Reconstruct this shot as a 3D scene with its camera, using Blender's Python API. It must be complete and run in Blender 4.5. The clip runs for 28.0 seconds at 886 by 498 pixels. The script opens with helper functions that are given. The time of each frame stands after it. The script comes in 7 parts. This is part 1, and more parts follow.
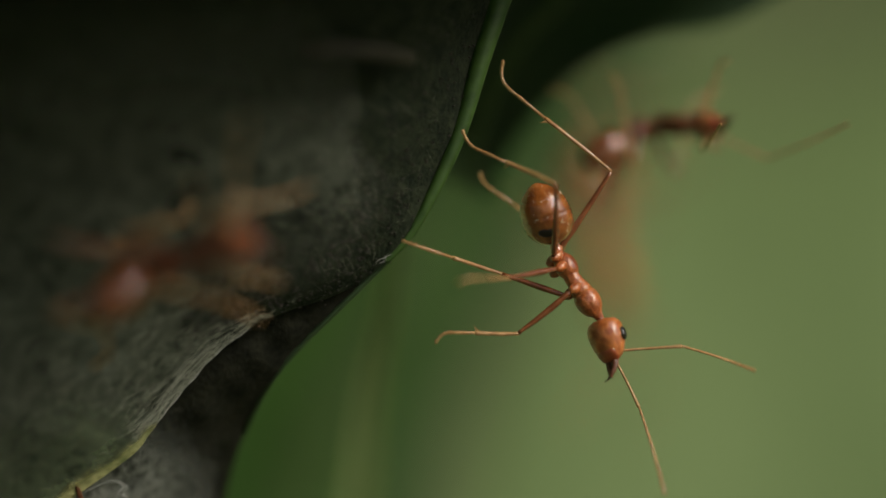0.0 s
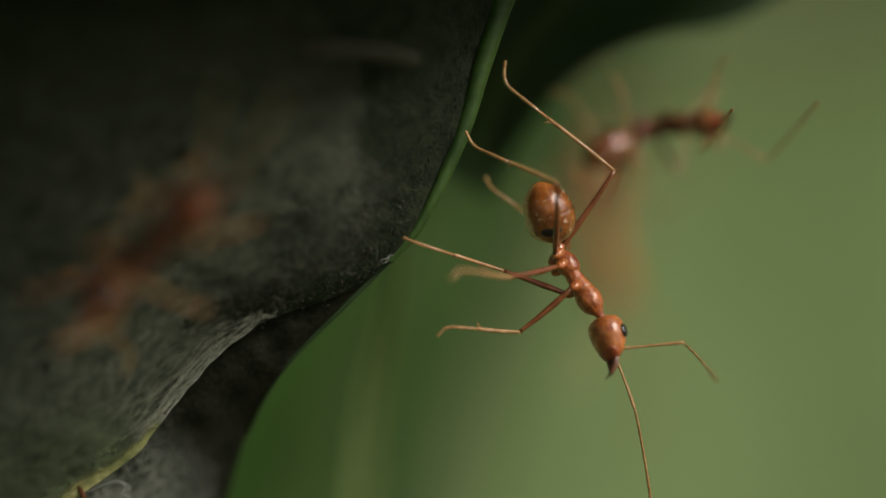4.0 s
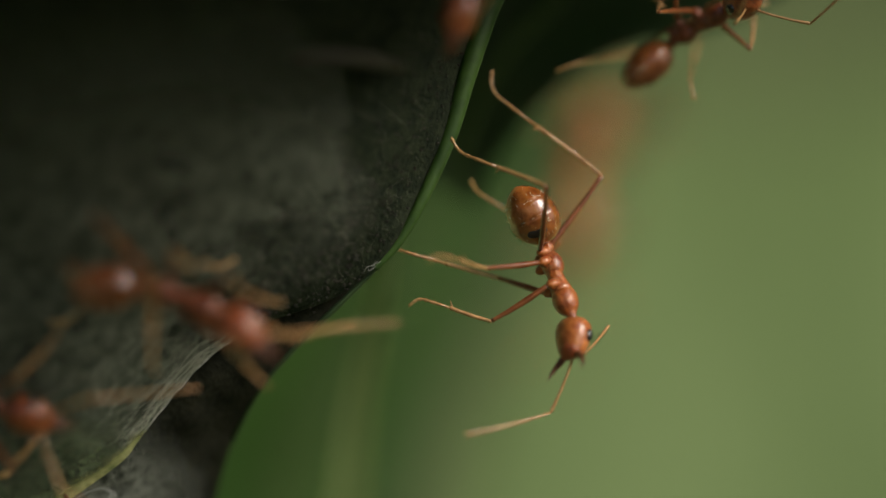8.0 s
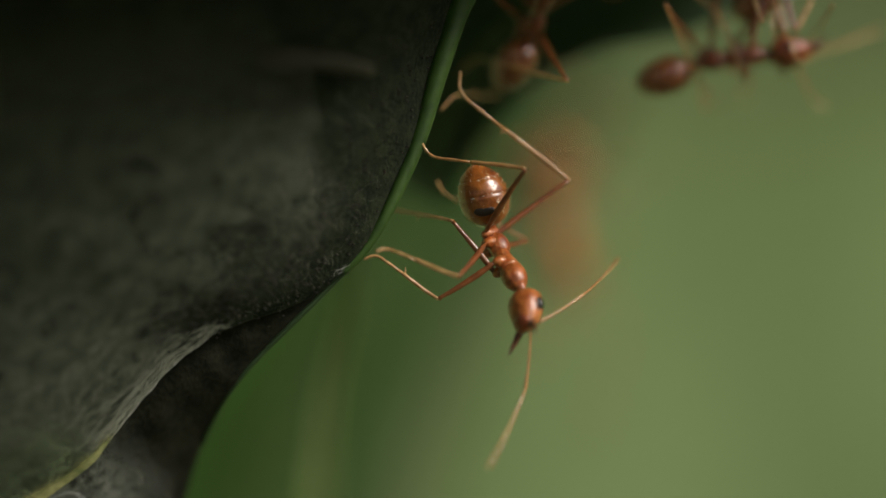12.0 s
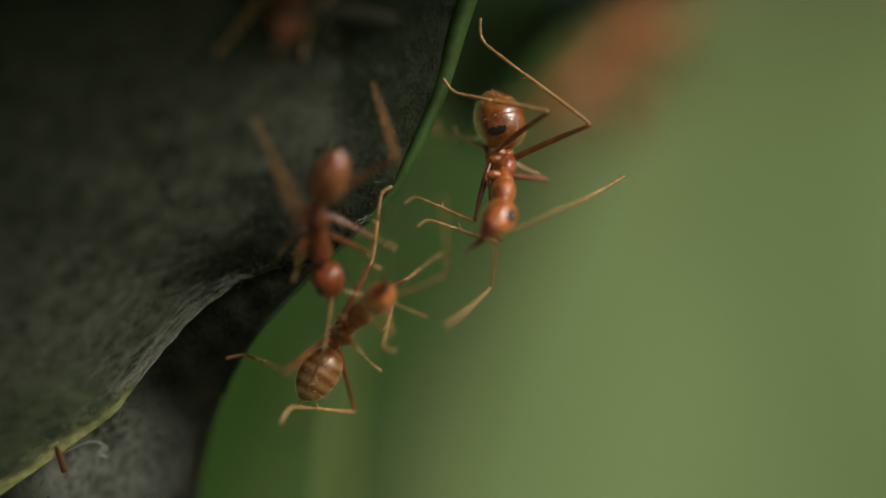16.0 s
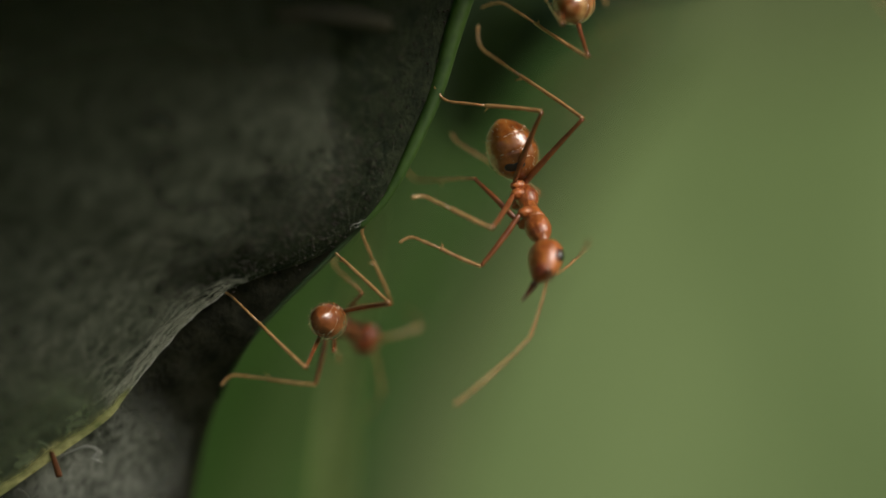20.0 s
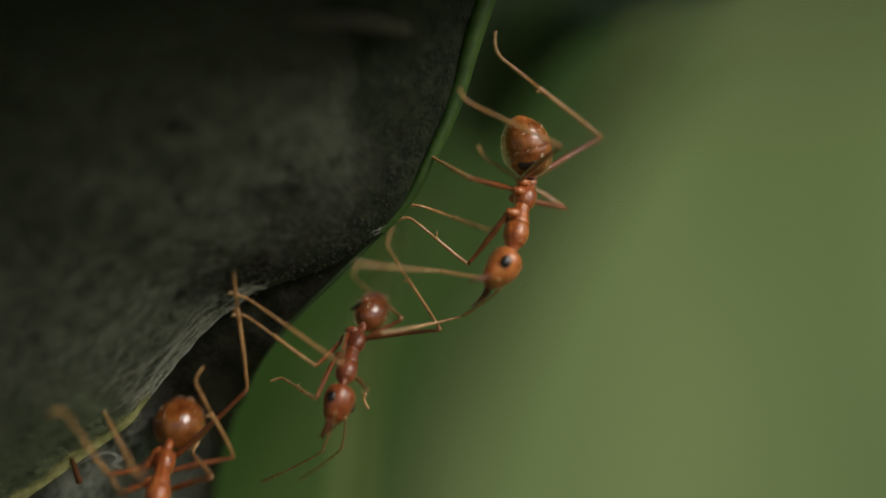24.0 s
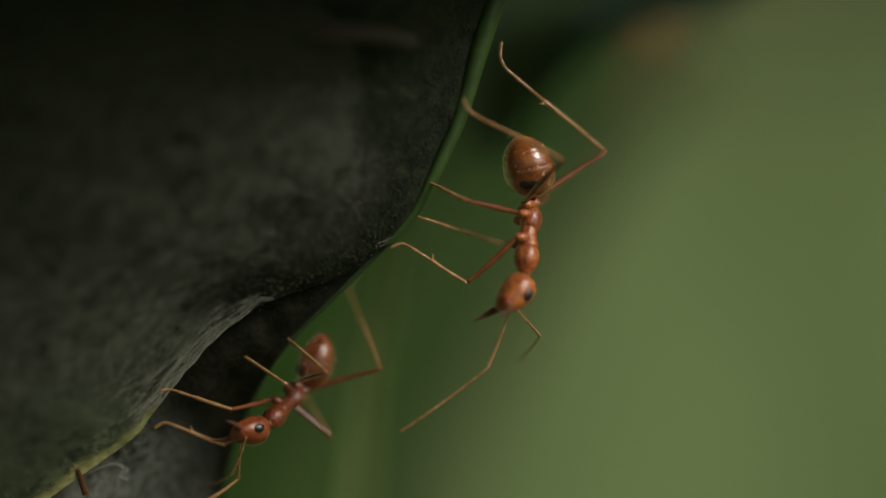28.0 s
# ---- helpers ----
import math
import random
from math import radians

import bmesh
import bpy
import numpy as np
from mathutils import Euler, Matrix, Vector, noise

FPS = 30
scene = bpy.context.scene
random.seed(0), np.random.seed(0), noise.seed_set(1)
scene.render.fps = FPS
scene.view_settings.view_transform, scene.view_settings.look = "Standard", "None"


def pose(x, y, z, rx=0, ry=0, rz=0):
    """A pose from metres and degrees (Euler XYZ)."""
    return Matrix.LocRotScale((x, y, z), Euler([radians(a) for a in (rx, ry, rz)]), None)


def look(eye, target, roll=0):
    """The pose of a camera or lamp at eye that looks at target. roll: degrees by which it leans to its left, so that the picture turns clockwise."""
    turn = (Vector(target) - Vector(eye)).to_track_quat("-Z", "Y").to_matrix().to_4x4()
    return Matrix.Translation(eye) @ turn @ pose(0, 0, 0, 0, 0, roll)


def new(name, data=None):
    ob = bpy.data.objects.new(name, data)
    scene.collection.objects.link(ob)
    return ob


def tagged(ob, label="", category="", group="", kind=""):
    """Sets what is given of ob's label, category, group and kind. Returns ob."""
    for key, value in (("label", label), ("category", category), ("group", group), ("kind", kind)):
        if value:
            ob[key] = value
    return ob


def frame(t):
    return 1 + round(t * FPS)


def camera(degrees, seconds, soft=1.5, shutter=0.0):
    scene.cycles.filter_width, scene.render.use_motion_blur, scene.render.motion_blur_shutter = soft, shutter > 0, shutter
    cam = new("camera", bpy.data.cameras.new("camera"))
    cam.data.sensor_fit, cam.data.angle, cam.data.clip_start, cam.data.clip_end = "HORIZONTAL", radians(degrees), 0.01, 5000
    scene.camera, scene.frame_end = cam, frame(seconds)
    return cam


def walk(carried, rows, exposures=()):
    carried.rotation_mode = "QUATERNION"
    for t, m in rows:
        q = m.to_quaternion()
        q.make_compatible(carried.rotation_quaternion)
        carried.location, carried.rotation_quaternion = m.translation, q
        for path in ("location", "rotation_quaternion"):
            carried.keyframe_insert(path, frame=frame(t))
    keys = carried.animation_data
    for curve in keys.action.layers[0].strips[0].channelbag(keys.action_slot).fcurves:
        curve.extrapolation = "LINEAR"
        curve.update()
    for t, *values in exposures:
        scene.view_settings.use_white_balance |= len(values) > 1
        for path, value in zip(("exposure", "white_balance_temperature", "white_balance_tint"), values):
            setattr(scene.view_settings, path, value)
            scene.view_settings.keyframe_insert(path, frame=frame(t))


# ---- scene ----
# A nest of living leaves, bound with silk, and the ants that guard it.
# Lengths in the tables are millimetres; MM brings them to metres.
MM = 0.001
cam = camera(22.18, 28.0, soft=1.5, shutter=0.5)
cam.data.dof.use_dof = True
cam.data.dof.focus_distance = 0.1
cam.data.dof.aperture_fstop = 8.5
cam.data.dof.aperture_blades = 0
walk(cam, [
    (0, pose(0, -0.1, 0, 90.000, 0, 0.000)),
    (0.5, pose(0, -0.1, 0, 90.100, 0, 0.201)),
    (1, pose(0, -0.1, 0, 89.771, 0, 0.014)),
    (1.5, pose(0, -0.1, 0, 89.814, 0, -0.215)),
    (2, pose(0, -0.1, 0, 90.043, 0, 0.329)),
    (2.5, pose(0, -0.1, 0, 89.971, 0, -0.086)),
    (4.5, pose(0, -0.1, 0, 90.014, 0, 0.100)),
    (5, pose(0, -0.1, 0, 89.900, 0, -0.129)),
    (5.5, pose(0, -0.1, 0, 90.186, 0, -0.172)),
    (6, pose(0, -0.1, 0, 90.143, 0, -0.043)),
    (6.5, pose(0, -0.1, 0, 90.057, 0, -0.315)),
    (7, pose(0, -0.1, 0, 90.057, 0, -0.158)),
    (7.5, pose(0, -0.1, 0, 90.344, 0, -0.215)),
    (8, pose(0, -0.1, 0, 90.186, 0, -0.286)),
    (8.5, pose(0, -0.1, 0, 90.258, 0, -0.430)),
    (9, pose(0, -0.1, 0, 90.473, 0, -0.487)),
    (9.5, pose(0, -0.1, 0, 90.759, 0, -0.415)),
    (10, pose(0, -0.1, 0, 90.745, 0, -0.544)),
    (10.5, pose(0, -0.1, 0, 90.702, 0, -0.902)),
    (11, pose(0, -0.1, 0, 90.329, 0, -0.730)),
    (11.5, pose(0, -0.1, 0, 90.301, 0, -1.160)),
    (12, pose(0, -0.1, 0, 90.272, 0, -1.060)),
    (12.5, pose(0, -0.1, 0, 89.928, 0, -0.831)),
    (14.5, pose(0, -0.1, 0, 89.456, 0, -0.630)),
    (15, pose(0, -0.1, 0, 88.711, 0, -0.630)),
    (15.5, pose(0, -0.1, 0, 88.668, 0, -0.802)),
    (16, pose(0, -0.1, 0, 88.997, 0, -0.516)),
    (16.5, pose(0, -0.1, 0, 89.040, 0, -0.559)),
    (17, pose(0, -0.1, 0, 89.126, 0, -0.716)),
    (17.5, pose(0, -0.1, 0, 89.126, 0, -0.473)),
    (18, pose(0, -0.1, 0, 89.212, 0, -0.487)),
    (18.5, pose(0, -0.1, 0, 88.997, 0, -0.673)),
    (19, pose(0, -0.1, 0, 89.083, 0, -0.530)),
    (19.5, pose(0, -0.1, 0, 89.126, 0, -0.444)),
    (20, pose(0, -0.1, 0, 89.112, 0, -0.645)),
    (20.5, pose(0, -0.1, 0, 88.983, 0, -0.444)),
    (21, pose(0, -0.1, 0, 89.169, 0, -0.358)),
    (21.5, pose(0, -0.1, 0, 89.198, 0, -0.315)),
    (23.5, pose(0, -0.1, 0, 89.355, 0, -0.158)),
    (24, pose(0, -0.1, 0, 89.284, 0, -0.143)),
    (24.5, pose(0, -0.1, 0, 89.327, 0, -0.100)),
    (25, pose(0, -0.1, 0, 89.398, 0, -0.100)),
    (25.5, pose(0, -0.1, 0, 89.398, 0, -0.057)),
    (26, pose(0, -0.1, 0, 89.456, 0, -0.057)),
    (26.5, pose(0, -0.1, 0, 89.456, 0, -0.014)),
    (27, pose(0, -0.1, 0, 89.527, 0, -0.014)),
    (27.5, pose(0, -0.1, 0, 89.527, 0, 0.014)),
    (28, pose(0, -0.1, 0, 89.570, 0, 0.014)),
], exposures=[(0, -0.1), (6, 0.0), (8, 0.05), (10, 0.0), (14.5, -0.02), (17, 0.0), (21.5, -0.15), (24, -0.25), (28, -0.45)])

# ---- light ----
SUN_TURN, SUN_HEIGHT = radians(125), radians(38)
world = bpy.data.worlds.new("overcast_sky")
scene.world = world
world.use_nodes = True
wn = world.node_tree.nodes
wl = world.node_tree.links
sky = wn.new("ShaderNodeTexSky")
sky.sky_type = "NISHITA"
sky.sun_disc = False
sky.sun_elevation, sky.sun_rotation = SUN_HEIGHT, SUN_TURN
sky.air_density, sky.dust_density = 1.0, 3.0
wn["Background"].inputs["Strength"].default_value = 0.085
wl.new(sky.outputs[0], wn["Background"].inputs["Color"])
sun_data = bpy.data.lights.new("sun", "SUN")
sun_data.energy, sun_data.angle, sun_data.color = 2.5, radians(24), (1.0, 0.95, 0.86)
sun = new("sun", sun_data)
toward = Vector((math.sin(SUN_TURN) * math.cos(SUN_HEIGHT), math.cos(SUN_TURN) * math.cos(SUN_HEIGHT), math.sin(SUN_HEIGHT)))
sun.matrix_world = look(toward * 2, (0, 0, 0))


# ---- materials ----
def material(name, dark, light, rough=0.5, scale=900.0, bump=0.2, detail=6.0, gloss=0.5, through_light=0.0, stretch=(1, 1, 1), coat=0.0, spread=0.3, glow=0.0, fade=None, coarse=0.22, flesh=0.0, turn=None, veil=False):
    """Two tones mixed by noise at two sizes, with a fine relief; through_light lets a leaf or a cuticle glow against the light."""
    m = bpy.data.materials.new(name)
    m.use_nodes = True
    n, l = m.node_tree.nodes, m.node_tree.links
    b = n["Principled BSDF"]
    tc = n.new("ShaderNodeTexCoord")
    mp = n.new("ShaderNodeMapping")
    mp.inputs["Scale"].default_value = stretch
    if turn is not None:
        mp.vector_type = "TEXTURE"
        mp.inputs["Rotation"].default_value = (0, radians(turn), 0)
    l.new(tc.outputs["Object"], mp.inputs["Vector"])
    big, small = n.new("ShaderNodeTexNoise"), n.new("ShaderNodeTexNoise")
    for tex, k in ((big, scale * coarse), (small, scale)):
        tex.inputs["Scale"].default_value = k
        tex.inputs["Detail"].default_value = detail
        l.new(mp.outputs[0], tex.inputs["Vector"])
    mix = n.new("ShaderNodeMath")
    mix.operation = "MULTIPLY_ADD"
    mix.inputs[1].default_value = 0.5
    half = n.new("ShaderNodeMath")
    half.operation = "MULTIPLY"
    half.inputs[1].default_value = 0.5
    l.new(small.outputs["Fac"], half.inputs[0])
    l.new(big.outputs["Fac"], mix.inputs[0])
    l.new(half.outputs[0], mix.inputs[2])
    ramp = n.new("ShaderNodeValToRGB")
    ramp.color_ramp.elements[0].position, ramp.color_ramp.elements[1].position = 0.5 - spread / 2, 0.5 + spread / 2
    ramp.color_ramp.elements[0].color, ramp.color_ramp.elements[1].color = (*dark, 1), (*light, 1)
    l.new(mix.outputs[0], ramp.inputs["Fac"])
    l.new(ramp.outputs["Color"], b.inputs["Base Color"])
    b.inputs["Roughness"].default_value = rough
    b.inputs["Specular IOR Level"].default_value = gloss
    b.inputs["Coat Weight"].default_value = coat
    if flesh:
        b.inputs["Subsurface Weight"].default_value = flesh
        b.inputs["Subsurface Radius"].default_value = (1.0, 0.35, 0.12)
        b.inputs["Subsurface Scale"].default_value = 0.00035
    b.inputs["Coat Roughness"].default_value = 0.12
    relief = n.new("ShaderNodeBump")
    relief.inputs["Strength"].default_value = bump
    relief.inputs["Distance"].default_value = 0.0001
    l.new(small.outputs["Fac"], relief.inputs["Height"])
    l.new(relief.outputs[0], b.inputs["Normal"])
    faded = None
    if fade:
        # The weave thins out away from its middle, with a frayed border.
        centre, radius, fray = fade
        shift = n.new("ShaderNodeVectorMath")
        shift.operation = "SUBTRACT"
        shift.inputs[1].default_value = [c * MM for c in centre]
        l.new(tc.outputs["Object"], shift.inputs[0])
        shrink = n.new("ShaderNodeVectorMath")
        shrink.operation = "DIVIDE"
        shrink.inputs[1].default_value = [r * MM for r in radius]
        l.new(shift.outputs[0], shrink.inputs[0])
        away = n.new("ShaderNodeVectorMath")
        away.operation = "LENGTH"
        l.new(shrink.outputs[0], away.inputs[0])
        frayed = n.new("ShaderNodeMath")
        frayed.operation = "MULTIPLY_ADD"
        frayed.inputs[1].default_value = fray
        l.new(mix.outputs[0], frayed.inputs[0])
        l.new(away.outputs["Value"], frayed.inputs[2])
        span = n.new("ShaderNodeMapRange")
        span.interpolation_type = "SMOOTHSTEP"
        span.inputs["From Min"].default_value, span.inputs["From Max"].default_value = 0.55 + fray * 0.5, 1.15 + fray * 0.5
        span.inputs["To Min"].default_value, span.inputs["To Max"].default_value = 1.0, 0.0
        l.new(frayed.outputs[0], span.inputs["Value"])
        l.new(span.outputs[0], b.inputs["Alpha"])
        faded = span.outputs[0]
    if veil:
        # thins out with the density stored on the mesh, in a grainy way
        dense = n.new("ShaderNodeAttribute")
        dense.attribute_name = "cover"
        grainy = n.new("ShaderNodeMath")
        grainy.operation = "MULTIPLY_ADD"
        grainy.inputs[1].default_value = 1.8
        l.new(mix.outputs[0], grainy.inputs[0])
        grainy.inputs[2].default_value = -0.9
        total = n.new("ShaderNodeMath")
        total.operation = "ADD"
        total.use_clamp = True
        l.new(dense.outputs["Fac"], total.inputs[0])
        l.new(grainy.outputs[0], total.inputs[1])
        kept = n.new("ShaderNodeMath")
        kept.operation = "MULTIPLY"
        kept.use_clamp = True
        l.new(total.outputs[0], kept.inputs[0])
        l.new(dense.outputs["Fac"], kept.inputs[1])
        thin = kept.outputs[0]
        if faded:
            both = n.new("ShaderNodeMath")
            both.operation = "MULTIPLY"
            l.new(thin, both.inputs[0])
            l.new(faded, both.inputs[1])
            thin = both.outputs[0]
        l.new(thin, b.inputs["Alpha"])
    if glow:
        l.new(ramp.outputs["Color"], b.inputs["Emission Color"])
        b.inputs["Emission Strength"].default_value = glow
    if through_light and not veil:
        tr = n.new("ShaderNodeBsdfTranslucent")
        l.new(ramp.outputs["Color"], tr.inputs["Color"])
        ms = n.new("ShaderNodeMixShader")
        ms.inputs["Fac"].default_value = through_light
        l.new(b.outputs[0], ms.inputs[1])
        l.new(tr.outputs[0], ms.inputs[2])
        l.new(ms.outputs[0], n["Material Output"].inputs["Surface"])
    return m


CUTICLE = material("amber_cuticle", (0.21, 0.044, 0.009), (0.50, 0.155, 0.037), 0.30, 4200, 1.0, coat=0.5, flesh=0.18, coarse=0.3, spread=0.22)
# Redder than the guard's, and darker to hold the shade around these ants.
CUTICLE_RED = material("shaded_red_cuticle", (0.11, 0.023, 0.007), (0.27, 0.068, 0.020), 0.32, 4200, 1.0, coat=0.45, flesh=0.15, coarse=0.3, spread=0.22)
GASTER = material("gaster_cuticle", (0.15, 0.036, 0.007), (0.44, 0.155, 0.032), 0.2, 1900, 0.9, coat=0.9, flesh=0.3, coarse=0.25)
def banded(m, tone, period):
    """Lays soft darker bands across the length of a body."""
    n, l = m.node_tree.nodes, m.node_tree.links
    b = n["Principled BSDF"]
    wave, mix, tc = n.new("ShaderNodeTexWave"), n.new("ShaderNodeMix"), n.new("ShaderNodeTexCoord")
    wave.bands_direction = "X"
    wave.inputs["Scale"].default_value = 0.314 / period
    wave.inputs["Distortion"].default_value = 2.0
    wave.inputs["Detail Scale"].default_value = 2.0
    l.new(tc.outputs["Object"], wave.inputs["Vector"])
    mix.data_type = "RGBA"
    l.new(wave.outputs["Fac"], mix.inputs["Factor"])
    l.new(b.inputs["Base Color"].links[0].from_socket, mix.inputs["A"])
    mix.inputs["B"].default_value = (*tone, 1)
    l.new(mix.outputs["Result"], b.inputs["Base Color"])
    return m


# Orange-brown gaster; its pale bands stand in for light shining through.
GASTER_BACKLIT = banded(material("pale_banded_gaster", (0.31, 0.13, 0.04), (0.58, 0.33, 0.13), 0.25, 1900, 0.6, coat=0.7, flesh=0.25, coarse=0.25), (0.24, 0.078, 0.018), 0.00062)
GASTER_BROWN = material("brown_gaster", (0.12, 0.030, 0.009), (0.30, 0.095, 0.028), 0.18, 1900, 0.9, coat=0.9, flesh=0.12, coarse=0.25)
# Pale membrane, brightened so that it also paints glints on the gaster.
MEMBRANE_GLINT = material("plate_edge", (0.50, 0.30, 0.14), (0.88, 0.74, 0.54), 0.15, 5000, 0.9, coat=0.8)
HEAD = material("head_cuticle", (0.27, 0.062, 0.012), (0.56, 0.19, 0.048), 0.28, 3600, 0.8, coat=0.5, flesh=0.2, coarse=0.25, spread=0.22)
# Red head of the same ants, lowered further to stand in for shade.
HEAD_RED = material("shaded_red_head", (0.13, 0.026, 0.007), (0.31, 0.080, 0.021), 0.30, 3600, 0.8, coat=0.5, flesh=0.18, coarse=0.25, spread=0.22)
# Far ants' cuticle, with the light from behind them in its orange.
TAWNY = material("backlit_tawny_cuticle", (0.29, 0.090, 0.018), (0.52, 0.195, 0.052), 0.42, 3600, 0.6, gloss=0.35, flesh=0.25, coarse=0.25)
LIMB = material("limb_cuticle", (0.34, 0.14, 0.042), (0.70, 0.42, 0.18), 0.24, 2000, 0.4, coat=0.8, through_light=0.15, coarse=0.3)
THIGH = material("thigh_cuticle", (0.13, 0.034, 0.011), (0.29, 0.092, 0.028), 0.22, 2000, 0.4, coat=0.8, through_light=0.1, coarse=0.3)
CHEEK = material("face_plate", (0.22, 0.04, 0.012), (0.40, 0.09, 0.025), 0.3, 3000, 0.5, coat=0.5, flesh=0.2)
DARK = material("dark_chitin", (0.05, 0.016, 0.007), (0.16, 0.055, 0.02), 0.35, 2000, 0.15)
BLACK = material("black_spot", (0.012, 0.008, 0.006), (0.025, 0.015, 0.01), 0.4, 2000, 0.1)
EYE = material("compound_eye", (0.006, 0.005, 0.005), (0.02, 0.016, 0.014), 0.12, 9000, 0.3, coat=0.6)
# Nearly black green; shade on the nest's underside is put into it.
LEAF_DARK = material("leaf_underside_shade", (0.005, 0.009, 0.004), (0.025, 0.033, 0.016), 0.75, 5200, 0.9, gloss=0.15, detail=6, spread=0.2, coarse=0.3)
# The shade that the fold throws on the tucked leaf is coloured in.
LEAF_TUCKED = material("tucked_underside_shade", (0.007, 0.008, 0.005), (0.029, 0.029, 0.018), 0.8, 3600, 0.7, gloss=0.1, detail=6, spread=0.3, coarse=0.2)
LEAF_FRESH = material("green_tissue", (0.045, 0.065, 0.032), (0.16, 0.20, 0.11), 0.7, 3000, 0.7, spread=0.3, veil=True)
TWIG = material("dry_twig", (0.014, 0.013, 0.006), (0.036, 0.030, 0.014), 0.7, 900, 0.6)
SILK_LOOSE = material("loose_silk", (0.20, 0.21, 0.18), (0.42, 0.42, 0.38), 0.5, 900, 0.1)
# Pale silk, brightened further to paint the highlights along the fold.
SELVAGE = material("drawn_silk", (0.28, 0.29, 0.25), (0.68, 0.68, 0.62), 0.5, 3000, 0.3, spread=0.15)
SILK_PALE = material("pale_silk", (0.035, 0.04, 0.031), (0.22, 0.23, 0.195), 0.8, 2600, 0.9, gloss=0.15, detail=8, spread=0.22, coarse=0.12, fade=((-14.7, 0, -11.2), (4.3, 30, 3.6), 1.5), stretch=(1.0, 1, 0.6))
# Brighter green than the blade; light on the rim is painted in.
LEAF_RIM = material("leaf_margin", (0.024, 0.064, 0.009), (0.070, 0.145, 0.023), 0.55, 1400, 0.3, through_light=0.2)
LEAF_YELLOW = material("yellowed_margin", (0.15, 0.18, 0.06), (0.52, 0.49, 0.21), 0.6, 1600, 0.7, spread=0.3, coarse=0.3, veil=True)
# Dark green with shade put in, for hanging leaf and tucked margin.
LEAF_SHADE = material("painted_shade_leaf", (0.020, 0.040, 0.014), (0.040, 0.075, 0.026), 0.5, 150, 0.2, through_light=0.06)
# For the unseen sun blockers; lets some green fill through.
LEAF_BLOCKER = material("light_blocker_leaf", (0.08, 0.16, 0.05), (0.14, 0.26, 0.08), 0.5, 150, 0.2, through_light=0.45)
LEAF_GREEN = material("green_leaf", (0.020, 0.060, 0.008), (0.056, 0.125, 0.021), 0.5, 150, 0.2, through_light=0.12, stretch=(1, 1, 0.1))
# Paler, yellower green along the broad leaf's outer edge.
LEAF_BORDER = material("pale_leaf_border", (0.072, 0.112, 0.036), (0.125, 0.17, 0.064), 0.6, 60, 0.2, through_light=0.1)
# Pale green of the strip that paints a highlight on the broad leaf.
LEAF_STREAK = material("leaf_highlight_streak", (0.18, 0.26, 0.075), (0.26, 0.34, 0.11), 0.5, 60, 0.2, through_light=0.35)
LEAF_PALE = material("pale_leaf", (0.05, 0.10, 0.022), (0.09, 0.15, 0.04), 0.5, 60, 0.2, through_light=0.15)
SILK = material("silk_felt", (0.021, 0.027, 0.016), (0.112, 0.124, 0.090), 0.8, 5600, 0.6, gloss=0.15, detail=8, spread=0.26, coarse=0.28, fade=((-10.5, -8, -4.0), (17.0, 40, 15.0), 0.9), stretch=(1.3, 1, 0.9), turn=-41, veil=True)
THREAD = material("silk_thread", (0.20, 0.21, 0.15), (0.46, 0.47, 0.37), 0.5, 300, 0.1)
# Sunlight on the far foliage is put in as the surface's own glow.
FAR = material("glowing_foliage", (0.108, 0.150, 0.053), (0.222, 0.278, 0.112), 0.9, 5, 0.0, gloss=0.1, glow=0.72, spread=0.2, stretch=(1, 1, 0.4), coarse=0.5)
# Weaker glow for the shell that darkens the backdrop's upper part.
FAR_DIM = material("dim_backdrop_glow", (0.085, 0.105, 0.042), (0.15, 0.175, 0.075), 0.9, 4, 0.0, gloss=0.1, glow=0.4)
SOIL = material("forest_floor", (0.04, 0.06, 0.02), (0.09, 0.11, 0.04), 0.95, 3, 0.3)


# ---- building helpers ----
def mesh_of(name, verts, faces, mat, smooth=True):
    me = bpy.data.meshes.new(name)
    me.from_pydata([tuple(c * MM for c in v) for v in verts], [], faces)
    me.materials.append(mat)
    for p in me.polygons:
        p.use_smooth = smooth
    me.update()
    return me


def rings_mesh(name, rings, mat, n=20, close=True):
    """A skin over rings; each ring is a list of n points."""
    verts = [p for r in rings for p in r]
    faces = []
    for i in range(len(rings) - 1):
        for j in range(n):
            k = (j + 1) % n
            faces.append((i * n + j, i * n + k, (i + 1) * n + k, (i + 1) * n + j))
    if close:
        for r, flip in ((0, True), (len(rings) - 1, False)):
            c = len(verts)
            verts.append(tuple(sum(p[a] for p in rings[r]) / n for a in range(3)))
            for j in range(n):
                k = (j + 1) % n
                faces.append((c, r * n + k, r * n + j) if flip else (c, r * n + j, r * n + k))
    return mesh_of(name, verts, faces, mat)


def body_mesh(name, sections, mat, n=24, square=1.0):
    """A body along x from sections (x, half width, half height, middle height)."""
    rings = []
    for x, w, h, z in sections:
        ring = []
        for j in range(n):
            a = 2 * math.pi * j / n
            ca, sa = math.cos(a), math.sin(a)
            ring.append((x, w * math.copysign(abs(ca) ** square, ca), z + h * math.copysign(abs(sa) ** square, sa)))
        rings.append(ring)
    return rings_mesh(name, rings, mat, n)


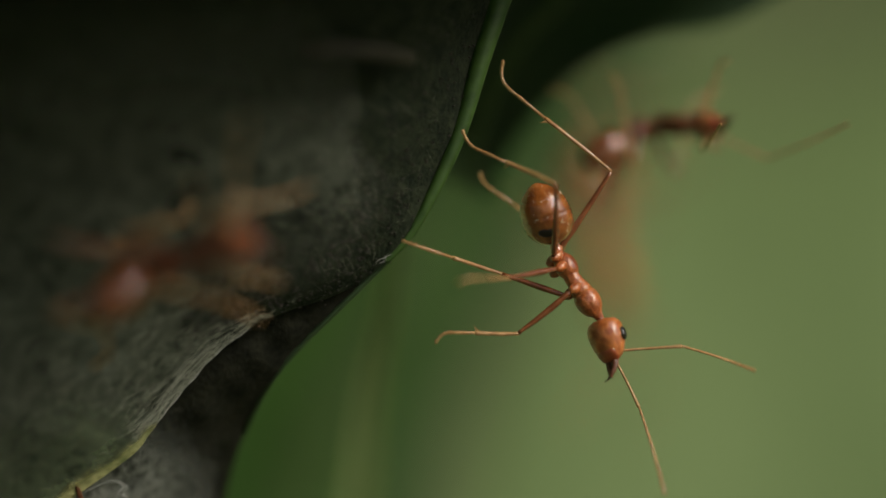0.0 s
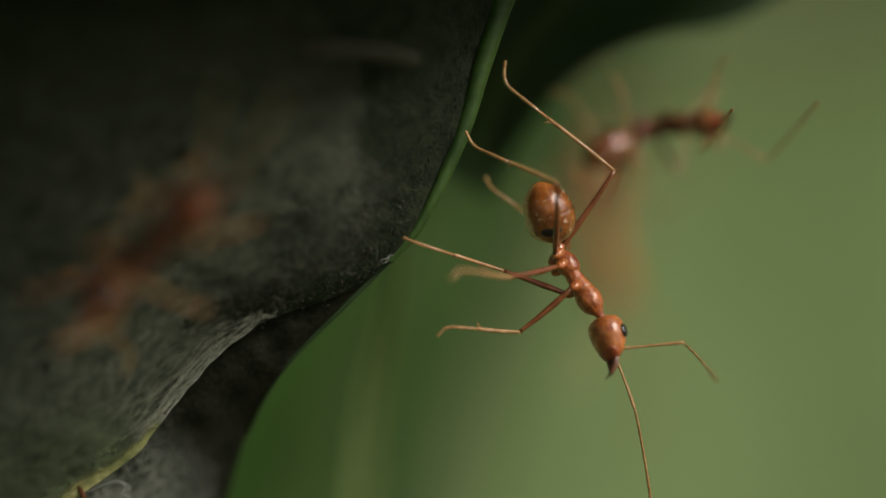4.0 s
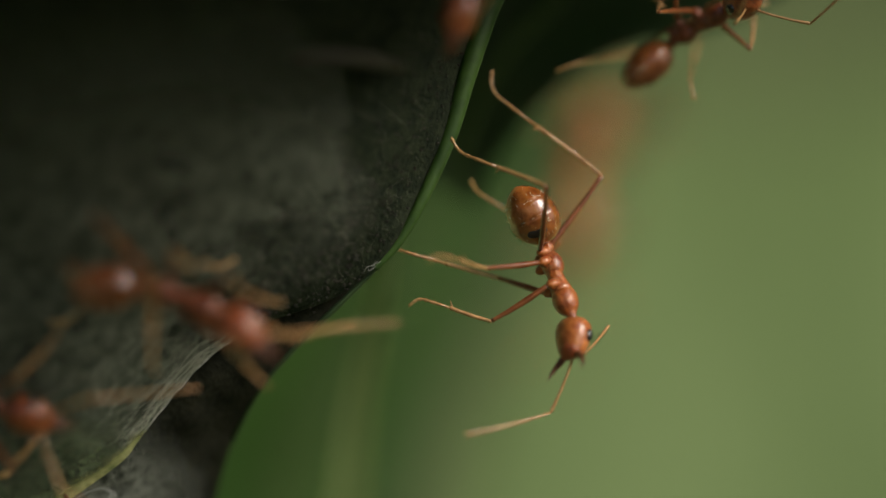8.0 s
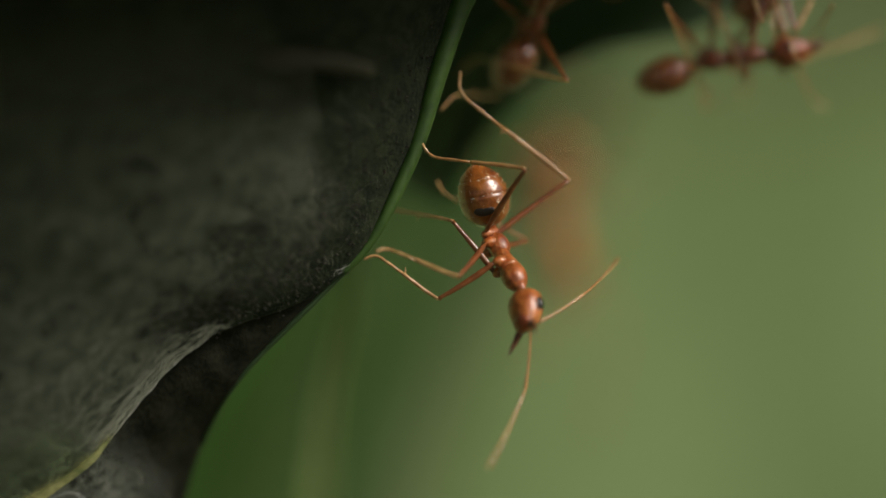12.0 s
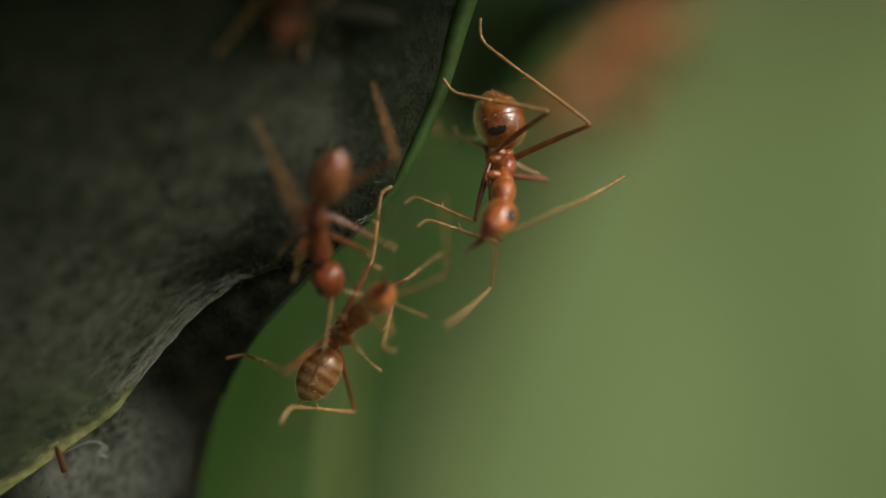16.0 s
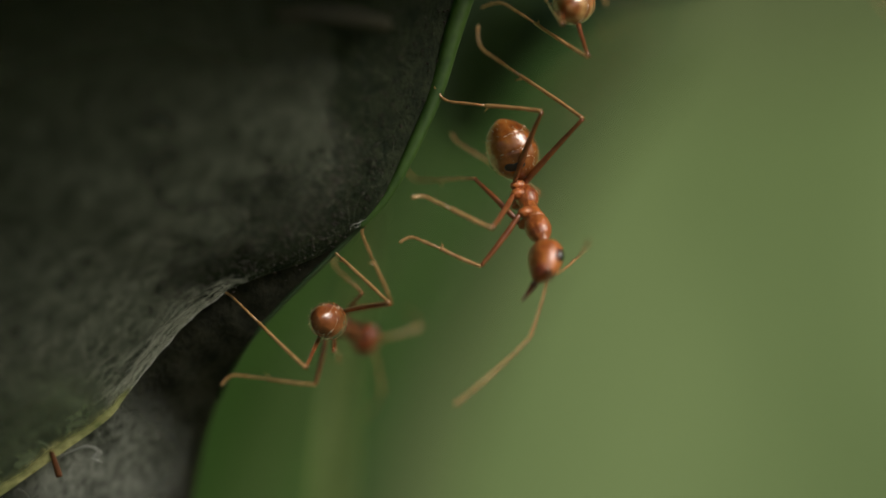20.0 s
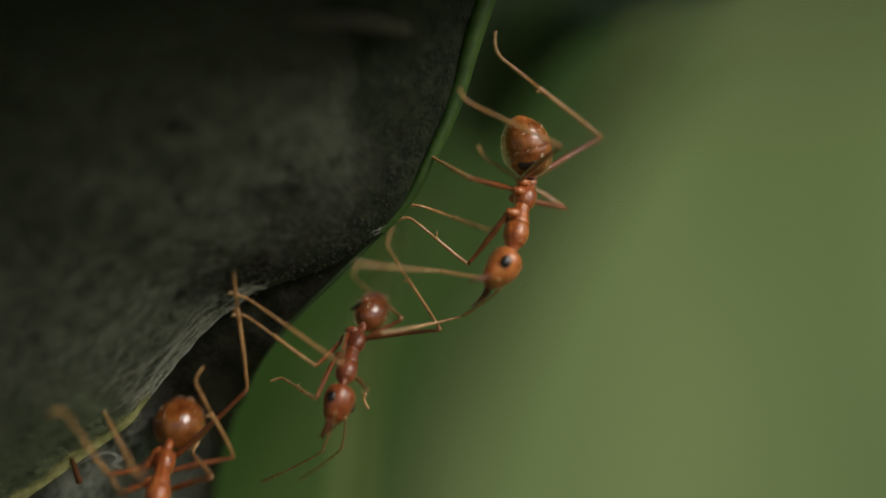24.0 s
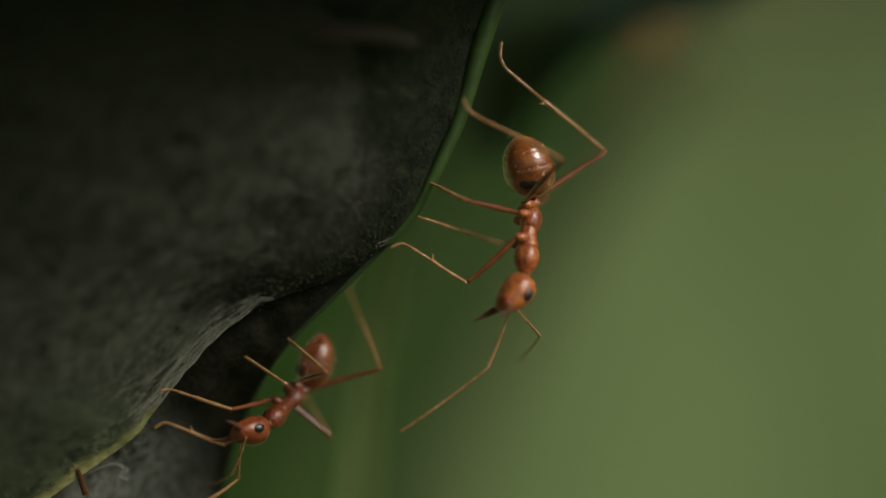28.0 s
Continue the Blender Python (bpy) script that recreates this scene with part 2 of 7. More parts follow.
def egg(name, length, width, height, mat, steps=16, lean=0.0, grooves=(), z=0.0, x0=0.0):
    """A rounded body from x0 to x0 + length, fuller towards the end by lean, with shallow ring grooves."""
    sections = []
    for i in range(steps + 1):
        u = (1 - math.cos(math.pi * i / steps)) / 2
        r = math.sqrt(max(0.0, 1 - (2 * u - 1) ** 2)) * (1 + lean * (2 * u - 1))
        r = max(r, 0.03)
        for g in grooves:
            r *= 1 - 0.022 * math.exp(-((u - g) / 0.014) ** 2) + 0.012 * math.exp(-((u - g + 0.03) / 0.02) ** 2)
        sections.append((x0 + u * length, r * width / 2, r * height / 2, z))
    return body_mesh(name, sections, mat)


def tube_mesh(name, path, radii, mat, n=10):
    """A tapered tube along a path of points."""
    pts = [Vector(p) for p in path]
    rings = []
    side = None
    for i, p in enumerate(pts):
        d = (pts[min(i + 1, len(pts) - 1)] - pts[max(i - 1, 0)]).normalized()
        if side is None:
            side = d.orthogonal().normalized()
        side = (side - d * side.dot(d)).normalized()
        up = d.cross(side)
        rings.append([tuple(p + radii[i] * (math.cos(2 * math.pi * j / n) * side + math.sin(2 * math.pi * j / n) * up)) for j in range(n)])
    return rings_mesh(name, rings, mat, n)


def part(name, me, parent, label="", at=None):
    """One mesh object under a thing or under a part."""
    ob = new(name, me)
    ob.parent = parent
    if at is not None:
        ob.matrix_basis = at
    if label:
        ob["label"] = label
    return ob


def spline(points, count):
    """Points spaced along a smooth curve through the given ones."""
    pts = [Vector(p) for p in points]
    pts = [2 * pts[0] - pts[1]] + pts + [2 * pts[-1] - pts[-2]]
    out = []
    spans = len(pts) - 3
    for i in range(count):
        u = i / (count - 1) * spans
        k = min(int(u), spans - 1)
        f = u - k
        a, b, c, d = pts[k:k + 4]
        out.append(0.5 * (2 * b + (c - a) * f + (2 * a - 5 * b + 4 * c - d) * f * f + (3 * b - a - 3 * c + d) * f ** 3))
    return out


# ---- setting: ground and distance ----
def setting():
    size = 400
    ground = new("ground", mesh_of("ground", [(x * 1000 * size, y * 1000 * size, -1400) for x, y in ((-1, -1), (1, -1), (1, 1), (-1, 1))], [(0, 1, 2, 3)], SOIL))
    tagged(ground, "shaded grassy ground below the tree", "ground", kind="structure")
    verts, faces, n, m = [], [], 40, 12
    for i in range(n + 1):
        a = math.pi * (0.08 + 0.84 * i / n)
        for j in range(m + 1):
            r = 1900 + 160 * noise.noise(Vector((i * 0.6, j * 0.7, 3)))
            verts.append((r * math.cos(a), r * math.sin(a) - 200, -1400 + 2900 * j / m))
    for i in range(n):
        for j in range(m):
            k = i * (m + 1) + j
            faces.append((k, k + 1, k + m + 2, k + m + 1))
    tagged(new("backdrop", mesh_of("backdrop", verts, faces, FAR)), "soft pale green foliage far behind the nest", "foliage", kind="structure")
    # Added shell before the backdrop, only there to dim its top.
    verts, faces = [], []
    for i in range(n + 1):
        a = math.pi * (0.08 + 0.84 * i / n)
        for j in range(m + 1):
            r = 1650 + 120 * noise.noise(Vector((i * 0.9, j * 0.9, 9)))
            low = 125 + 50 * noise.noise(Vector((i * 1.7, 0, 5)))
            verts.append((r * math.cos(a), r * math.sin(a) - 200, low + (1500 - low) * j / m))
    for i in range(n):
        for j in range(m):
            k = i * (m + 1) + j
            faces.append((k, k + 1, k + m + 2, k + m + 1))
    tagged(new("backdrop_dim_band", mesh_of("backdrop_dim_band", verts, faces, FAR_DIM)), "duller green band added to darken the top of the backdrop", "foliage", kind="structure")


setting()


# ---- the nest leaves ----
RIM = [(3.69, 1, 14.92), (2.54, 0.6, 12.1), (2.11, 0.5, 10.83), (1.3, 0.3, 8.05), (0.5, 0.2, 5.16), (-0.72, 0, 2.27), (-1.65, 0, 0.57), (-2.65, 0, -0.57)]
FOLD = [(-2.65, 0, -0.57), (-3.6, 0, -1.43), (-5.09, -0.2, -2.17), (-6.9, -0.4, -2.76), (-8.45, -0.4, -3.44), (-10.04, -0.3, -4.68), (-11.66, -0.2, -6.5), (-12.9, -0.1, -8.05), (-13.7, 0, -9.03), (-16.1, 0, -10.78), (-18.85, 0, -12.72), (-22.6, 0, -15.47), (-27.6, 0, -19.23)]


def sheet_mesh(name, rows_of_points, mat, thick):
    """A sheet with a thickness from a grid of points; its back lies behind in depth."""
    h, w = len(rows_of_points), len(rows_of_points[0])
    verts = [tuple(p) for r in rows_of_points for p in r]
    verts += [(p[0], p[1] + thick, p[2]) for r in rows_of_points for p in r]
    faces, o = [], h * w
    for i in range(h - 1):
        for j in range(w - 1):
            a, b, c, d = i * w + j, i * w + j + 1, (i + 1) * w + j + 1, (i + 1) * w + j
            faces += [(a, b, c, d), (o + d, o + c, o + b, o + a)]
    for i in range(h - 1):
        for j in (0, w - 1):
            a, d = i * w + j, (i + 1) * w + j
            faces.append((a, d, o + d, o + a) if j == 0 else (d, a, o + a, o + d))
    for j in range(w - 1):
        for i in (0, h - 1):
            a, b = i * w + j, i * w + j + 1
            faces.append((b, a, o + a, o + b) if i == 0 else (a, b, o + b, o + a))
    return mesh_of(name, verts, faces, mat)


def densities(me, grid_density):
    """Stores how dense a sheet is at each point; its back has the same."""
    values = [v for row in grid_density for v in row] * 2
    layer = me.attributes.new("cover", "FLOAT", "POINT")
    for i, v in enumerate(values):
        layer.data[i].value = v
    return me


def bulge(s, z=0.0):
    """How far the leaf's face swells towards the front, s from its edge; the upper part hangs over."""
    over = max(0.0, z + 1.0)
    return -10.7 * (1 - math.exp(-s / 14.0)) - 0.030 * over * over * (1 - math.exp(-s / 5.0))


def nest_leaf():
    leaf = new("nest_leaf", None)
    tagged(leaf, "green nest leaf seen from below, darkened for shade, felted with silk", "leaf")
    edge = spline(RIM + FOLD[1:], 170)
    grid = []
    for k, p in enumerate(edge):
        row = []
        for i in range(61):
            s = 46 * (i / 60) ** 1.6
            q = p + Vector((-0.84, 0, 0.30)) * s
            q.y += bulge(s, q.z) + 0.35 * noise.noise(q * 0.35) + 0.10 * noise.noise(q * 1.4) * min(1, s)
            row.append(q)
        grid.append(row)
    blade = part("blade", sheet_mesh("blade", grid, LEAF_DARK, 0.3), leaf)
    rim = spline(RIM, 70)
    radii = [0.16 + 0.54 * (1 - i / 69) ** 1.2 for i in range(70)]
    part("margin", tube_mesh("margin", [p + Vector((0.62 * r, 0.25 * r, 0)) for p, r in zip(rim, radii)], radii, LEAF_RIM), leaf, "bright green leaf margin with the light painted in")
    return leaf


NEST = nest_leaf()


def lower_leaf():
    """The second leaf, tucked under the fold and falling away behind it."""
    leaf = new("tucked_leaf", None)
    tagged(leaf, "nest leaf tucked under the silk-bound fold, darkened for its shade", "leaf")
    right = spline([(-2.12, 0.35, 0.03), (-2.83, 0.4, -0.83), (-4.4, 0.6, -2.4), (-6.07, 1.1, -4.04), (-7.5, 1.7, -5.64), (-8.65, 3.4, -7.47), (-9.62, 5, -9.67), (-10.35, 6.5, -12.18), (-10.78, 7, -14.4), (-11.0, 7, -17.05), (-11.05, 7, -20.2)], 72)
    left = spline([(-5.68, 1.0, 1.04), (-6.19, 1.0, -0.74), (-7.94, 1.2, -2), (-9.7, 1, -3), (-11.69, 0.8, -5.01), (-13.43, 0.6, -7.02), (-14.92, 0.5, -8.77), (-16.93, 0.5, -10.28), (-19.2, 0.5, -12.29), (-22.96, 0.5, -15.05), (-27.99, 0.5, -18.82)], 72)
    grid = []
    for a, b in zip(right, left):
        row = []
        for i in range(31):
            u = i / 30
            q = a.lerp(b, u)
            q.y += -0.5 * math.sin(math.pi * u) + 0.25 * noise.noise(q * 0.8)
            row.append(q)
        grid.append(row)
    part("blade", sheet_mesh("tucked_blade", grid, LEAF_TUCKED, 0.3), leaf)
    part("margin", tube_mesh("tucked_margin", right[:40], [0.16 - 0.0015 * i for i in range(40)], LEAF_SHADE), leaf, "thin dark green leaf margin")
    patch = []
    for k in range(30):
        a, b = right[31 + k], left[31 + k]
        patch.append([a.lerp(b, 0.06 + 0.92 * i / 20) + Vector((0, -0.5 * math.sin(math.pi * (0.06 + 0.92 * i / 20)) - 0.42 + 0.1 * noise.noise(a.lerp(b, i / 20) * 0.9), 0)) for i in range(21)])
    part("silk_patch", sheet_mesh("silk_patch", patch, SILK_PALE, 0.1), leaf, "pale grey patch of silk")


lower_leaf()


def flat_leaf(name, label, mat, left, right, rib=None, cup=0.0):
    """A leaf blade between two edge curves, lightly cupped, with a midrib where one shows."""
    leaf = new(name, None)
    tagged(leaf, label, "leaf")
    a_side, b_side = spline(left, 50), spline(right, 50)
    grid = []
    for a, b in zip(a_side, b_side):
        row = []
        for i in range(17):
            q = a.lerp(b, i / 16)
            q.y += cup * math.sin(math.pi * i / 16) + 0.3 * noise.noise(q * 0.12)
            row.append(q)
        grid.append(row)
    part("blade", sheet_mesh(name + "_blade", grid, mat, 0.35), leaf)
    if rib:
        part("midrib", tube_mesh(name + "_rib", [r[8] + Vector((0, -0.4, 0)) for r in grid], [rib] * len(grid), LEAF_PALE), leaf, "paler midrib")
    return leaf


hanging = flat_leaf("hanging_leaf", "green leaf hanging behind the nest, shade put into its colour", LEAF_SHADE,
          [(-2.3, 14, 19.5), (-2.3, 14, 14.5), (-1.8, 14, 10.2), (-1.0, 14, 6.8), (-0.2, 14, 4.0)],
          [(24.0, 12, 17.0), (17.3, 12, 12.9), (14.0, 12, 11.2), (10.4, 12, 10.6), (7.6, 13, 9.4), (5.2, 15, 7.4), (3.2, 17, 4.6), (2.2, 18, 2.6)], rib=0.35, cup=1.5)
swaying = flat_leaf("green_leaf", "broad green leaf out of focus below the nest", LEAF_GREEN,
          [(-3.15, 50, 26.29), (-6.15, 50, 12.79), (-11.4, 50, -2.21), (-19.76, 48, -16.98), (-23.46, 48, -26.23)],
          [(22.4, 66, 29.09), (15.6, 66, 16.23), (9.3, 66, 6.27), (4.4, 66, -3.69), (0.5, 66, -13.65), (-2.2, 66, -27.35)], rib=2.2, cup=3)


def pale_border():
    """The paler rolled border along the outer edge of the broad leaf."""
    edge = spline([(15.6, 66, 16.23), (9.3, 66, 6.27), (4.4, 66, -3.69), (0.5, 66, -13.65), (-2.2, 66, -27.35)], 40)
    grid = [[p + Vector((-1.5 + 5.5 * i / 10, -0.8 + 6.0 * (i / 10) ** 2, 0)) for i in range(11)] for p in edge]
    part("rolled_border", sheet_mesh("rolled_border", grid, LEAF_BORDER, 0.35), swaying, "paler yellowish rolled leaf border")


pale_border()
# Added strip in place of the highlight along the broad leaf's ridge.
flat_leaf("leaf_highlight", "narrow strip painting a pale highlight on the broad leaf, out of focus", LEAF_STREAK,
          [(-2.3, 16, 2.5), (-3.3, 16, -2.5), (-4.6, 16, -7.9), (-5.5, 16, -14.0), (-6.2, 16, -20.0)],
          [(-1.8, 16.4, 2.5), (-2.2, 16.4, -2.5), (-2.9, 16.4, -7.9), (-3.3, 16.4, -14.0), (-3.7, 16.4, -20.0)], rib=0.12, cup=0.3)


def silk():
    """The felt of silk that the ants have spun over the front of the leaf."""
    felt = new("silk_felt", None)
    tagged(felt, "grey sheet of woven silk felt on the nest leaf", "silk")
    edge = spline([(-3.6, 0, 13.03), (-3.6, 0, 10.03), (-3.3, 0, 7.28), (-2.95, 0, 5.28), (-2.0, 0, 3.4), (-1.85, 0, 1.6), (-2.9, 0, -0.45), (-5.0, 0, -2.0)] + FOLD[3:], 150)
    grid = []
    for k, p in enumerate(edge):
        row = []
        free = max(0.0, min(1.0, (88 - k) / 30))
        for i in range(51):
            s = 40 * (i / 50) ** 1.5
            q = p + Vector((-0.84, 0, 0.30)) * s
            base = nearest_depth(q)
            rise = min(1.0, s / 4.5)
            q.y = base - 0.30 + free * 0.2 * (1 - rise) ** 2 + 0.16 * noise.noise(q * 0.5) * min(1, s) + 0.05 * noise.noise(q * 1.7)
            row.append(q)
        grid.append(row)
    cover = []
    for k in range(len(grid)):
        free = max(0.0, min(1.0, (92 - k) / 26))
        wide = 1.6 + 6.6 * max(0.0, min(1.0, (k - 30) / 24))
        cover.append([1.4 - free * 1.38 * (1 - min(1.0, 40 * (i / 50) ** 1.5 / wide)) ** 1.3 for i in range(51)])
        cover[-1] = [c * (0.9 + 0.55 * noise.noise(q * 0.34) + 0.25 * noise.noise(q * 1.1)) for c, q in zip(cover[-1], grid[k])]
    part("web", densities(sheet_mesh("web", grid, SILK, 0.12), cover), felt)
    # loose fibres of the weave, mostly drawn along the fold
    verts, faces = [], []
    rng = random.Random(5)
    for n_fibre in range(1700):
        k0 = rng.randrange(44, 142)
        i0 = min(46.0, 0.6 + max(0, 88 - k0) * 0.4 + abs(rng.gauss(0, 12)))
        drift, reach, r = rng.gauss(0, 0.5), rng.uniform(1.5, 6), rng.uniform(0.002, 0.006)
        o = len(verts)
        for j in range(6):
            k, i = min(148.9, k0 + reach * j / 5), max(0.1, min(48.9, i0 + drift * j / 5 * reach * 0.35 + 0.15 * math.sin(j * 1.3 + n_fibre)))
            a, b = int(k), int(i)
            q = grid[a][b].lerp(grid[a + 1][b], k - a).lerp(grid[a][b + 1].lerp(grid[a + 1][b + 1], k - a), i - b)
            for c in range(3):
                verts.append((q.x + r * math.cos(c * 2.09), q.y - 0.02, q.z + r * math.sin(c * 2.09)))
        for j in range(5):
            for c in range(3):
                d = (c + 1) % 3
                faces.append((o + j * 3 + c, o + j * 3 + d, o + j * 3 + 3 + d, o + j * 3 + 3 + c))
    # stray fibres that cross the bare border of the leaf
    for n_fibre in range(340):
        p, s0, turn = EDGE[rng.randrange(34, 92)], rng.uniform(0.15, 7.0), rng.gauss(-0.8, 0.6)
        long, curl, r = rng.uniform(0.4, 1.5), rng.gauss(0, 0.5), rng.uniform(0.0015, 0.0035)
        q, o = p + Vector((-0.84, 0, 0.30)) * s0, len(verts)
        for j in range(6):
            q = q + Vector((math.sin(turn + curl * j / 5), 0, math.cos(turn + curl * j / 5))) * long / 5
            deep = nearest_depth(q) - 0.36
            for c in range(3):
                verts.append((q.x + r * math.cos(c * 2.09), deep, q.z + r * math.sin(c * 2.09)))
        for j in range(5):
            for c in range(3):
                d = (c + 1) % 3
                faces.append((o + j * 3 + c, o + j * 3 + d, o + j * 3 + 3 + d, o + j * 3 + 3 + c))
    fibres = part("fibre_mat", mesh_of("fibre_mat", verts, faces, THREAD), felt, "fine pale silk fibres")
    fibres["kind"] = "stuff"
    cord = [p + Vector((0.02 * math.sin(i * 0.9), -0.36, 0.03 * math.cos(i * 0.7))) for i, p in enumerate(spline(FOLD[4:9], 60))]
    part("selvage", tube_mesh("selvage", cord, [0.016 + 0.045 * abs(noise.noise(Vector((i * 0.33, 2, 0)))) for i in range(60)], SELVAGE, 6), felt, "edge cord of pale drawn silk, brightened with painted highlights")
    course = spline(FOLD[3:9], 120)
    for n_line in range(130):
        u0, count, s0 = rng.randrange(0, 96), rng.randrange(10, 24), abs(rng.gauss(0, 0.42)) + 0.03
        drift, r = rng.gauss(0, 0.25), rng.uniform(0.005, 0.013)
        strand = []
        for i, p in enumerate(course[u0:u0 + count]):
            q = p + Vector((-0.84, 0, 0.30)) * max(0.02, s0 + drift * i / count) + Vector((0, 0, 0.05 * noise.noise(Vector((n_line, i * 0.3, 7)))))
            q.y = nearest_depth(q) - 0.40 - 0.03 * (n_line % 3)
            strand.append(q)
        part("strand", tube_mesh("strand", strand, [r] * len(strand), THREAD, 5), felt)


EDGE = spline(RIM + FOLD[1:], 170)


def nearest_depth(q, edge=EDGE):
    """The depth of the leaf's face at the height and side of q."""
    best = None
    for p in edge:
        d = Vector((q.x - p.x, 0, q.z - p.z))
        across = abs(d.x * 0.30 + d.z * 0.84) / 0.892
        s = (-d.x * 0.84 + d.z * 0.30) / 0.796
        if best is None or across < best[0]:
            best = (across, p.y + bulge(max(0, s), q.z))
    return best[1]


def leaf_edge():
    """The yellowed margin below the fold, running over into bare green tissue."""
    for name, mat, wide, lift, label in (("bare_patch", LEAF_FRESH, 5.0, 0.50, "bare green leaf tissue showing through the silk"),
                                         ("yellow_margin", LEAF_YELLOW, 0.95, 0.58, "yellowed edge of the leaf")):
        grid, dense = [], []
        for k, p in enumerate(spline(FOLD[6:], 90)):
            row, thick = [], []
            begin = min(1.0, max(0.0, (k - 6) / 24))
            for i in range(21):
                u = i / 20
                q = p + Vector((-0.72, 0, 0.69)) * (wide * u - 0.05)
                q.y = (nearest_depth(q) - lift) * 1.0
                q.y += 0.04 * noise.noise(q * 2.5)
                row.append(q)
                if name == "yellow_margin":
                    ragged = 0.14 + 0.46 * begin + 0.3 * max(0.0, (k - 38) / 52) + (0.05 + 0.16 * begin) * noise.noise(Vector((k * 0.11, 0, 4)))
                    thick.append(min(1.0, 2.2 * begin) * max(0.0, min(1.3, 1.5 * (1 - u / ragged) + 0.15)))
                else:
                    thick.append(0.95 * begin * min(1, u * 9) * max(0.0, 1 - u * 1.05) ** 0.8)
            grid.append(row)
            dense.append(thick)
        part(name, densities(sheet_mesh(name, grid, mat, 0.05), dense), NEST, label)


leaf_edge()
silk()


def unseen_shade_leaf():
    """Two leaves added out of view to block the sun over the nest."""
    leaf = new("unseen_shade_leaf", None)
    tagged(leaf, "unseen leaf added above the nest to shade it", "leaf")
    front = spline([(-60, -28, 16), (-30, -26, 15), (-12, -23, 14.5), (0, -22, 14.5), (2.5, -19, 14.5), (5.5, -13.5, 14.6), (8, -7, 15), (12, 0, 15), (17, 7, 16), (22, 15, 18)], 60)
    rear = spline([(-60, 12, 24), (-30, 13, 24), (-10, 14, 23), (4, 15, 22), (14, 17, 21), (24, 20, 20)], 60)
    grid = []
    for a, b in zip(front, rear):
        grid.append([a.lerp(b, i / 24) + Vector((0, 0, 1.5 * math.sin(math.pi * i / 24) + 0.4 * noise.noise(a.lerp(b, i / 24) * 0.2))) for i in range(25)])
    part("blade", sheet_mesh("unseen_shade_blade", grid, LEAF_BLOCKER, 0.35), leaf)
    # Second unseen blocker, further forward, keeps sun off the felt's ants.
    front_blocker = new("unseen_front_leaf", None)
    tagged(front_blocker, "unseen leaf added further forward to shade the felt", "leaf")
    front = spline([(-60, -49, 13.5), (-30, -47, 13), (-14, -42, 13), (-4, -38, 13), (3, -35, 13.4), (7, -29.5, 13.7)], 40)
    rear = spline([(-60, -26, 15), (-30, -22, 14), (-14, -20, 13.5), (-4, -20, 13.5), (3, -20.5, 13.5), (7, -24, 13.5)], 40)
    grid = []
    for a, b in zip(front, rear):
        grid.append([a.lerp(b, i / 16) + Vector((0, 0, 1.2 * math.sin(math.pi * i / 16))) for i in range(17)])
    part("blade", sheet_mesh("front_blocker_blade", grid, LEAF_BLOCKER, 0.35), front_blocker)


unseen_shade_leaf()


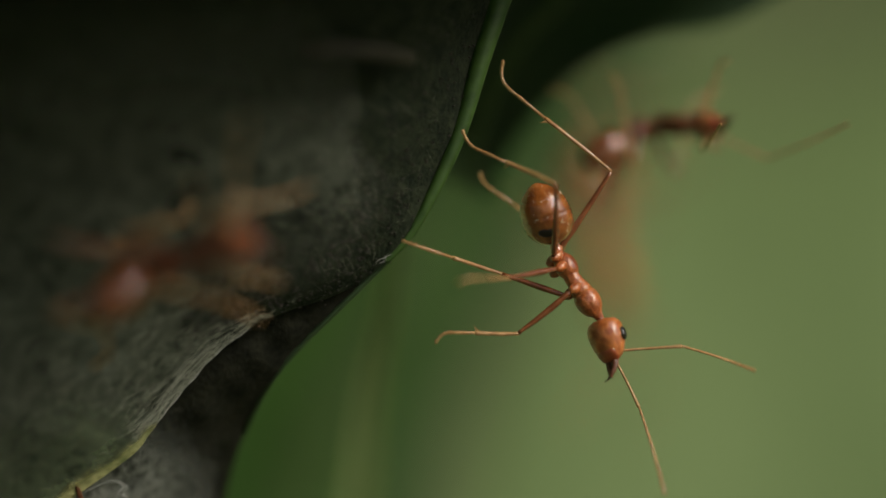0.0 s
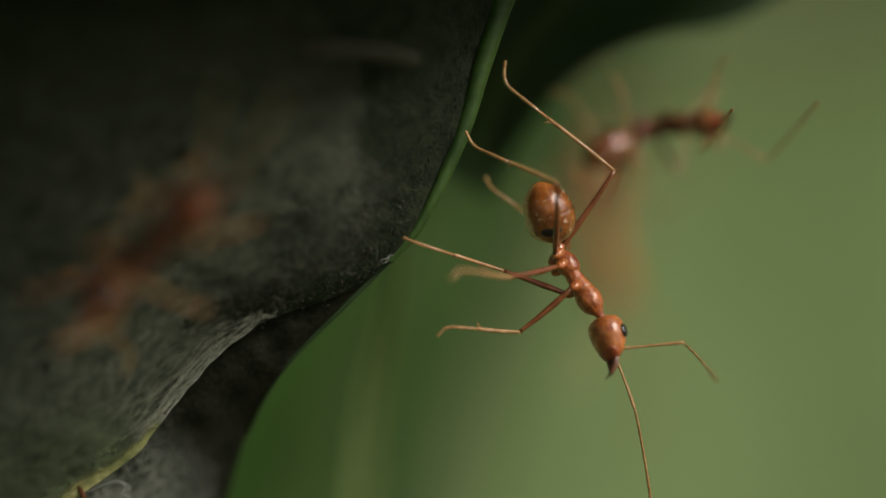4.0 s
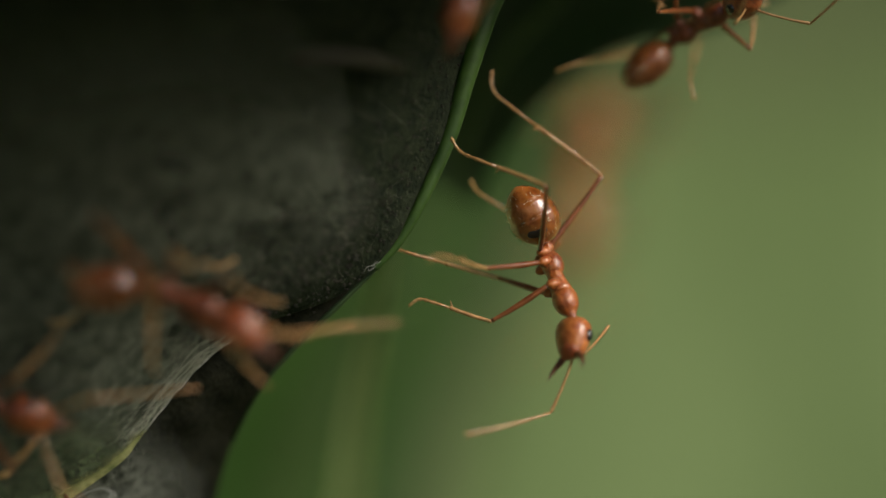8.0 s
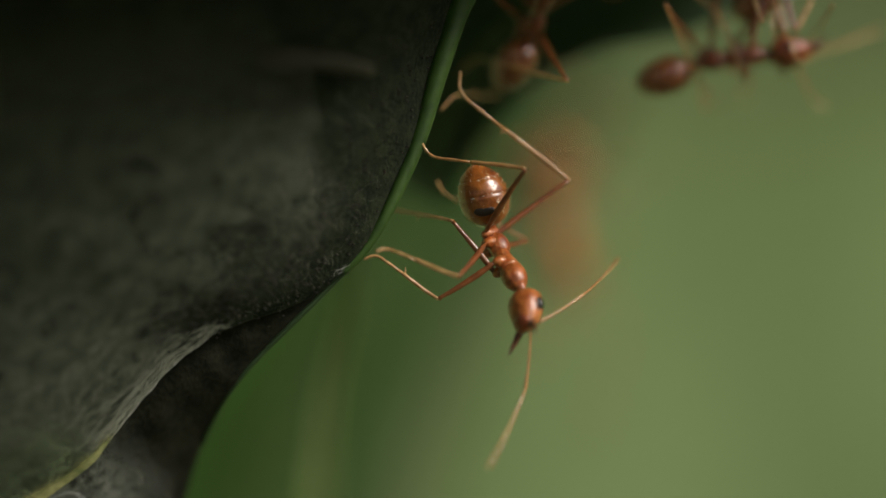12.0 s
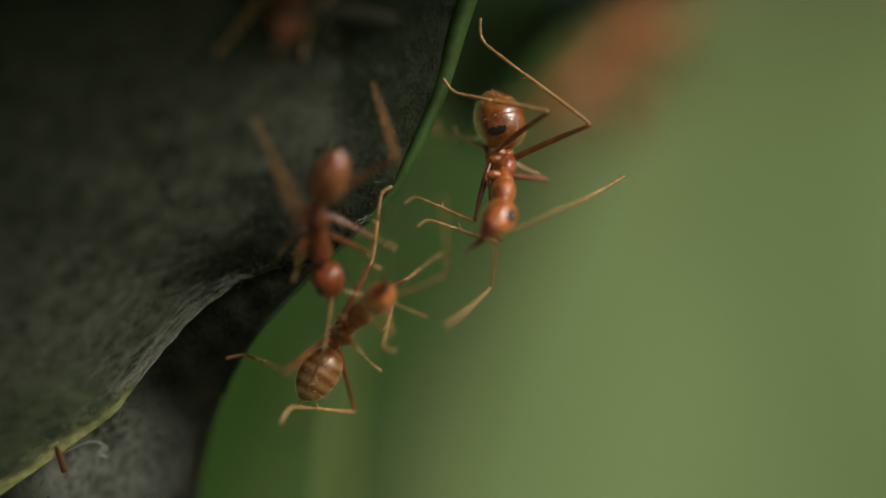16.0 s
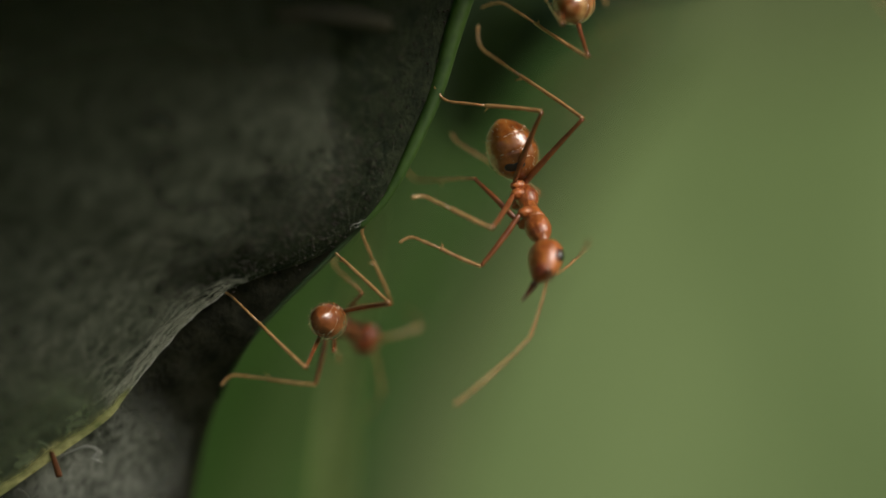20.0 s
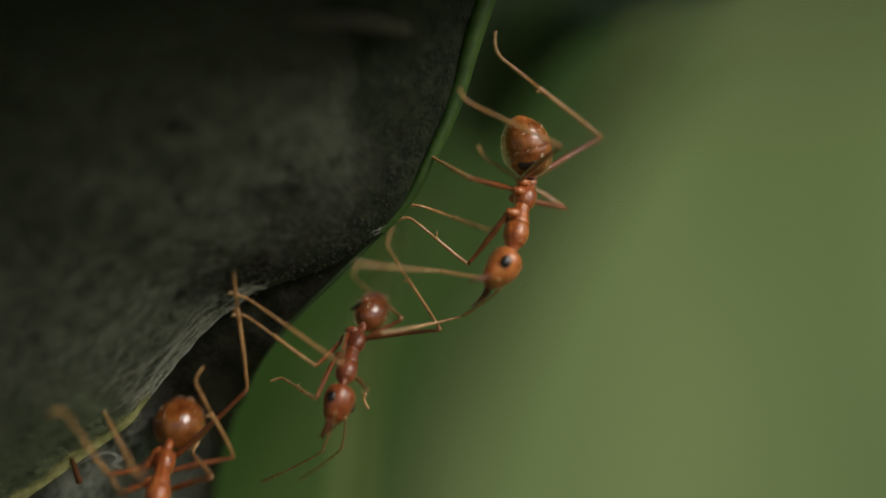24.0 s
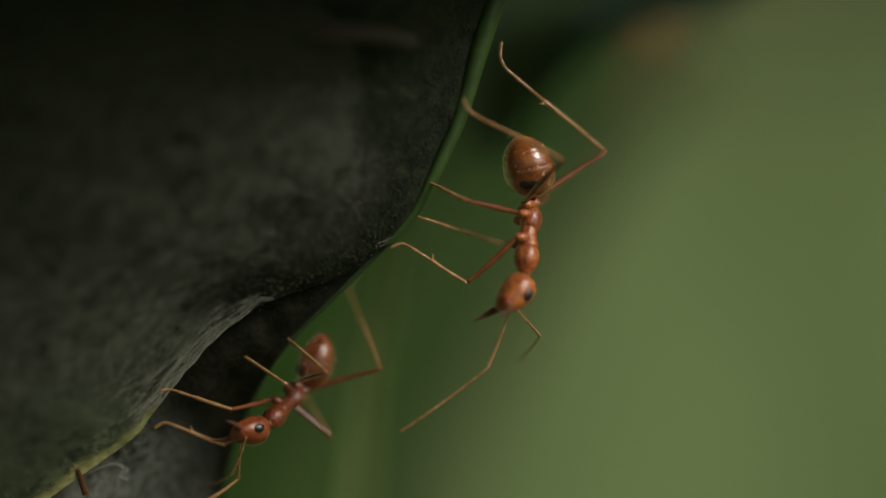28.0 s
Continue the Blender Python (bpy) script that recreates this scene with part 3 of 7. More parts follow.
def loose_bits():
    """A curled thread, a brown stub and a stray tuft that cling to the edge."""
    curl = spline([(-15.72, -0.8, -10.69), (-15.01, -0.9, -10.33), (-14.33, -1, -10.17), (-13.91, -1, -10.42), (-14.06, -1, -10.72), (-13.59, -0.8, -10.89)], 40)
    thread = new("curled_thread", None)
    tagged(thread, "pale curled silk threads hanging at the leaf edge", "thread")
    for n_line in range(5):
        shake = Vector((0.1 * n_line - 0.25, -0.02 * n_line, 0.07 * math.sin(n_line * 2.3)))
        line = [p * 1.0 + shake * (i / 39) + Vector((0, 0, 0.06 * noise.noise(Vector((n_line, i * 0.2, 3))))) for i, p in enumerate(curl)][n_line * 2:40 - n_line * 3]
        part("strand", tube_mesh("curled_strand", line, [0.022] * len(line), SILK_LOOSE, 6), thread)
    stub = spline([(-15.79, -0.4, -11.55), (-15.95, -0.6, -10.91), (-16.1, -0.8, -10.34)], 12)
    tagged(new("dry_stub", tube_mesh("dry_stub", stub, [0.16 - 0.006 * i for i in range(12)], DARK, 8)), "small dark brown dry stub on the yellow margin", "plant stub")
    twig = spline([(-1.39, -4.2, 8.02), (-2.64, -6.5, 8.11), (-3.98, -8, 8.12), (-5.77, -8.8, 7.96)], 24)
    tagged(new("dry_twig", tube_mesh("dry_twig", twig, [0.36 + 0.08 * noise.noise(Vector((i * 0.4, 1, 6))) - 0.006 * i for i in range(24)], TWIG, 10)), "short olive-brown dry twig in the dark hollow above the felt", "twig")
    tuft = new("silk_tuft", None)
    tagged(tuft, "tiny white tuft of silk on the leaf corner", "silk")
    rng = random.Random(3)
    for n_line in range(5):
        c = Vector((-2.7, -0.1, -0.52))
        path = spline([c + Vector((rng.gauss(0, 0.13) + 0.1 * q, -0.15, rng.gauss(0, 0.06) + 0.14 * q)) for q in range(-1, 3)], 12)
        part("strand", tube_mesh("tuft_strand", path, [0.008] * 12, SILK_LOOSE, 5), tuft)
    # dark grains along the margin, too many to count
    verts, faces = [], []
    for n_grain in range(700):
        k = rng.randrange(22, 100)
        s = 0.25 + abs(rng.gauss(0, 2.2))
        p = EDGE[k] + Vector((-0.84, 0, 0.30)) * s + Vector((rng.gauss(0, 0.3), 0, rng.gauss(0, 0.3)))
        p.y = nearest_depth(p) - (0.40 if s > 1 else 0.12)
        r = rng.uniform(0.02, 0.07)
        o = len(verts)
        verts += [tuple(p + Vector(d) * r) for d in ((1.4, 0, 0), (-1.2, 0, 0), (0, -0.7, 0), (0, 0.7, 0), (0, 0, 1), (0, 0, -1))]
        faces += [(o + a, o + b, o + c) for a, b, c in ((0, 4, 2), (4, 1, 2), (1, 5, 2), (5, 0, 2), (4, 0, 3), (1, 4, 3), (5, 1, 3), (0, 5, 3))]
    tagged(new("grains", mesh_of("grains", verts, faces, BLACK)), "scattered dark grains of debris on the leaf", "debris", kind="stuff")


loose_bits()

# ---- the ants ----
HIPS = [Vector(p) for p in ((0.25, -0.36, -0.36), (-0.9, -0.34, -0.36), (-1.4, -0.30, -0.24))]
STANCE = [Vector(p) for p in ((3.7, -3.0, -2.2), (0.2, -5.0, -2.2), (-6.0, -4.4, -2.2))]
BONES = ((3.0, 1.95, 1.9), (3.0, 2.6, 2.5), (4.9, 3.8, 3.4), (3.9, 2.6, 2.6))


def foot_curve(count=60):
    """The line of a foot of length 1, which curls down onto its claws."""
    out, x, z = [(0.0, 0.0)], 0.0, 0.0
    for i in range(count):
        u = min(1.0, max(0.0, ((i + 0.5) / count - 0.56) / 0.36))
        a = radians(58) * u * u * (3 - 2 * u)
        x, z = x + math.cos(a) / count, z + math.sin(a) / count
        out.append((x, z))
    return out


FOOT = foot_curve()
TOE_X, TOE_Z = FOOT[-1]
HOOK, HOOKED = math.atan2(TOE_Z, TOE_X), math.hypot(TOE_X, TOE_Z)  # the lean of a foot on its claws, and the length that this leaves
NECK, WAIST = Vector((1.95, 0, 0.05)), Vector((-1.95, 0, 0.1))
SCAPE, LASH = 2.6, 4.7


def joined(name, *pieces):
    """One mesh out of several that grow together."""
    bm = bmesh.new()
    for me in pieces:
        bm.from_mesh(me)
    out = bpy.data.meshes.new(name)
    bm.to_mesh(out)
    bm.free()
    out.materials.append(pieces[0].materials[0])
    return out


def limb_meshes():
    made = []
    for k, (f, b, c) in enumerate(BONES):
        thigh = tube_mesh("femur", [(0, 0, 0), (f * 0.1, 0, 0.02), (f * 0.35, 0, 0.05), (f * 0.7, 0, 0.04), (f * 0.94, 0, 0), (f, 0, 0)], [0.10, 0.12, 0.15, 0.12, 0.09, 0.105], THIGH)
        shin = tube_mesh("tibia", [(0, 0, 0), (b * 0.06, 0, 0.02), (b * 0.4, 0, 0.04), (b * 0.8, 0, 0.02), (b * 0.97, 0, 0), (b, 0, 0)], [0.10, 0.08, 0.092, 0.088, 0.10, 0.07], LIMB)
        spur = tube_mesh("spur", [(b * 0.94, 0, -0.03), (b * 0.98, 0.04, -0.17), (b * 0.98 + 0.1, 0.05, -0.30)], [0.06, 0.04, 0.008], LIMB, 6)
        path, radii = [], []
        knots = (0, 0.46, 0.62, 0.76, 0.88, 1.0)
        for i in range(5):
            for u, r in ((0.0, 0.062), (0.45, 0.066), (0.9, 0.084)):
                x, z = FOOT[round(60 * (knots[i] + (knots[i + 1] - knots[i]) * u))]
                path.append((c * x, 0, c * z))
                radii.append(r)
        path += [(c * TOE_X, 0, c * TOE_Z), (c * TOE_X + 0.06, 0, c * TOE_Z - 0.04)]
        radii += [0.09, 0.03]
        made.append((thigh, joined("tibia", shin, spur), tube_mesh("tarsus", path, radii, LIMB, 8)))
    return made


def head_meshes(cuticle):
    out = {}
    out["head"] = body_mesh("head", [(0, 0.13, 0.13, 0), (0.04, 0.38, 0.33, 0), (0.14, 0.63, 0.55, 0.02), (0.34, 0.78, 0.69, 0.03), (0.62, 0.83, 0.74, 0.03), (0.95, 0.81, 0.72, 0.02),
                                     (1.25, 0.75, 0.64, 0), (1.52, 0.66, 0.52, -0.04), (1.74, 0.56, 0.40, -0.09), (1.88, 0.45, 0.28, -0.12), (1.93, 0.25, 0.15, -0.13)], cuticle, 32, 0.92)
    out["clypeus"] = body_mesh("clypeus", [(1.36, 0.30, 0.10, -0.42), (1.45, 0.50, 0.19, -0.40), (1.62, 0.54, 0.25, -0.30), (1.80, 0.50, 0.25, -0.21), (1.93, 0.42, 0.20, -0.17), (1.99, 0.24, 0.10, -0.16)], CHEEK, 20)
    out["eye"] = egg("eye", 0.62, 0.48, 0.34, EYE, 14, x0=-0.31)
    for s in (-1, 1):
        line = [(0, 0, 0), (0.26, 0.05 * s, 0.03), (0.55, 0.06 * s, 0.02), (0.85, 0.0, -0.05), (1.10, -0.12 * s, -0.13), (1.24, -0.24 * s, -0.20)]
        out["mandible_%d" % s] = tube_mesh("mandible", line, [0.16, 0.165, 0.13, 0.09, 0.05, 0.012], DARK)
    out["scape"] = tube_mesh("scape", [(0, 0, 0), (0.12, 0, 0.02), (0.8, 0, 0.06), (1.7, 0, 0.05), (2.5, 0, 0), (SCAPE, 0, 0)], [0.075, 0.06, 0.055, 0.062, 0.082, 0.07], LIMB, 8)
    path, radii = [], []
    for i in range(11):
        for u, r in ((0.0, 0.048), (0.5, 0.058), (0.93, 0.064)):
            x = (i + u) / 11
            path.append((LASH * x, 0, -0.30 * x * x))
            radii.append(r * (1 + 0.25 * x))
    path.append((LASH * 1.01, 0, -0.31))
    radii.append(0.02)
    out["funiculus"] = tube_mesh("funiculus", path, radii, LIMB, 8)
    return out


def gaster_mesh(mat, length, width, height):
    """A drop-shaped gaster that ends in a point, its plates stepped one under the next."""
    sections = []
    for i in range(61):
        u = (1 - math.cos(math.pi * i / 60)) / 2
        r = gaster_girth(u)
        for g in PLATES:
            r *= 1 - 0.030 * math.exp(-((u - g) / 0.012) ** 2) + 0.016 * math.exp(-((u - g + 0.03) / 0.02) ** 2)
        sections.append((u * length, max(r, 0.015) * width / 2, max(r, 0.015) * height / 2, -0.12 * u * u))
    return body_mesh("gaster", sections, mat, 32)


def gaster_girth(u):
    if u < 0.42:
        return math.sqrt(max(0.0, 1 - ((0.42 - u) / 0.42) ** 2))
    return max(0.0, 1 - ((u - 0.42) / 0.58) ** 2.2) ** 0.62


PLATES = (0.50, 0.75)


def plate_edge_mesh(g, length, width, height):
    """The thin, crinkled pale border of a gaster plate, with glints painted in."""
    r = gaster_girth(g) * 0.962
    path = []
    for j in range(81):
        a = 2 * math.pi * j / 80
        path.append((g * length + 0.2 * noise.noise(Vector((math.cos(a) * 3, math.sin(a) * 3, g * 9))), r * width / 2 * math.cos(a), r * height / 2 * math.sin(a) - 0.12 * g * g))
    return tube_mesh("plate_edge", path, [0.006 + 0.075 * abs(noise.noise(Vector((j * 0.45, g * 7, 1)))) ** 1.5 for j in range(81)], MEMBRANE_GLINT, 6)


def seam_mesh(side, length, width, height):
    """The crinkled seam along the flank, where back and belly plates meet."""
    path, radii = [], []
    for i in range(71):
        u = 0.16 + 0.70 * i / 70
        a = 0.28 + 0.34 * noise.noise(Vector((u * 9, side, 2))) + 0.12 * noise.noise(Vector((u * 31, side, 5)))
        r = gaster_girth(u) * 0.985
        path.append((u * length, side * r * width / 2 * math.cos(a), r * height / 2 * math.sin(a) - 0.12 * u * u))
        radii.append(0.008 + 0.085 * abs(noise.noise(Vector((i * 0.27, side * 3, 8)))) ** 1.4)
    return tube_mesh("seam", path, radii, MEMBRANE_GLINT, 6)


def bristle_mesh(length, width, height):
    """Short pale bristles that stand on the gaster."""
    rng = random.Random(11)
    bm = bmesh.new()
    for n_hair in range(64):
        u, a = rng.uniform(0.12, 0.93), rng.uniform(0, 2 * math.pi)
        r = gaster_girth(u) * 0.99
        root = Vector((u * length, r * width / 2 * math.cos(a), r * height / 2 * math.sin(a) - 0.12 * u * u))
        way = Vector((0.75, math.cos(a) * 0.6, math.sin(a) * 0.6)).normalized() * rng.uniform(0.10, 0.20)
        hair = tube_mesh("hair", [root, root + way * 0.6, root + way], [0.008, 0.006, 0.002], MEMBRANE_GLINT, 4)
        bm.from_mesh(hair)
        bpy.data.meshes.remove(hair)
    out = bpy.data.meshes.new("bristles")
    bm.to_mesh(out)
    bm.free()
    out.materials.append(MEMBRANE_GLINT)
    return out


def trunk_meshes(cuticle, belly, wide):
    out = {}
    out["pronotum"] = egg("pronotum", 1.55, 1.14, 1.16, cuticle, 14, 0.0, x0=0.2)
    out["collar"] = body_mesh("collar", [(1.35, 0.44, 0.44, 0), (1.6, 0.31, 0.30, 0.02), (1.8, 0.22, 0.21, 0.04), (1.95, 0.18, 0.17, 0.05), (2.08, 0.18, 0.17, 0.05)], cuticle)
    out["mesonotum"] = body_mesh("mesonotum", [(-0.75, 0.30, 0.30, -0.05), (-0.4, 0.36, 0.36, -0.05), (0.0, 0.36, 0.40, -0.03), (0.35, 0.44, 0.46, 0), (0.6, 0.5, 0.5, 0)], cuticle)
    out["propodeum"] = egg("propodeum", 1.35, 0.98, 1.02, cuticle, 14, 0.05, x0=-1.55)
    out["petiole"] = body_mesh("petiole", [(-1.35, 0.17, 0.17, -0.02), (-1.5, 0.19, 0.22, 0.0), (-1.68, 0.22, 0.32, 0.04), (-1.85, 0.2, 0.24, 0.05), (-2.05, 0.16, 0.16, 0.1), (-2.15, 0.16, 0.16, 0.1)], cuticle)
    out["gaster"] = gaster_mesh(belly, 2.9, wide, wide * 0.97)
    for n_plate, g in enumerate(PLATES):
        out["edge_%d" % n_plate] = plate_edge_mesh(g, 2.9, wide, wide * 0.97)
    for side in (-1, 1):
        out["seam_%d" % side] = seam_mesh(side, 2.9, wide, wide * 0.97)
    out["bristles"] = bristle_mesh(2.9, wide, wide * 0.97)
    out["coxa"] = egg("coxa", 0.76, 0.54, 0.50, cuticle, 12, x0=-0.38)
    out["tip"] = egg("tip", 0.16, 0.46, 0.95, BLACK, 12, x0=-0.105)
    return out


LEG_PARTS = limb_meshes()
AMBER = (head_meshes(HEAD), trunk_meshes(CUTICLE, GASTER, 2.38))
BACKLIT = (head_meshes(TAWNY), trunk_meshes(TAWNY, TAWNY, 2.38))
PALE = (AMBER[0], trunk_meshes(CUTICLE, GASTER_BACKLIT, 2.1))
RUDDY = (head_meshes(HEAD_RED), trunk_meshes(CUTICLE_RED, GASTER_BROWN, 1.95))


def basis(ahead, up):
    x = Vector(ahead).normalized()
    z = Vector(up)
    z = z - x * z.dot(x)
    if z.length < 1e-4:
        z = x.orthogonal()
    z.normalize()
    return Matrix((x, z.cross(x), z)).transposed()


def jaw_pose(s, gape):
    """A jaw on its side of the mouth, from shut to wide open."""
    return Matrix.Translation(Vector((1.76, s * (0.15 + 0.2 * gape), -0.14)) * MM) @ basis((1, s * (-0.3 + 1.2 * gape), -0.5 + 0.3 * gape), (0, 0, 1)).to_4x4()


def make_ant(label, size=1.0, built=(0, 1, 2, 0, 1, 2), spot=(0.72, 0.77, -0.46), spot_way=(-0.15, 0.85, -0.5), kind=None, spread=1.0):
    """An ant in its parts: trunk, waist, gaster, head with eyes, jaws and feelers, and six jointed legs."""
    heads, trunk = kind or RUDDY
    ant = new("weaver_ant", None)
    ant.scale = (size, size, size)
    ant.empty_display_size = 0.002
    tagged(ant, label, "ant", "ants of the nest")
    made = {"thing": ant, "size": size, "spread": spread, "rows": {}, "legs": [], "feelers": [], "jaws": [], "gape_from": 99}
    for key in ("pronotum", "collar", "mesonotum", "propodeum", "petiole"):
        part(key, trunk[key], ant)
    made["gaster"] = part("gaster", trunk["gaster"], ant, "glossy drop-shaped gaster with ringed plates")
    for n_plate in range(len(PLATES)):
        part("plate_edge", trunk["edge_%d" % n_plate], made["gaster"], "thin pale border of a plate with painted glints")
    for side in (-1, 1):
        part("seam", trunk["seam_%d" % side], made["gaster"], "pale crinkled seam with painted glints along the flank")
    part("bristles", trunk["bristles"], made["gaster"], "short pale bristles")["kind"] = "stuff"
    part("tip", trunk["tip"], made["gaster"], "black gaster spot", Matrix.Translation(Vector(spot) * MM) @ basis(spot_way, (0, 0, 1)).to_4x4())
    head = made["head"] = part("head", heads["head"], ant)
    part("clypeus", heads["clypeus"], head, "darker red-brown face plate")
    for s in (-1, 1):
        part("eye", heads["eye"], head, "black compound eye", Matrix.Translation(Vector((0.92, s * 0.73, 0.24)) * MM) @ basis((1, -0.1 * s, 0), (0, s, 0.4)).to_4x4())
        made["jaws"].append(part("mandible", heads["mandible_%d" % s], head, "dark pointed jaw", jaw_pose(s, 0.1)))
        made["feelers"].append((part("scape", heads["scape"], head), part("funiculus", heads["funiculus"], head)))
    for s in (1, -1):
        for k in range(3):
            j = built[k if s > 0 else k + 3]
            thigh_me, shin_me, foot_me = LEG_PARTS[j]
            hip = Vector((HIPS[k].x, s * HIPS[k].y, HIPS[k].z))
            part("coxa", trunk["coxa"], ant, "", Matrix.Translation(hip * MM) @ basis((0.1, -0.35 * s, -0.9), (1, 0, 0)).to_4x4())
            thigh = part("femur", thigh_me, ant)
            made["legs"].append((thigh, part("tibia", shin_me, thigh), part("tarsus", foot_me, thigh), k, s, j))
    return made


def note(made, ob, t, m):
    made["rows"].setdefault(ob, []).append((t, m))


def key_leg(made, i, t, hip, knee, ankle, foot, side):
    thigh, shin, toe = made["legs"][i][:3]
    m_thigh = Matrix.Translation(hip * MM) @ basis(knee - hip, side).to_4x4()
    m_shin = Matrix.Translation(knee * MM) @ basis(ankle - knee, side).to_4x4()
    m_toe = Matrix.Translation(ankle * MM) @ basis(foot - ankle, side).to_4x4() @ Matrix.Rotation(HOOK, 4, "Y")
    inv = m_thigh.inverted()
    note(made, thigh, t, m_thigh)
    note(made, shin, t, inv @ m_shin)
    note(made, toe, t, inv @ m_toe)


def along_sight(base, p, sight, length):
    """The point at the given length from base that lies before or behind p along the line of sight, the nearest to p."""
    d = p - base
    lean = d.dot(sight)
    gap = lean * lean - d.length_squared + length * length
    if gap < 0:
        return base + (d - sight * lean).normalized() * length
    root = math.sqrt(gap)
    step = min((-lean + root, -lean - root), key=abs)
    return p + sight * step


def aim_leg(made, i, t, hip, foot, hint, sight):
    """A leg whose knee and claws lie on two lines of sight, shin and foot in one line up to the claws."""
    f, b, c = BONES[made["legs"][i][5]]
    chord = math.hypot(b + TOE_X * c, TOE_Z * c)
    knee = along_sight(hip, hint, sight, f)
    foot = along_sight(knee, foot, sight, chord)
    u = (foot - knee).normalized()
    side = knee - hip
    side = side - u * side.dot(u)
    if side.length < 1e-3:
        side = u.orthogonal()
    side.normalize()
    turn = basis(u, side).to_4x4() @ Matrix.Rotation(math.atan2(TOE_Z * c, b + TOE_X * c), 4, "Y")
    m_thigh = Matrix.Translation(hip * MM) @ basis(knee - hip, side).to_4x4()
    ankle = knee + turn.to_3x3() @ Vector((b, 0, 0))
    inv = m_thigh.inverted()
    thigh, shin, toe = made["legs"][i][:3]
    note(made, thigh, t, m_thigh)
    note(made, shin, t, inv @ Matrix.Translation(knee * MM) @ turn)
    note(made, toe, t, inv @ Matrix.Translation(ankle * MM) @ turn)


def bend_leg(made, i, t, foot, hint, sight=None):
    """Keys one leg so that its foot stands at foot and its knee leans towards hint; both in the ant's space, mm."""
    k, s, j = made["legs"][i][3:]
    f, b, c = BONES[j]
    c *= HOOKED
    hip = Vector((HIPS[k].x, s * HIPS[k].y - s * 0.08, HIPS[k].z - 0.22))
    if sight is not None:
        return aim_leg(made, i, t, hip, foot, hint, sight)
    way = (hint - foot).normalized()
    ankle = foot + way * c
    span = ankle - hip
    far = span.length
    if far > f + b - 0.05:
        ankle = hip + span * ((f + b - 0.05) / far)
    elif far < abs(f - b) + 0.3:
        ankle = hip + span.normalized() * (abs(f - b) + 0.3)
    span = ankle - hip
    far = span.length
    u = span.normalized()
    along = (f * f - b * b + far * far) / (2 * far)
    rise = math.sqrt(max(0.0, f * f - along * along))
    side = hint - hip
    side = side - u * side.dot(u)
    if side.length < 1e-3:
        side = u.orthogonal()
    knee = hip + u * along + side.normalized() * rise
    key_leg(made, i, t, hip, knee, ankle, foot, side)


def stance_leg(made, i, t, phase, stride):
    """A leg of the walking gait: three legs forward while three stand."""
    k, s = made["legs"][i][3:5]
    foot = Vector((STANCE[k].x, s * STANCE[k].y * made["spread"], STANCE[k].z))
    turn = phase + (math.pi if (k + (s > 0)) % 2 else 0)
    foot.x += stride * math.cos(turn)
    foot.z += max(0.0, math.sin(turn)) * stride * 0.6
    foot += Vector((0.3 * noise.noise(Vector((i, 3, made["size"] * 50))), 0.4 * noise.noise(Vector((i, 8, made["size"] * 50))), 0))
    hip = Vector((HIPS[k].x, s * HIPS[k].y, HIPS[k].z))
    bend_leg(made, i, t, foot, hip.lerp(foot, 0.45) + Vector((0, 0, 4.0 if made["spread"] > 0.9 else 1.5)))


def set_ant(made, t, place, ahead, up, head, gaster, crown=None, feelers=None, legs=None):
    """Keys an ant's body: the middle of its trunk, its heading and back, the way of head and gaster, feelers (elbow, end) and legs (foot, knee)."""
    size = made["size"]
    turn = basis(ahead, up)
    back = turn.transposed()
    note(made, made["thing"], t, Matrix.Translation(Vector(place) * MM) @ turn.to_4x4())
    made.setdefault("track", []).append((t, Vector(place)))
    tilt = back @ basis(head, crown or up)
    m_head = Matrix.Translation(NECK * MM) @ tilt.to_4x4()
    note(made, made["head"], t, m_head)
    note(made, made["gaster"], t, Matrix.Translation(WAIST * MM) @ (back @ basis(gaster, up)).to_4x4())

    def inside(p):
        return back @ (Vector(p) - Vector(place)) / size

    for j, (s, (scape, lash)) in enumerate(zip((-1, 1), made["feelers"])):
        socket = Vector((1.62, s * 0.34, 0.36))
        if feelers:
            sight = (tilt.transposed() @ back @ (Vector(place) - Vector((0, -100, 0)))).normalized()
            elbow, end = (tilt.transposed() @ (inside(p) - NECK) for p in feelers[j])
            elbow = along_sight(socket, elbow, sight, SCAPE)
            end = along_sight(elbow, end, sight, LASH * 1.005)
        else:
            sway = 0.5 * math.sin(t * 5.1 + 2.2 * j) + 0.3 * math.sin(t * 2.3 + size * 40)
            elbow = socket + Vector((0.75 + 0.2 * sway, s * (0.75 + 0.25 * sway), 0.35))
            end = socket + Vector((4.2, s * (2.6 + 1.2 * sway), -0.6 + 0.7 * sway))
        bent = socket + (elbow - socket).normalized() * SCAPE
        note(made, made["jaws"][j], t, jaw_pose(s, 1.0 if t >= made["gape_from"] else 0.1))
        note(made, scape, t, Matrix.Translation(socket * MM) @ basis(elbow - socket, (0, 0, 1)).to_4x4())
        note(made, lash, t, Matrix.Translation(bent * MM) @ basis(end - bent, (0, 0, 1)).to_4x4())
    if legs:
        made.setdefault("pinned", []).append(t)
        for i, foot, knee in legs:
            bend_leg(made, i, t, inside(foot), inside(knee), (back @ (Vector(place) - Vector((0, -100, 0)))).normalized())


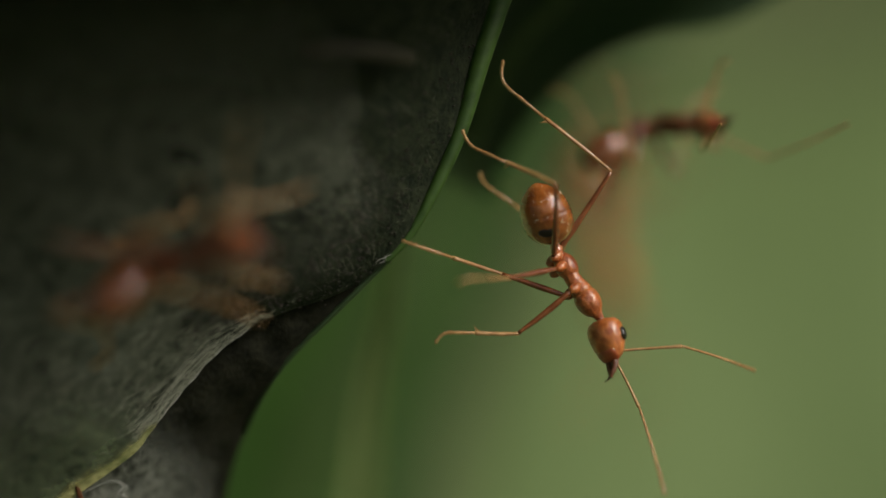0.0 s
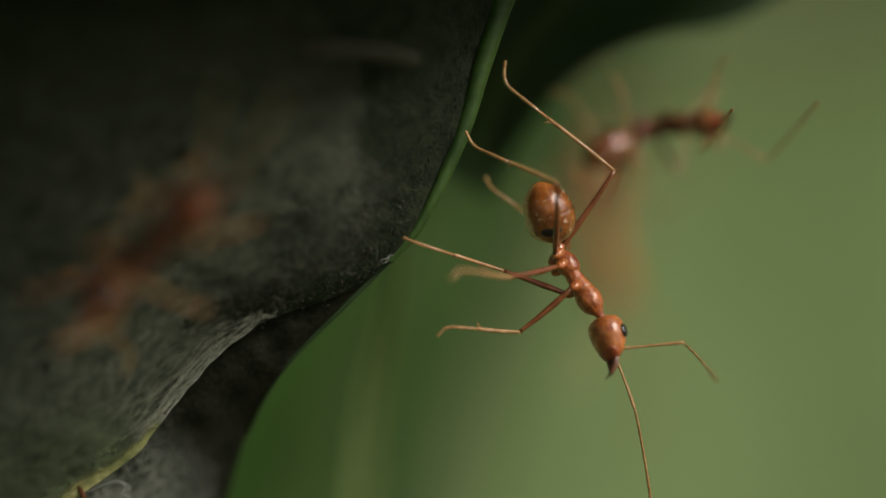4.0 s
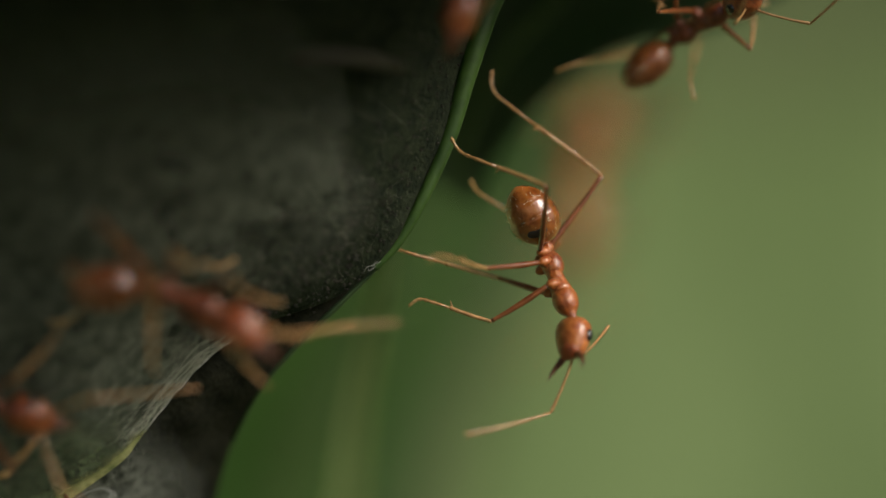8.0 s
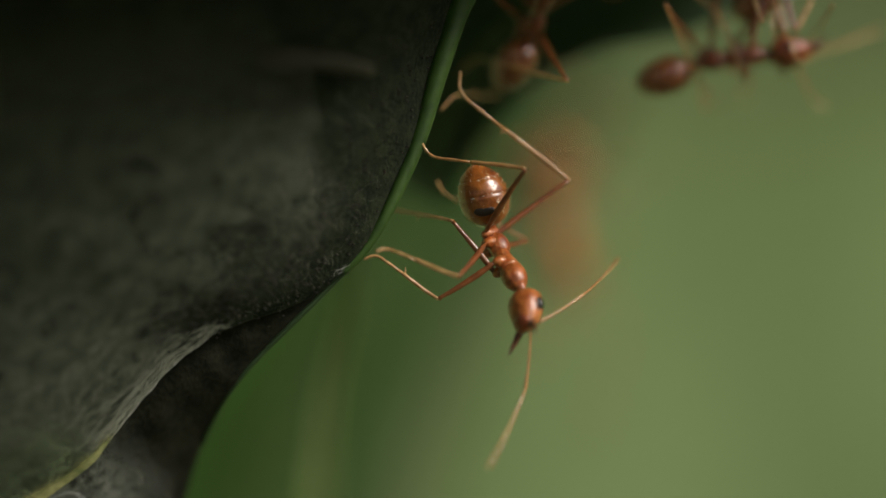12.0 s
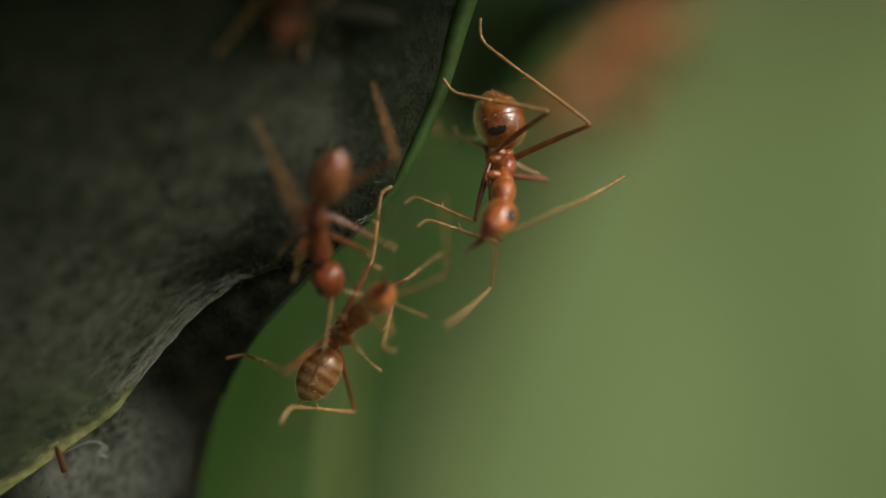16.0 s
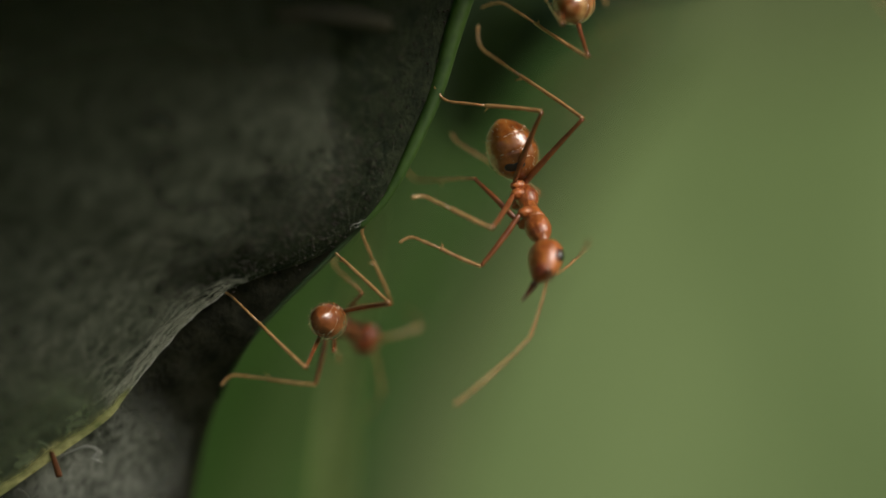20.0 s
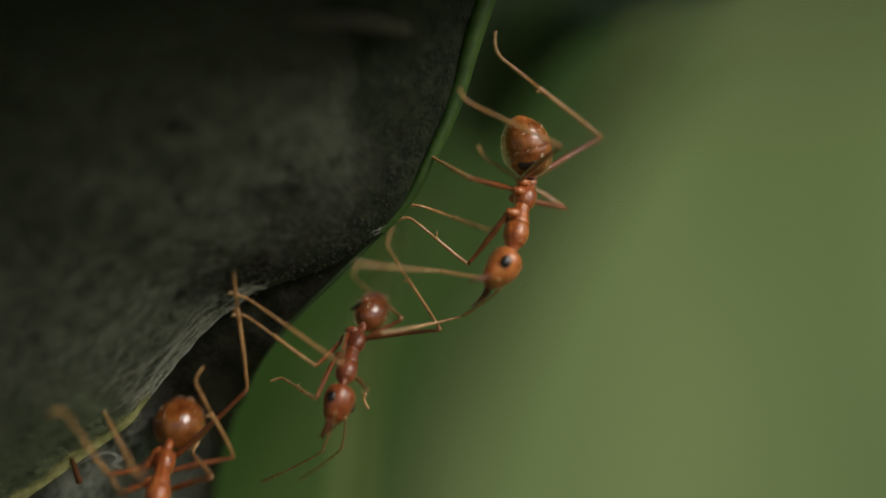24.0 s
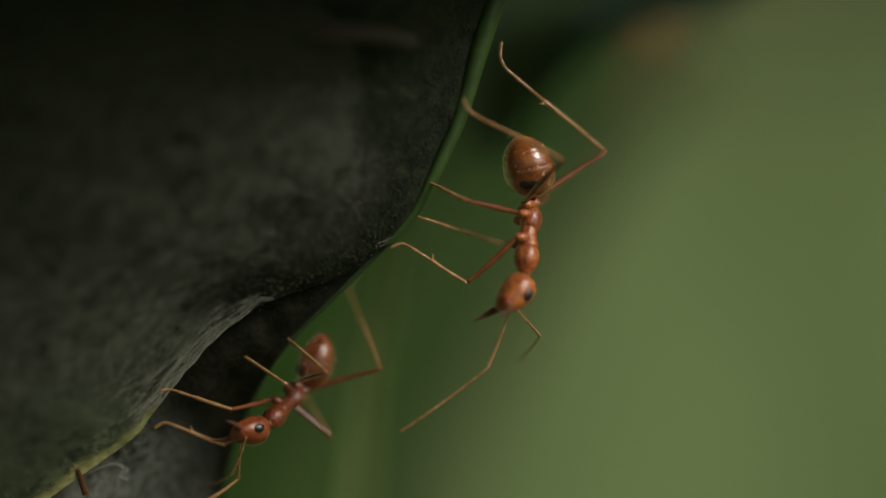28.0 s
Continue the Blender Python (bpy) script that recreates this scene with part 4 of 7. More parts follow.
def stride_along(made):
    """Adds the gait of an ant between its stations, tied to the way that it covers."""
    track = made["track"]
    phase, t = 0.0, 0.0
    last = track[0][1]
    rows = {}
    for step in range(281):
        t = step / 10
        place = track[-1][1]
        if t <= track[0][0]:
            place = track[0][1]
        for (t0, p0), (t1, p1) in zip(track, track[1:]):
            if t0 <= t <= t1:
                place = p0.lerp(p1, (t - t0) / (t1 - t0))
                break
        gone = (place - last).length
        last = place
        phase += gone * 1.1
        rows[step] = (t, phase, gone)
    for step in range(281):
        t, phase, gone = rows[step]
        near = max(rows[max(0, step - 1)][2], rows[min(280, step + 1)][2], gone)
        held = made.get("pinned", [])
        if any(a - 0.25 < t < b + 0.25 for a, b in zip(held, held[1:] + held[-1:]) if b - a < 4) or any(abs(a - t) < 0.25 for a in held):
            continue
        if step in (0, 280) or near > 0.1:
            for i in range(6):
                stance_leg(made, i, t, phase, 1.1)


def send_ant(made):
    for ob, rows in made["rows"].items():
        rows.sort(key=lambda r: r[0])
        first, end = rows[0], rows[-1]
        if first[0] > 0:
            rows.insert(0, (0.0, first[1]))
        if end[0] < 28:
            rows.append((28.0, end[1]))
        walk(ob, rows)


guard = make_ant("orange-brown weaver ant reaching out from the leaf edge", 1.0, (0, 0, 3, 1, 1, 2), (0.80, 0.93, -0.58), (-0.12, 0.85, -0.5), AMBER)
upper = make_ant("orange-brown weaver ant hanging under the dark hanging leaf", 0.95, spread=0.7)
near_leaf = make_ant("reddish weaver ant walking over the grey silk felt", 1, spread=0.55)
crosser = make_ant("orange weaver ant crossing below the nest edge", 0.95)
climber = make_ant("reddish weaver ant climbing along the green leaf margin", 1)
riser = make_ant("amber weaver ant, gaster banded pale for backlight, climbing behind the guard", 0.92, kind=PALE)
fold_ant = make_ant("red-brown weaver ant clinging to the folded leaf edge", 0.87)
descender = make_ant("red weaver ant walking down over the fold", 1, kind=AMBER)
far_one = make_ant("orange weaver ant far behind, out of focus", 1.5, kind=BACKLIT)
far_two = make_ant("pale orange weaver ant far behind the nest", 1.25, kind=BACKLIT)
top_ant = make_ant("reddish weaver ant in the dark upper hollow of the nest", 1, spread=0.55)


def motions():
    back = Vector((1.1, 10, 0.9)) * MM
    walk(hanging, [(t, Matrix.Translation(back * f)) for t, f in ((0, 0), (12.5, 0.05), (15, 0.9), (20, 1.0), (28, 1.1))])
    guard["gape_from"], fold_ant["gape_from"] = 7.4, 25
    foot = Vector((2.64, 60, -17.56)) * MM
    walk(swaying, [(t, Matrix.Translation(foot) @ Matrix.Rotation(radians(a), 4, "Y") @ Matrix.Translation(-foot)) for t, a in ((0, 0), (12.5, 0.4), (17, 3.2), (20, 4.2), (28, 4.8))])
    set_ant(guard, 0, (5.9, 0, -1.48), (0.52, -0.16, -0.84), (0.8, 0.35, 0.5), (0.31, -0.16, -0.94), (-0.27, -0.17, 0.95), crown=(0.6, 0.75, 0.3), feelers=(((10.94, 1.5, -4.29), (14.11, 3, -5.25)), ((8.68, -0.5, -7.06), (9.9, -0.5, -10.62))),
            legs=((0, (-0.27, -0.6, -4.08), (3.26, -0.4, -3.76)), (1, (0.83, -2.6, -1.44), (2.82, -2.6, -1.24)), (2, (0.9, -0.3, 5.16), (4.98, -0.9, 2.75)), (3, (-1.66, 0.6, 0.33), (2.42, 1, -1.04)), (4, (0.82, 6, 4.21), (5.67, 5, 0.42)), (5, (2.62, 0.8, 8.42), (7.64, 0.9, 3.63)),))
    set_ant(guard, 5, (5.83, 0, -1.38), (0.5, -0.23, -0.83), (0.8, 0.35, 0.5), (0.3, -0.24, -0.92), (-0.24, -0.24, 0.94), crown=(0.6, 0.75, 0.3), feelers=(((10.66, 1.5, -4.09), (12.54, 3, -5.69)), ((8.51, -0.5, -7.61), (9.2, -0.5, -11.22))),
            legs=((0, (-0.3, -0.6, -3.75), (3.24, -0.4, -3.64)), (1, (0.37, -2.6, -1.24), (2.8, -2.6, -1.17)), (2, (0.9, -0.3, 5.16), (4.91, -0.9, 2.82)), (3, (-1.74, 0.6, 0.4), (2.4, 1, -0.91)), (4, (0.82, 6, 4.21), (5.74, 5, 0.15)), (5, (2.62, 0.8, 8.42), (7.67, 0.9, 3.66)),))
    set_ant(guard, 7.4, (5.96, 0, -1.4), (0.48, -0.29, -0.83), (0.8, 0.35, 0.5), (0.27, -0.29, -0.92), (-0.29, -0.28, 0.92), crown=(0.6, 0.75, 0.3), feelers=(((10.79, 1.5, -3.78), (12.88, 3, -4.87)), ((8.51, -0.5, -7.56), (9.21, -0.5, -11.17))),
            legs=((0, (-0.29, -0.6, -3.95), (3.24, -0.4, -3.59)), (1, (0.37, -2.6, -1.31), (2.68, -2.6, -1.19)), (2, (0.9, -0.3, 5.16), (4.91, -0.9, 2.87)), (3, (-1.68, 0.6, 0.28), (2.48, 1, -0.98)), (4, (0.82, 6, 4.21), (5.8, 5, 0.82)), (5, (2.62, 0.8, 8.42), (7.7, 0.9, 3.68)),))
    set_ant(guard, 8, (5.6, 0, -1.1), (0.29, -0.43, -0.86), (0.8, 0.35, 0.5), (-0.04, -0.45, -0.89), (-0.41, -0.15, 0.81), crown=(0.6, 0.75, 0.3), feelers=(((8.01, 3, -3.12), (7.77, 5, -4.09)), ((5.12, -0.5, -7.16), (1.58, -1.5, -7.9))),
            legs=((0, (-1.34, -0.6, -2.09), (2.59, -0.4, -2.89)), (1, (0.02, -2.2, -0.2), (2.34, -2.6, -0.51)), (2, (0.9, -0.3, 5.16), (5.05, -0.9, 3)), (3, (-1.66, 0.6, 0.35), (2.93, 1, -0.96)), (4, (0.82, 6, 4.21), (5.93, 5, 0.63)), (5, (2.62, 0.8, 8.42), (7.64, 0.9, 3.61)),))
    set_ant(guard, 8.7, (5.52, 0, -0.62), (0.17, -0.58, -0.79), (0.8, 0.35, 0.5), (-0.14, -0.58, -0.8), (-0.39, -0.18, 0.77), crown=(0.6, 0.75, 0.3), feelers=(((7.41, 3, -3.48), (7.29, 5, -4.33)), ((5.16, -0.5, -6.47), (2.4, -1.5, -8))),
            legs=((0, (-1.55, -0.6, -0.87), (2.43, -0.4, -2.37)), (1, (-0.06, -2.2, 0.12), (2.38, -2.6, -0.24)), (2, (0.9, -0.3, 5.16), (4.94, -0.9, 2.63)), (3, (-1.57, 0.6, 0.5), (2.84, 1, -0.88)), (4, (0.82, 6, 4.21), (5.59, 5, 0.28)), (5, (2.62, 0.8, 8.42), (7.76, 0.9, 3.91)),))
    set_ant(guard, 9, (3.58, 0, -0.97), (-0.22, -0.48, -0.85), (0.8, 0.35, 0.5), (-0.58, -0.51, -0.64), (-0.11, -0.15, 0.9), crown=(0.95, 0, 0.1), feelers=(((-0.37, -2, -4.07), (-1.71, -2, -2.47)), ((-0.62, 0, -5.58), (-3.17, -1, -3.61))),
            legs=((0, (-0.5, -0.6, -2.14), (2.37, -0.4, -2.89)), (1, (0.37, -2.2, -1.61), (1.95, -2.6, -1.73)), (2, (0.9, -0.3, 5.16), (4.83, -0.9, 2.58)), (3, (-0.38, 0.6, -0.28), (2.52, 1, -1.16)), (4, (0.82, 6, 4.21), (5.38, 5, 0.24)), (5, (2.62, 0.8, 8.42), (7.21, 0.9, 3.25)),))
    set_ant(guard, 9.5, (4.17, 0, -0.65), (0.12, -0.36, -0.92), (0.8, 0.35, 0.5), (-0.16, -0.37, -0.92), (-0.23, -0.13, 0.9), crown=(0.65, 0.6, 0.2), feelers=(((7.49, 1.5, -2.69), (9.91, 3, -0.8)), ((5.27, -1, -6.58), (5.32, -2, -9.58))),
            legs=((0, (-1.62, -0.3, -1.27), (1.77, -0.4, -2.89)), (1, (-1.37, -0.2, 0.48), (2.22, -1.2, -1.26)), (2, (0.9, -0.3, 5.16), (4.83, -0.9, 3.22)), (3, (1.16, 3.5, -1.19), (4.12, 2, -0.29)), (4, (0.82, 6, 4.21), (5.45, 5, 0.76)), (5, (2.62, 0.8, 8.42), (7.32, 0.9, 3.38)),))
    set_ant(guard, 10, (4.9, 0, -0.6), (0.34, -0.47, -0.81), (0.8, 0.35, 0.5), (0.07, -0.49, -0.87), (-0.2, -0.17, 0.85), crown=(0.65, 0.6, 0.2), feelers=(((8.48, 1.5, -1.32), (10.66, 3, 1.11)), ((3.69, -1, -5.79), (-0.15, -2, -6.25))),
            legs=((0, (1.54, -0.4, -2.61), (3.66, -0.4, -3.54)), (1, (-1.5, -0.2, 0.45), (2.32, -1.2, -1.04)), (2, (0.9, -0.3, 5.16), (5.18, -0.9, 3.34)), (3, (0.1, 3.5, 1.58), (2.82, 2, 0.97)), (4, (0.82, 6, 4.21), (5.88, 5, 0.73)), (5, (2.62, 0.8, 8.42), (7.62, 0.9, 3.66)),))
    set_ant(guard, 10.5, (5.55, 0, -0.25), (0.44, -0.47, -0.76), (0.8, 0.35, 0.5), (0.19, -0.49, -0.85), (-0.27, -0.16, 0.84), crown=(0.65, 0.6, 0.2), feelers=(((8.34, 3, -2.58), (9.29, 5, -1.97)), ((6.25, -1.5, -6.03), (4.24, -2.5, -9.07))),
            legs=((0, (-0.77, -0.6, -0.37), (2.76, -0.4, -1.99)), (1, (-1.52, -0.2, 0.55), (2.57, -1.2, -0.62)), (2, (0.9, -0.3, 5.16), (5.43, -0.9, 3.89)), (3, (0.49, 3.5, 1.82), (3.46, 2, 1.15)), (4, (0.82, 6, 4.21), (7.39, 5, 0.59)), (5, (2.62, 0.8, 8.42), (7.97, 0.9, 3.99)),))
    set_ant(guard, 11, (4.72, 0, -0.65), (0.17, -0.38, -0.91), (0.8, 0.35, 0.5), (-0.08, -0.38, -0.92), (-0.1, -0.13, 0.93), crown=(0.65, 0.6, 0.2), feelers=(((6.23, 3, -4.79), (5.96, 5, -5.93)), ((4.01, -1, -6.46), (1.28, -1.5, -10))),
            legs=((0, (-1.95, 0, 0.03), (1.55, -0.2, -1.97)), (1, (-1.57, -0.2, 0.48), (2.69, -1.2, -0.89)), (2, (0.9, -0.3, 5.16), (5.18, -0.9, 3.27)), (3, (-0.54, 3.5, 2.17), (2.89, 2, 0.74)), (4, (0.82, 6, 4.21), (7.93, 5, -0.16)), (5, (2.62, 0.8, 8.42), (7.67, 0.9, 3.76)),))
    set_ant(guard, 11.5, (4.25, 0, -0.62), (0.23, -0.42, -0.88), (0.8, 0.35, 0.5), (0.01, -0.42, -0.91), (-0.06, -0.14, 0.91), crown=(0.65, 0.6, 0.2), feelers=(((9.1, 2, -3.52), (13.83, 3, -3.55)), ((4.7, -2, -6.93), (4.51, -3.5, -10.2))),
            legs=((0, (-1.95, 0, -0.03), (1.3, -0.2, -2.27)), (1, (-1.45, -0.2, 0.43), (2.64, -1.2, -0.94)), (2, (0.9, -0.3, 5.16), (5.77, -0.9, 3.62)), (3, (-0.59, 3.5, 2.12), (2.64, 2, 0.94)), (4, (0.82, 6, 4.21), (7.36, 5, 0.34)), (5, (2.62, 0.8, 8.42), (7.29, 0.9, 3.41)),))
    set_ant(guard, 12, (4.62, 0, 0), (0.35, -0.57, -0.74), (0.8, 0.35, 0.5), (0.08, -0.53, -0.84), (-0.23, -0.06, 0.97), crown=(0.65, 0.6, 0.2), feelers=(((8.12, 1.5, -1.52), (10.17, 3, -0.13)), ((5.39, -2, -5.63), (4, -3, -8.92))),
            legs=((0, (-1.95, 0, 0.25), (1.62, -0.2, -1.75)), (1, (-1.5, -0.2, 0.55), (2.52, -1.2, -0.74)), (2, (0.9, -0.3, 5.16), (5.45, -0.9, 3.96)), (3, (-0.91, 3.5, 2.85), (2.2, 2, 1.92)), (4, (0.82, 6, 4.21), (5.83, 5, 0.84)), (5, (2.62, 0.8, 8.42), (7.52, 0.9, 3.58)),))
    set_ant(guard, 14.5, (4.09, -0.3, 0.45), (0.1, -0.73, -0.67), (0.8, 0.35, 0.5), (-0.26, -0.68, -0.68), (-0.31, 0.06, 0.95), crown=(0.65, 0.6, 0.2), feelers=(((6.22, 1.5, -0.05), (6.05, 3, 2.14)), ((3.67, -2, -3.85), (1.09, -3, -6.47))),
            legs=((0, (-2.2, 0, 0.25), (1.42, -0.2, -1.67)), (1, (-1.32, -0.2, 0.45), (2.59, -1.2, -0.79)), (2, (0.95, -0.3, 5.71), (5.33, -0.9, 3.79)), (3, (-0.07, 3.5, 3.65), (2.71, 2, 2.63)), (4, (0.82, 6, 4.21), (5.65, 5, 1.71)), (5, (2.57, 0.8, 8.44), (7.47, 0.9, 3.56)),))
    set_ant(guard, 15.4, (4.05, -0.3, 0.46), (0.1, -0.74, -0.66), (0.8, 0.35, 0.5), (-0.26, -0.7, -0.67), (-0.24, -0.01, 0.97), crown=(0.65, 0.6, 0.2), feelers=(((6.08, 1.5, -0.04), (5.91, 3, 2.15)), ((3.67, -2, -3.83), (0.96, -3, -6.46))),
            legs=((0, (-2.26, 0, 0.27), (1.41, -0.2, -1.66)), (1, (-1.38, -0.2, 0.47), (2.58, -1.2, -0.77)), (2, (0.95, -0.3, 5.71), (5.71, -0.9, 3.68)), (3, (-0.14, 3.5, 3.66), (2.7, 2, 2.64)), (4, (0.82, 6, 4.21), (6.11, 5, 0.75)), (5, (2.57, 0.8, 8.44), (7.44, 0.9, 3.56)),))
    set_ant(guard, 16, (3.61, -0.3, 1.4), (-0.08, -0.78, -0.63), (0.8, 0.35, 0.5), (-0.31, -0.65, -0.69), (-0.27, 0.23, 0.93), crown=(0.65, 0.6, 0.2), feelers=(((6.65, 1.5, 0.28), (9.19, 3, 1.26)), ((2.99, -2, -3.41), (1.26, -3, -5.07))),
            legs=((0, (-0.45, -1, -0.72), (3.4, -0.8, -1.51)), (1, (-0.82, -0.2, 0.28), (2.27, -1.2, -0.52)), (2, (0.95, -0.3, 5.71), (5.5, -0.9, 4.24)), (3, (0.57, 3.5, 4.04), (2.76, 2, 3.14)), (4, (0.82, 6, 4.21), (5.78, 5, 1.34)), (5, (2.57, 0.8, 8.44), (7.42, 0.9, 3.73)),))
    set_ant(guard, 16.5, (4.42, 0, -0.03), (0.2, -0.04, -0.98), (0.8, 0.35, 0.5), (-0.04, -0.04, -1), (-0.23, -0.04, 0.97), crown=(0.9, 0, 0.2), feelers=(((6.12, 2, -6.02), (5.2, 4, -8.48)), ((4.23, -0.5, -6.24), (1.87, -0.5, -9.97))),
            legs=((0, (-1.12, -0.6, 0.72), (2.11, -0.6, -1.64)), (1, (-1.37, -0.2, 0.72), (1.9, -1.2, -2.12)), (2, (0.95, -0.3, 5.71), (5.45, -0.9, 4.15)), (3, (-0.65, 3.5, 1.4), (2.59, 2, 1.12)), (4, (0.82, 6, 4.21), (5.88, 5, 1.48)), (5, (2.57, 0.8, 8.44), (7.48, 0.9, 3.85)),))
    set_ant(guard, 17, (5.2, 0, 0), (0.39, -0.4, -0.83), (0.8, 0.35, 0.5), (0.17, -0.41, -0.9), (-0.26, -0.15, 0.87), crown=(0.65, 0.7, 0.2), feelers=(((7.24, 3, -3.6), (6.98, 5, -5.78)), ((6.52, -2, -5.39), (4.63, -3, -9.34))),
            legs=((0, (-0.84, -1, -1.73), (2.63, -0.6, -2.24)), (1, (-1.1, -0.2, 1.12), (3.24, -1.2, -0.5)), (2, (0.95, -0.3, 5.71), (5.6, -0.9, 4.14)), (3, (0.42, 3.5, 1.82), (3.38, 2, 1.32)), (4, (0.82, 6, 4.21), (6.2, 5, 1.71)), (5, (2.57, 0.8, 8.44), (7.74, 0.9, 4.04)),))
    set_ant(guard, 18, (5.38, 0, 0.4), (0.51, -0.53, -0.68), (0.8, 0.35, 0.5), (0.3, -0.54, -0.79), (-0.1, -0.14, 0.91), crown=(0.65, 0.7, 0.2), feelers=(((8.93, 2, -1.25), (10.79, 4, -0.49)), ((8.21, -2, -5), (9.46, -3, -9.19))),
            legs=((0, (-1.43, -1.6, -0.34), (2.6, -1, -1.41)), (1, (-1.12, -0.2, 1.15), (3.46, -1.2, -0.34)), (2, (0.95, -0.3, 5.71), (5.9, -0.9, 4.61)), (3, (-0.13, 3.5, 2.66), (2.97, 2, 2.07)), (4, (0.82, 6, 4.21), (6.17, 5, 1.34)), (5, (2.57, 0.8, 8.44), (7.77, 0.9, 4.36)),))
    set_ant(guard, 19.1, (5.34, 0, 0.19), (0.49, -0.49, -0.71), (0.8, 0.35, 0.5), (0.26, -0.52, -0.82), (-0.18, -0.18, 0.84), crown=(0.65, 0.7, 0.2), feelers=(((8.21, 2, -1.59), (9.02, 4, -0.58)), ((7.15, -2, -5.45), (6.35, -3, -9.27))),
            legs=((0, (-1.43, -1.6, -0.31), (2.64, -1, -1.54)), (1, (-1.15, -0.2, 1.14), (3.26, -1.2, -0.51)), (2, (0.95, -0.3, 5.71), (5.78, -0.9, 4.39)), (3, (0.56, 3.5, 0.85), (3.27, 2, 0.76)), (4, (0.82, 6, 4.21), (5.93, 5, 0.97)), (5, (2.57, 0.8, 8.44), (7.58, 0.9, 4.22)),))
    set_ant(guard, 19.5, (5.05, 0, 0.1), (0.28, -0.61, -0.74), (0.8, 0.35, 0.5), (-0.01, -0.59, -0.8), (-0.32, -0.14, 0.87), crown=(0.65, 0.7, 0.2), feelers=(((7.19, 2, -2.04), (8.24, 4, -1.3)), ((5.07, -2, -5.39), (2.11, -3, -8.49))),
            legs=((0, (-1.06, -1.6, -1.11), (2.77, -1, -2.23)), (1, (-1.17, -0.2, 1.1), (3.26, -1.2, -0.62)), (2, (0.95, -0.3, 5.71), (5.59, -0.9, 4.42)), (3, (-0.59, 3.5, 1.99), (2.63, 2, 1.53)), (4, (0.82, 6, 4.21), (5.7, 5, 0.98)), (5, (2.57, 0.8, 8.44), (7.34, 0.9, 4.25)),))
    set_ant(guard, 21.5, (5.15, 0, 0.12), (0.21, -0.65, -0.73), (0.8, 0.35, 0.5), (-0.08, -0.63, -0.77), (-0.28, -0.14, 0.88), crown=(0.65, 0.7, 0.2), feelers=(((6.91, 2, -2.07), (8.09, 4, -1.59)), ((4.68, -2, -5.41), (1.72, -3, -8.32))),
            legs=((0, (-0.96, -1.6, -1.13), (2.87, -1, -2.3)), (1, (-1.15, -0.2, 1.17), (3.36, -1.2, -0.6)), (2, (0.95, -0.3, 5.71), (5.77, -0.9, 4.21)), (3, (-0.54, 3.5, 2.04), (2.67, 2, 1.61)), (4, (0.82, 6, 4.21), (5.67, 5, 0.8)), (5, (2.57, 0.8, 8.44), (7.52, 0.9, 4.16)),))
    set_ant(guard, 23.5, (4.05, 0, 0.53), (-0.09, -0.55, -0.83), (0.8, 0.35, 0.5), (-0.4, -0.54, -0.74), (-0.25, -0.17, 0.84), crown=(0.95, 0, 0.1), feelers=(((1.89, -2, -3.77), (-1.3, -2, -5)), ((2.67, 0, -4.35), (-0.82, 0, -6.35))),
            legs=((0, (-1.82, -0.2, 0.27), (1.62, -0.3, -1.79)), (1, (-1.04, -0.8, 3.32), (1.39, -2.8, 2.09)), (2, (0.95, -0.3, 5.71), (5.5, -0.9, 3.49)), (3, (-1.33, 0.6, 0.78), (2.45, 1, -0.35)), (4, (0.82, 6, 4.21), (5.84, 5, 0.76)), (5, (2.57, 0.8, 8.44), (7.74, 0.9, 4.11)),))
    set_ant(guard, 24, (3.7, 0, 0.28), (-0.24, -0.46, -0.86), (0.8, 0.35, 0.5), (-0.52, -0.44, -0.73), (-0.2, -0.2, 0.96), crown=(0.95, 0, 0.1), feelers=(((-0.34, -2.5, -2.12), (-3.23, -3.5, -1.91)), ((1.15, 0, -4.22), (-2.1, 0, -4.97))),
            legs=((0, (-1.97, -0.2, 0.15), (1.35, -0.3, -1.92)), (1, (-1.09, -0.8, 3.2), (1.36, -2.8, 1.85)), (2, (0.95, -0.3, 5.71), (5.35, -0.9, 3.2)), (3, (-1.36, 0.6, 0.73), (2.42, 1, -0.48)), (4, (0.82, 6, 4.21), (5.93, 5, 0.55)), (5, (2.57, 0.8, 8.44), (7.37, 0.9, 3.78)),))
    set_ant(guard, 24.6, (3.62, 0, -0.17), (-0.18, -0.4, -0.9), (0.8, 0.35, 0.5), (-0.55, -0.45, -0.70), (-0.22, -0.14, 0.96), crown=(0.62, 0.28, -0.68), feelers=(((2.65, 3, -4.25), (1.52, 5, -5.12)), ((0.95, 0, -5.88), (-3.05, 0, -8.18))),
            legs=((0, (-2.2, -0.2, -0.92), (1.32, -0.3, -2.49)), (1, (-1.59, -0.8, 2.6), (1.04, -2.8, 1.21)), (2, (0.95, -0.3, 5.71), (5.2, -0.9, 3.1)), (3, (-1.48, 0.6, 0.63), (2.42, 1, -0.58)), (4, (3.37, 8, 2.78), (4.78, 4, 1.59)), (5, (2.57, 0.8, 8.44), (7.26, 0.9, 3.64)),))
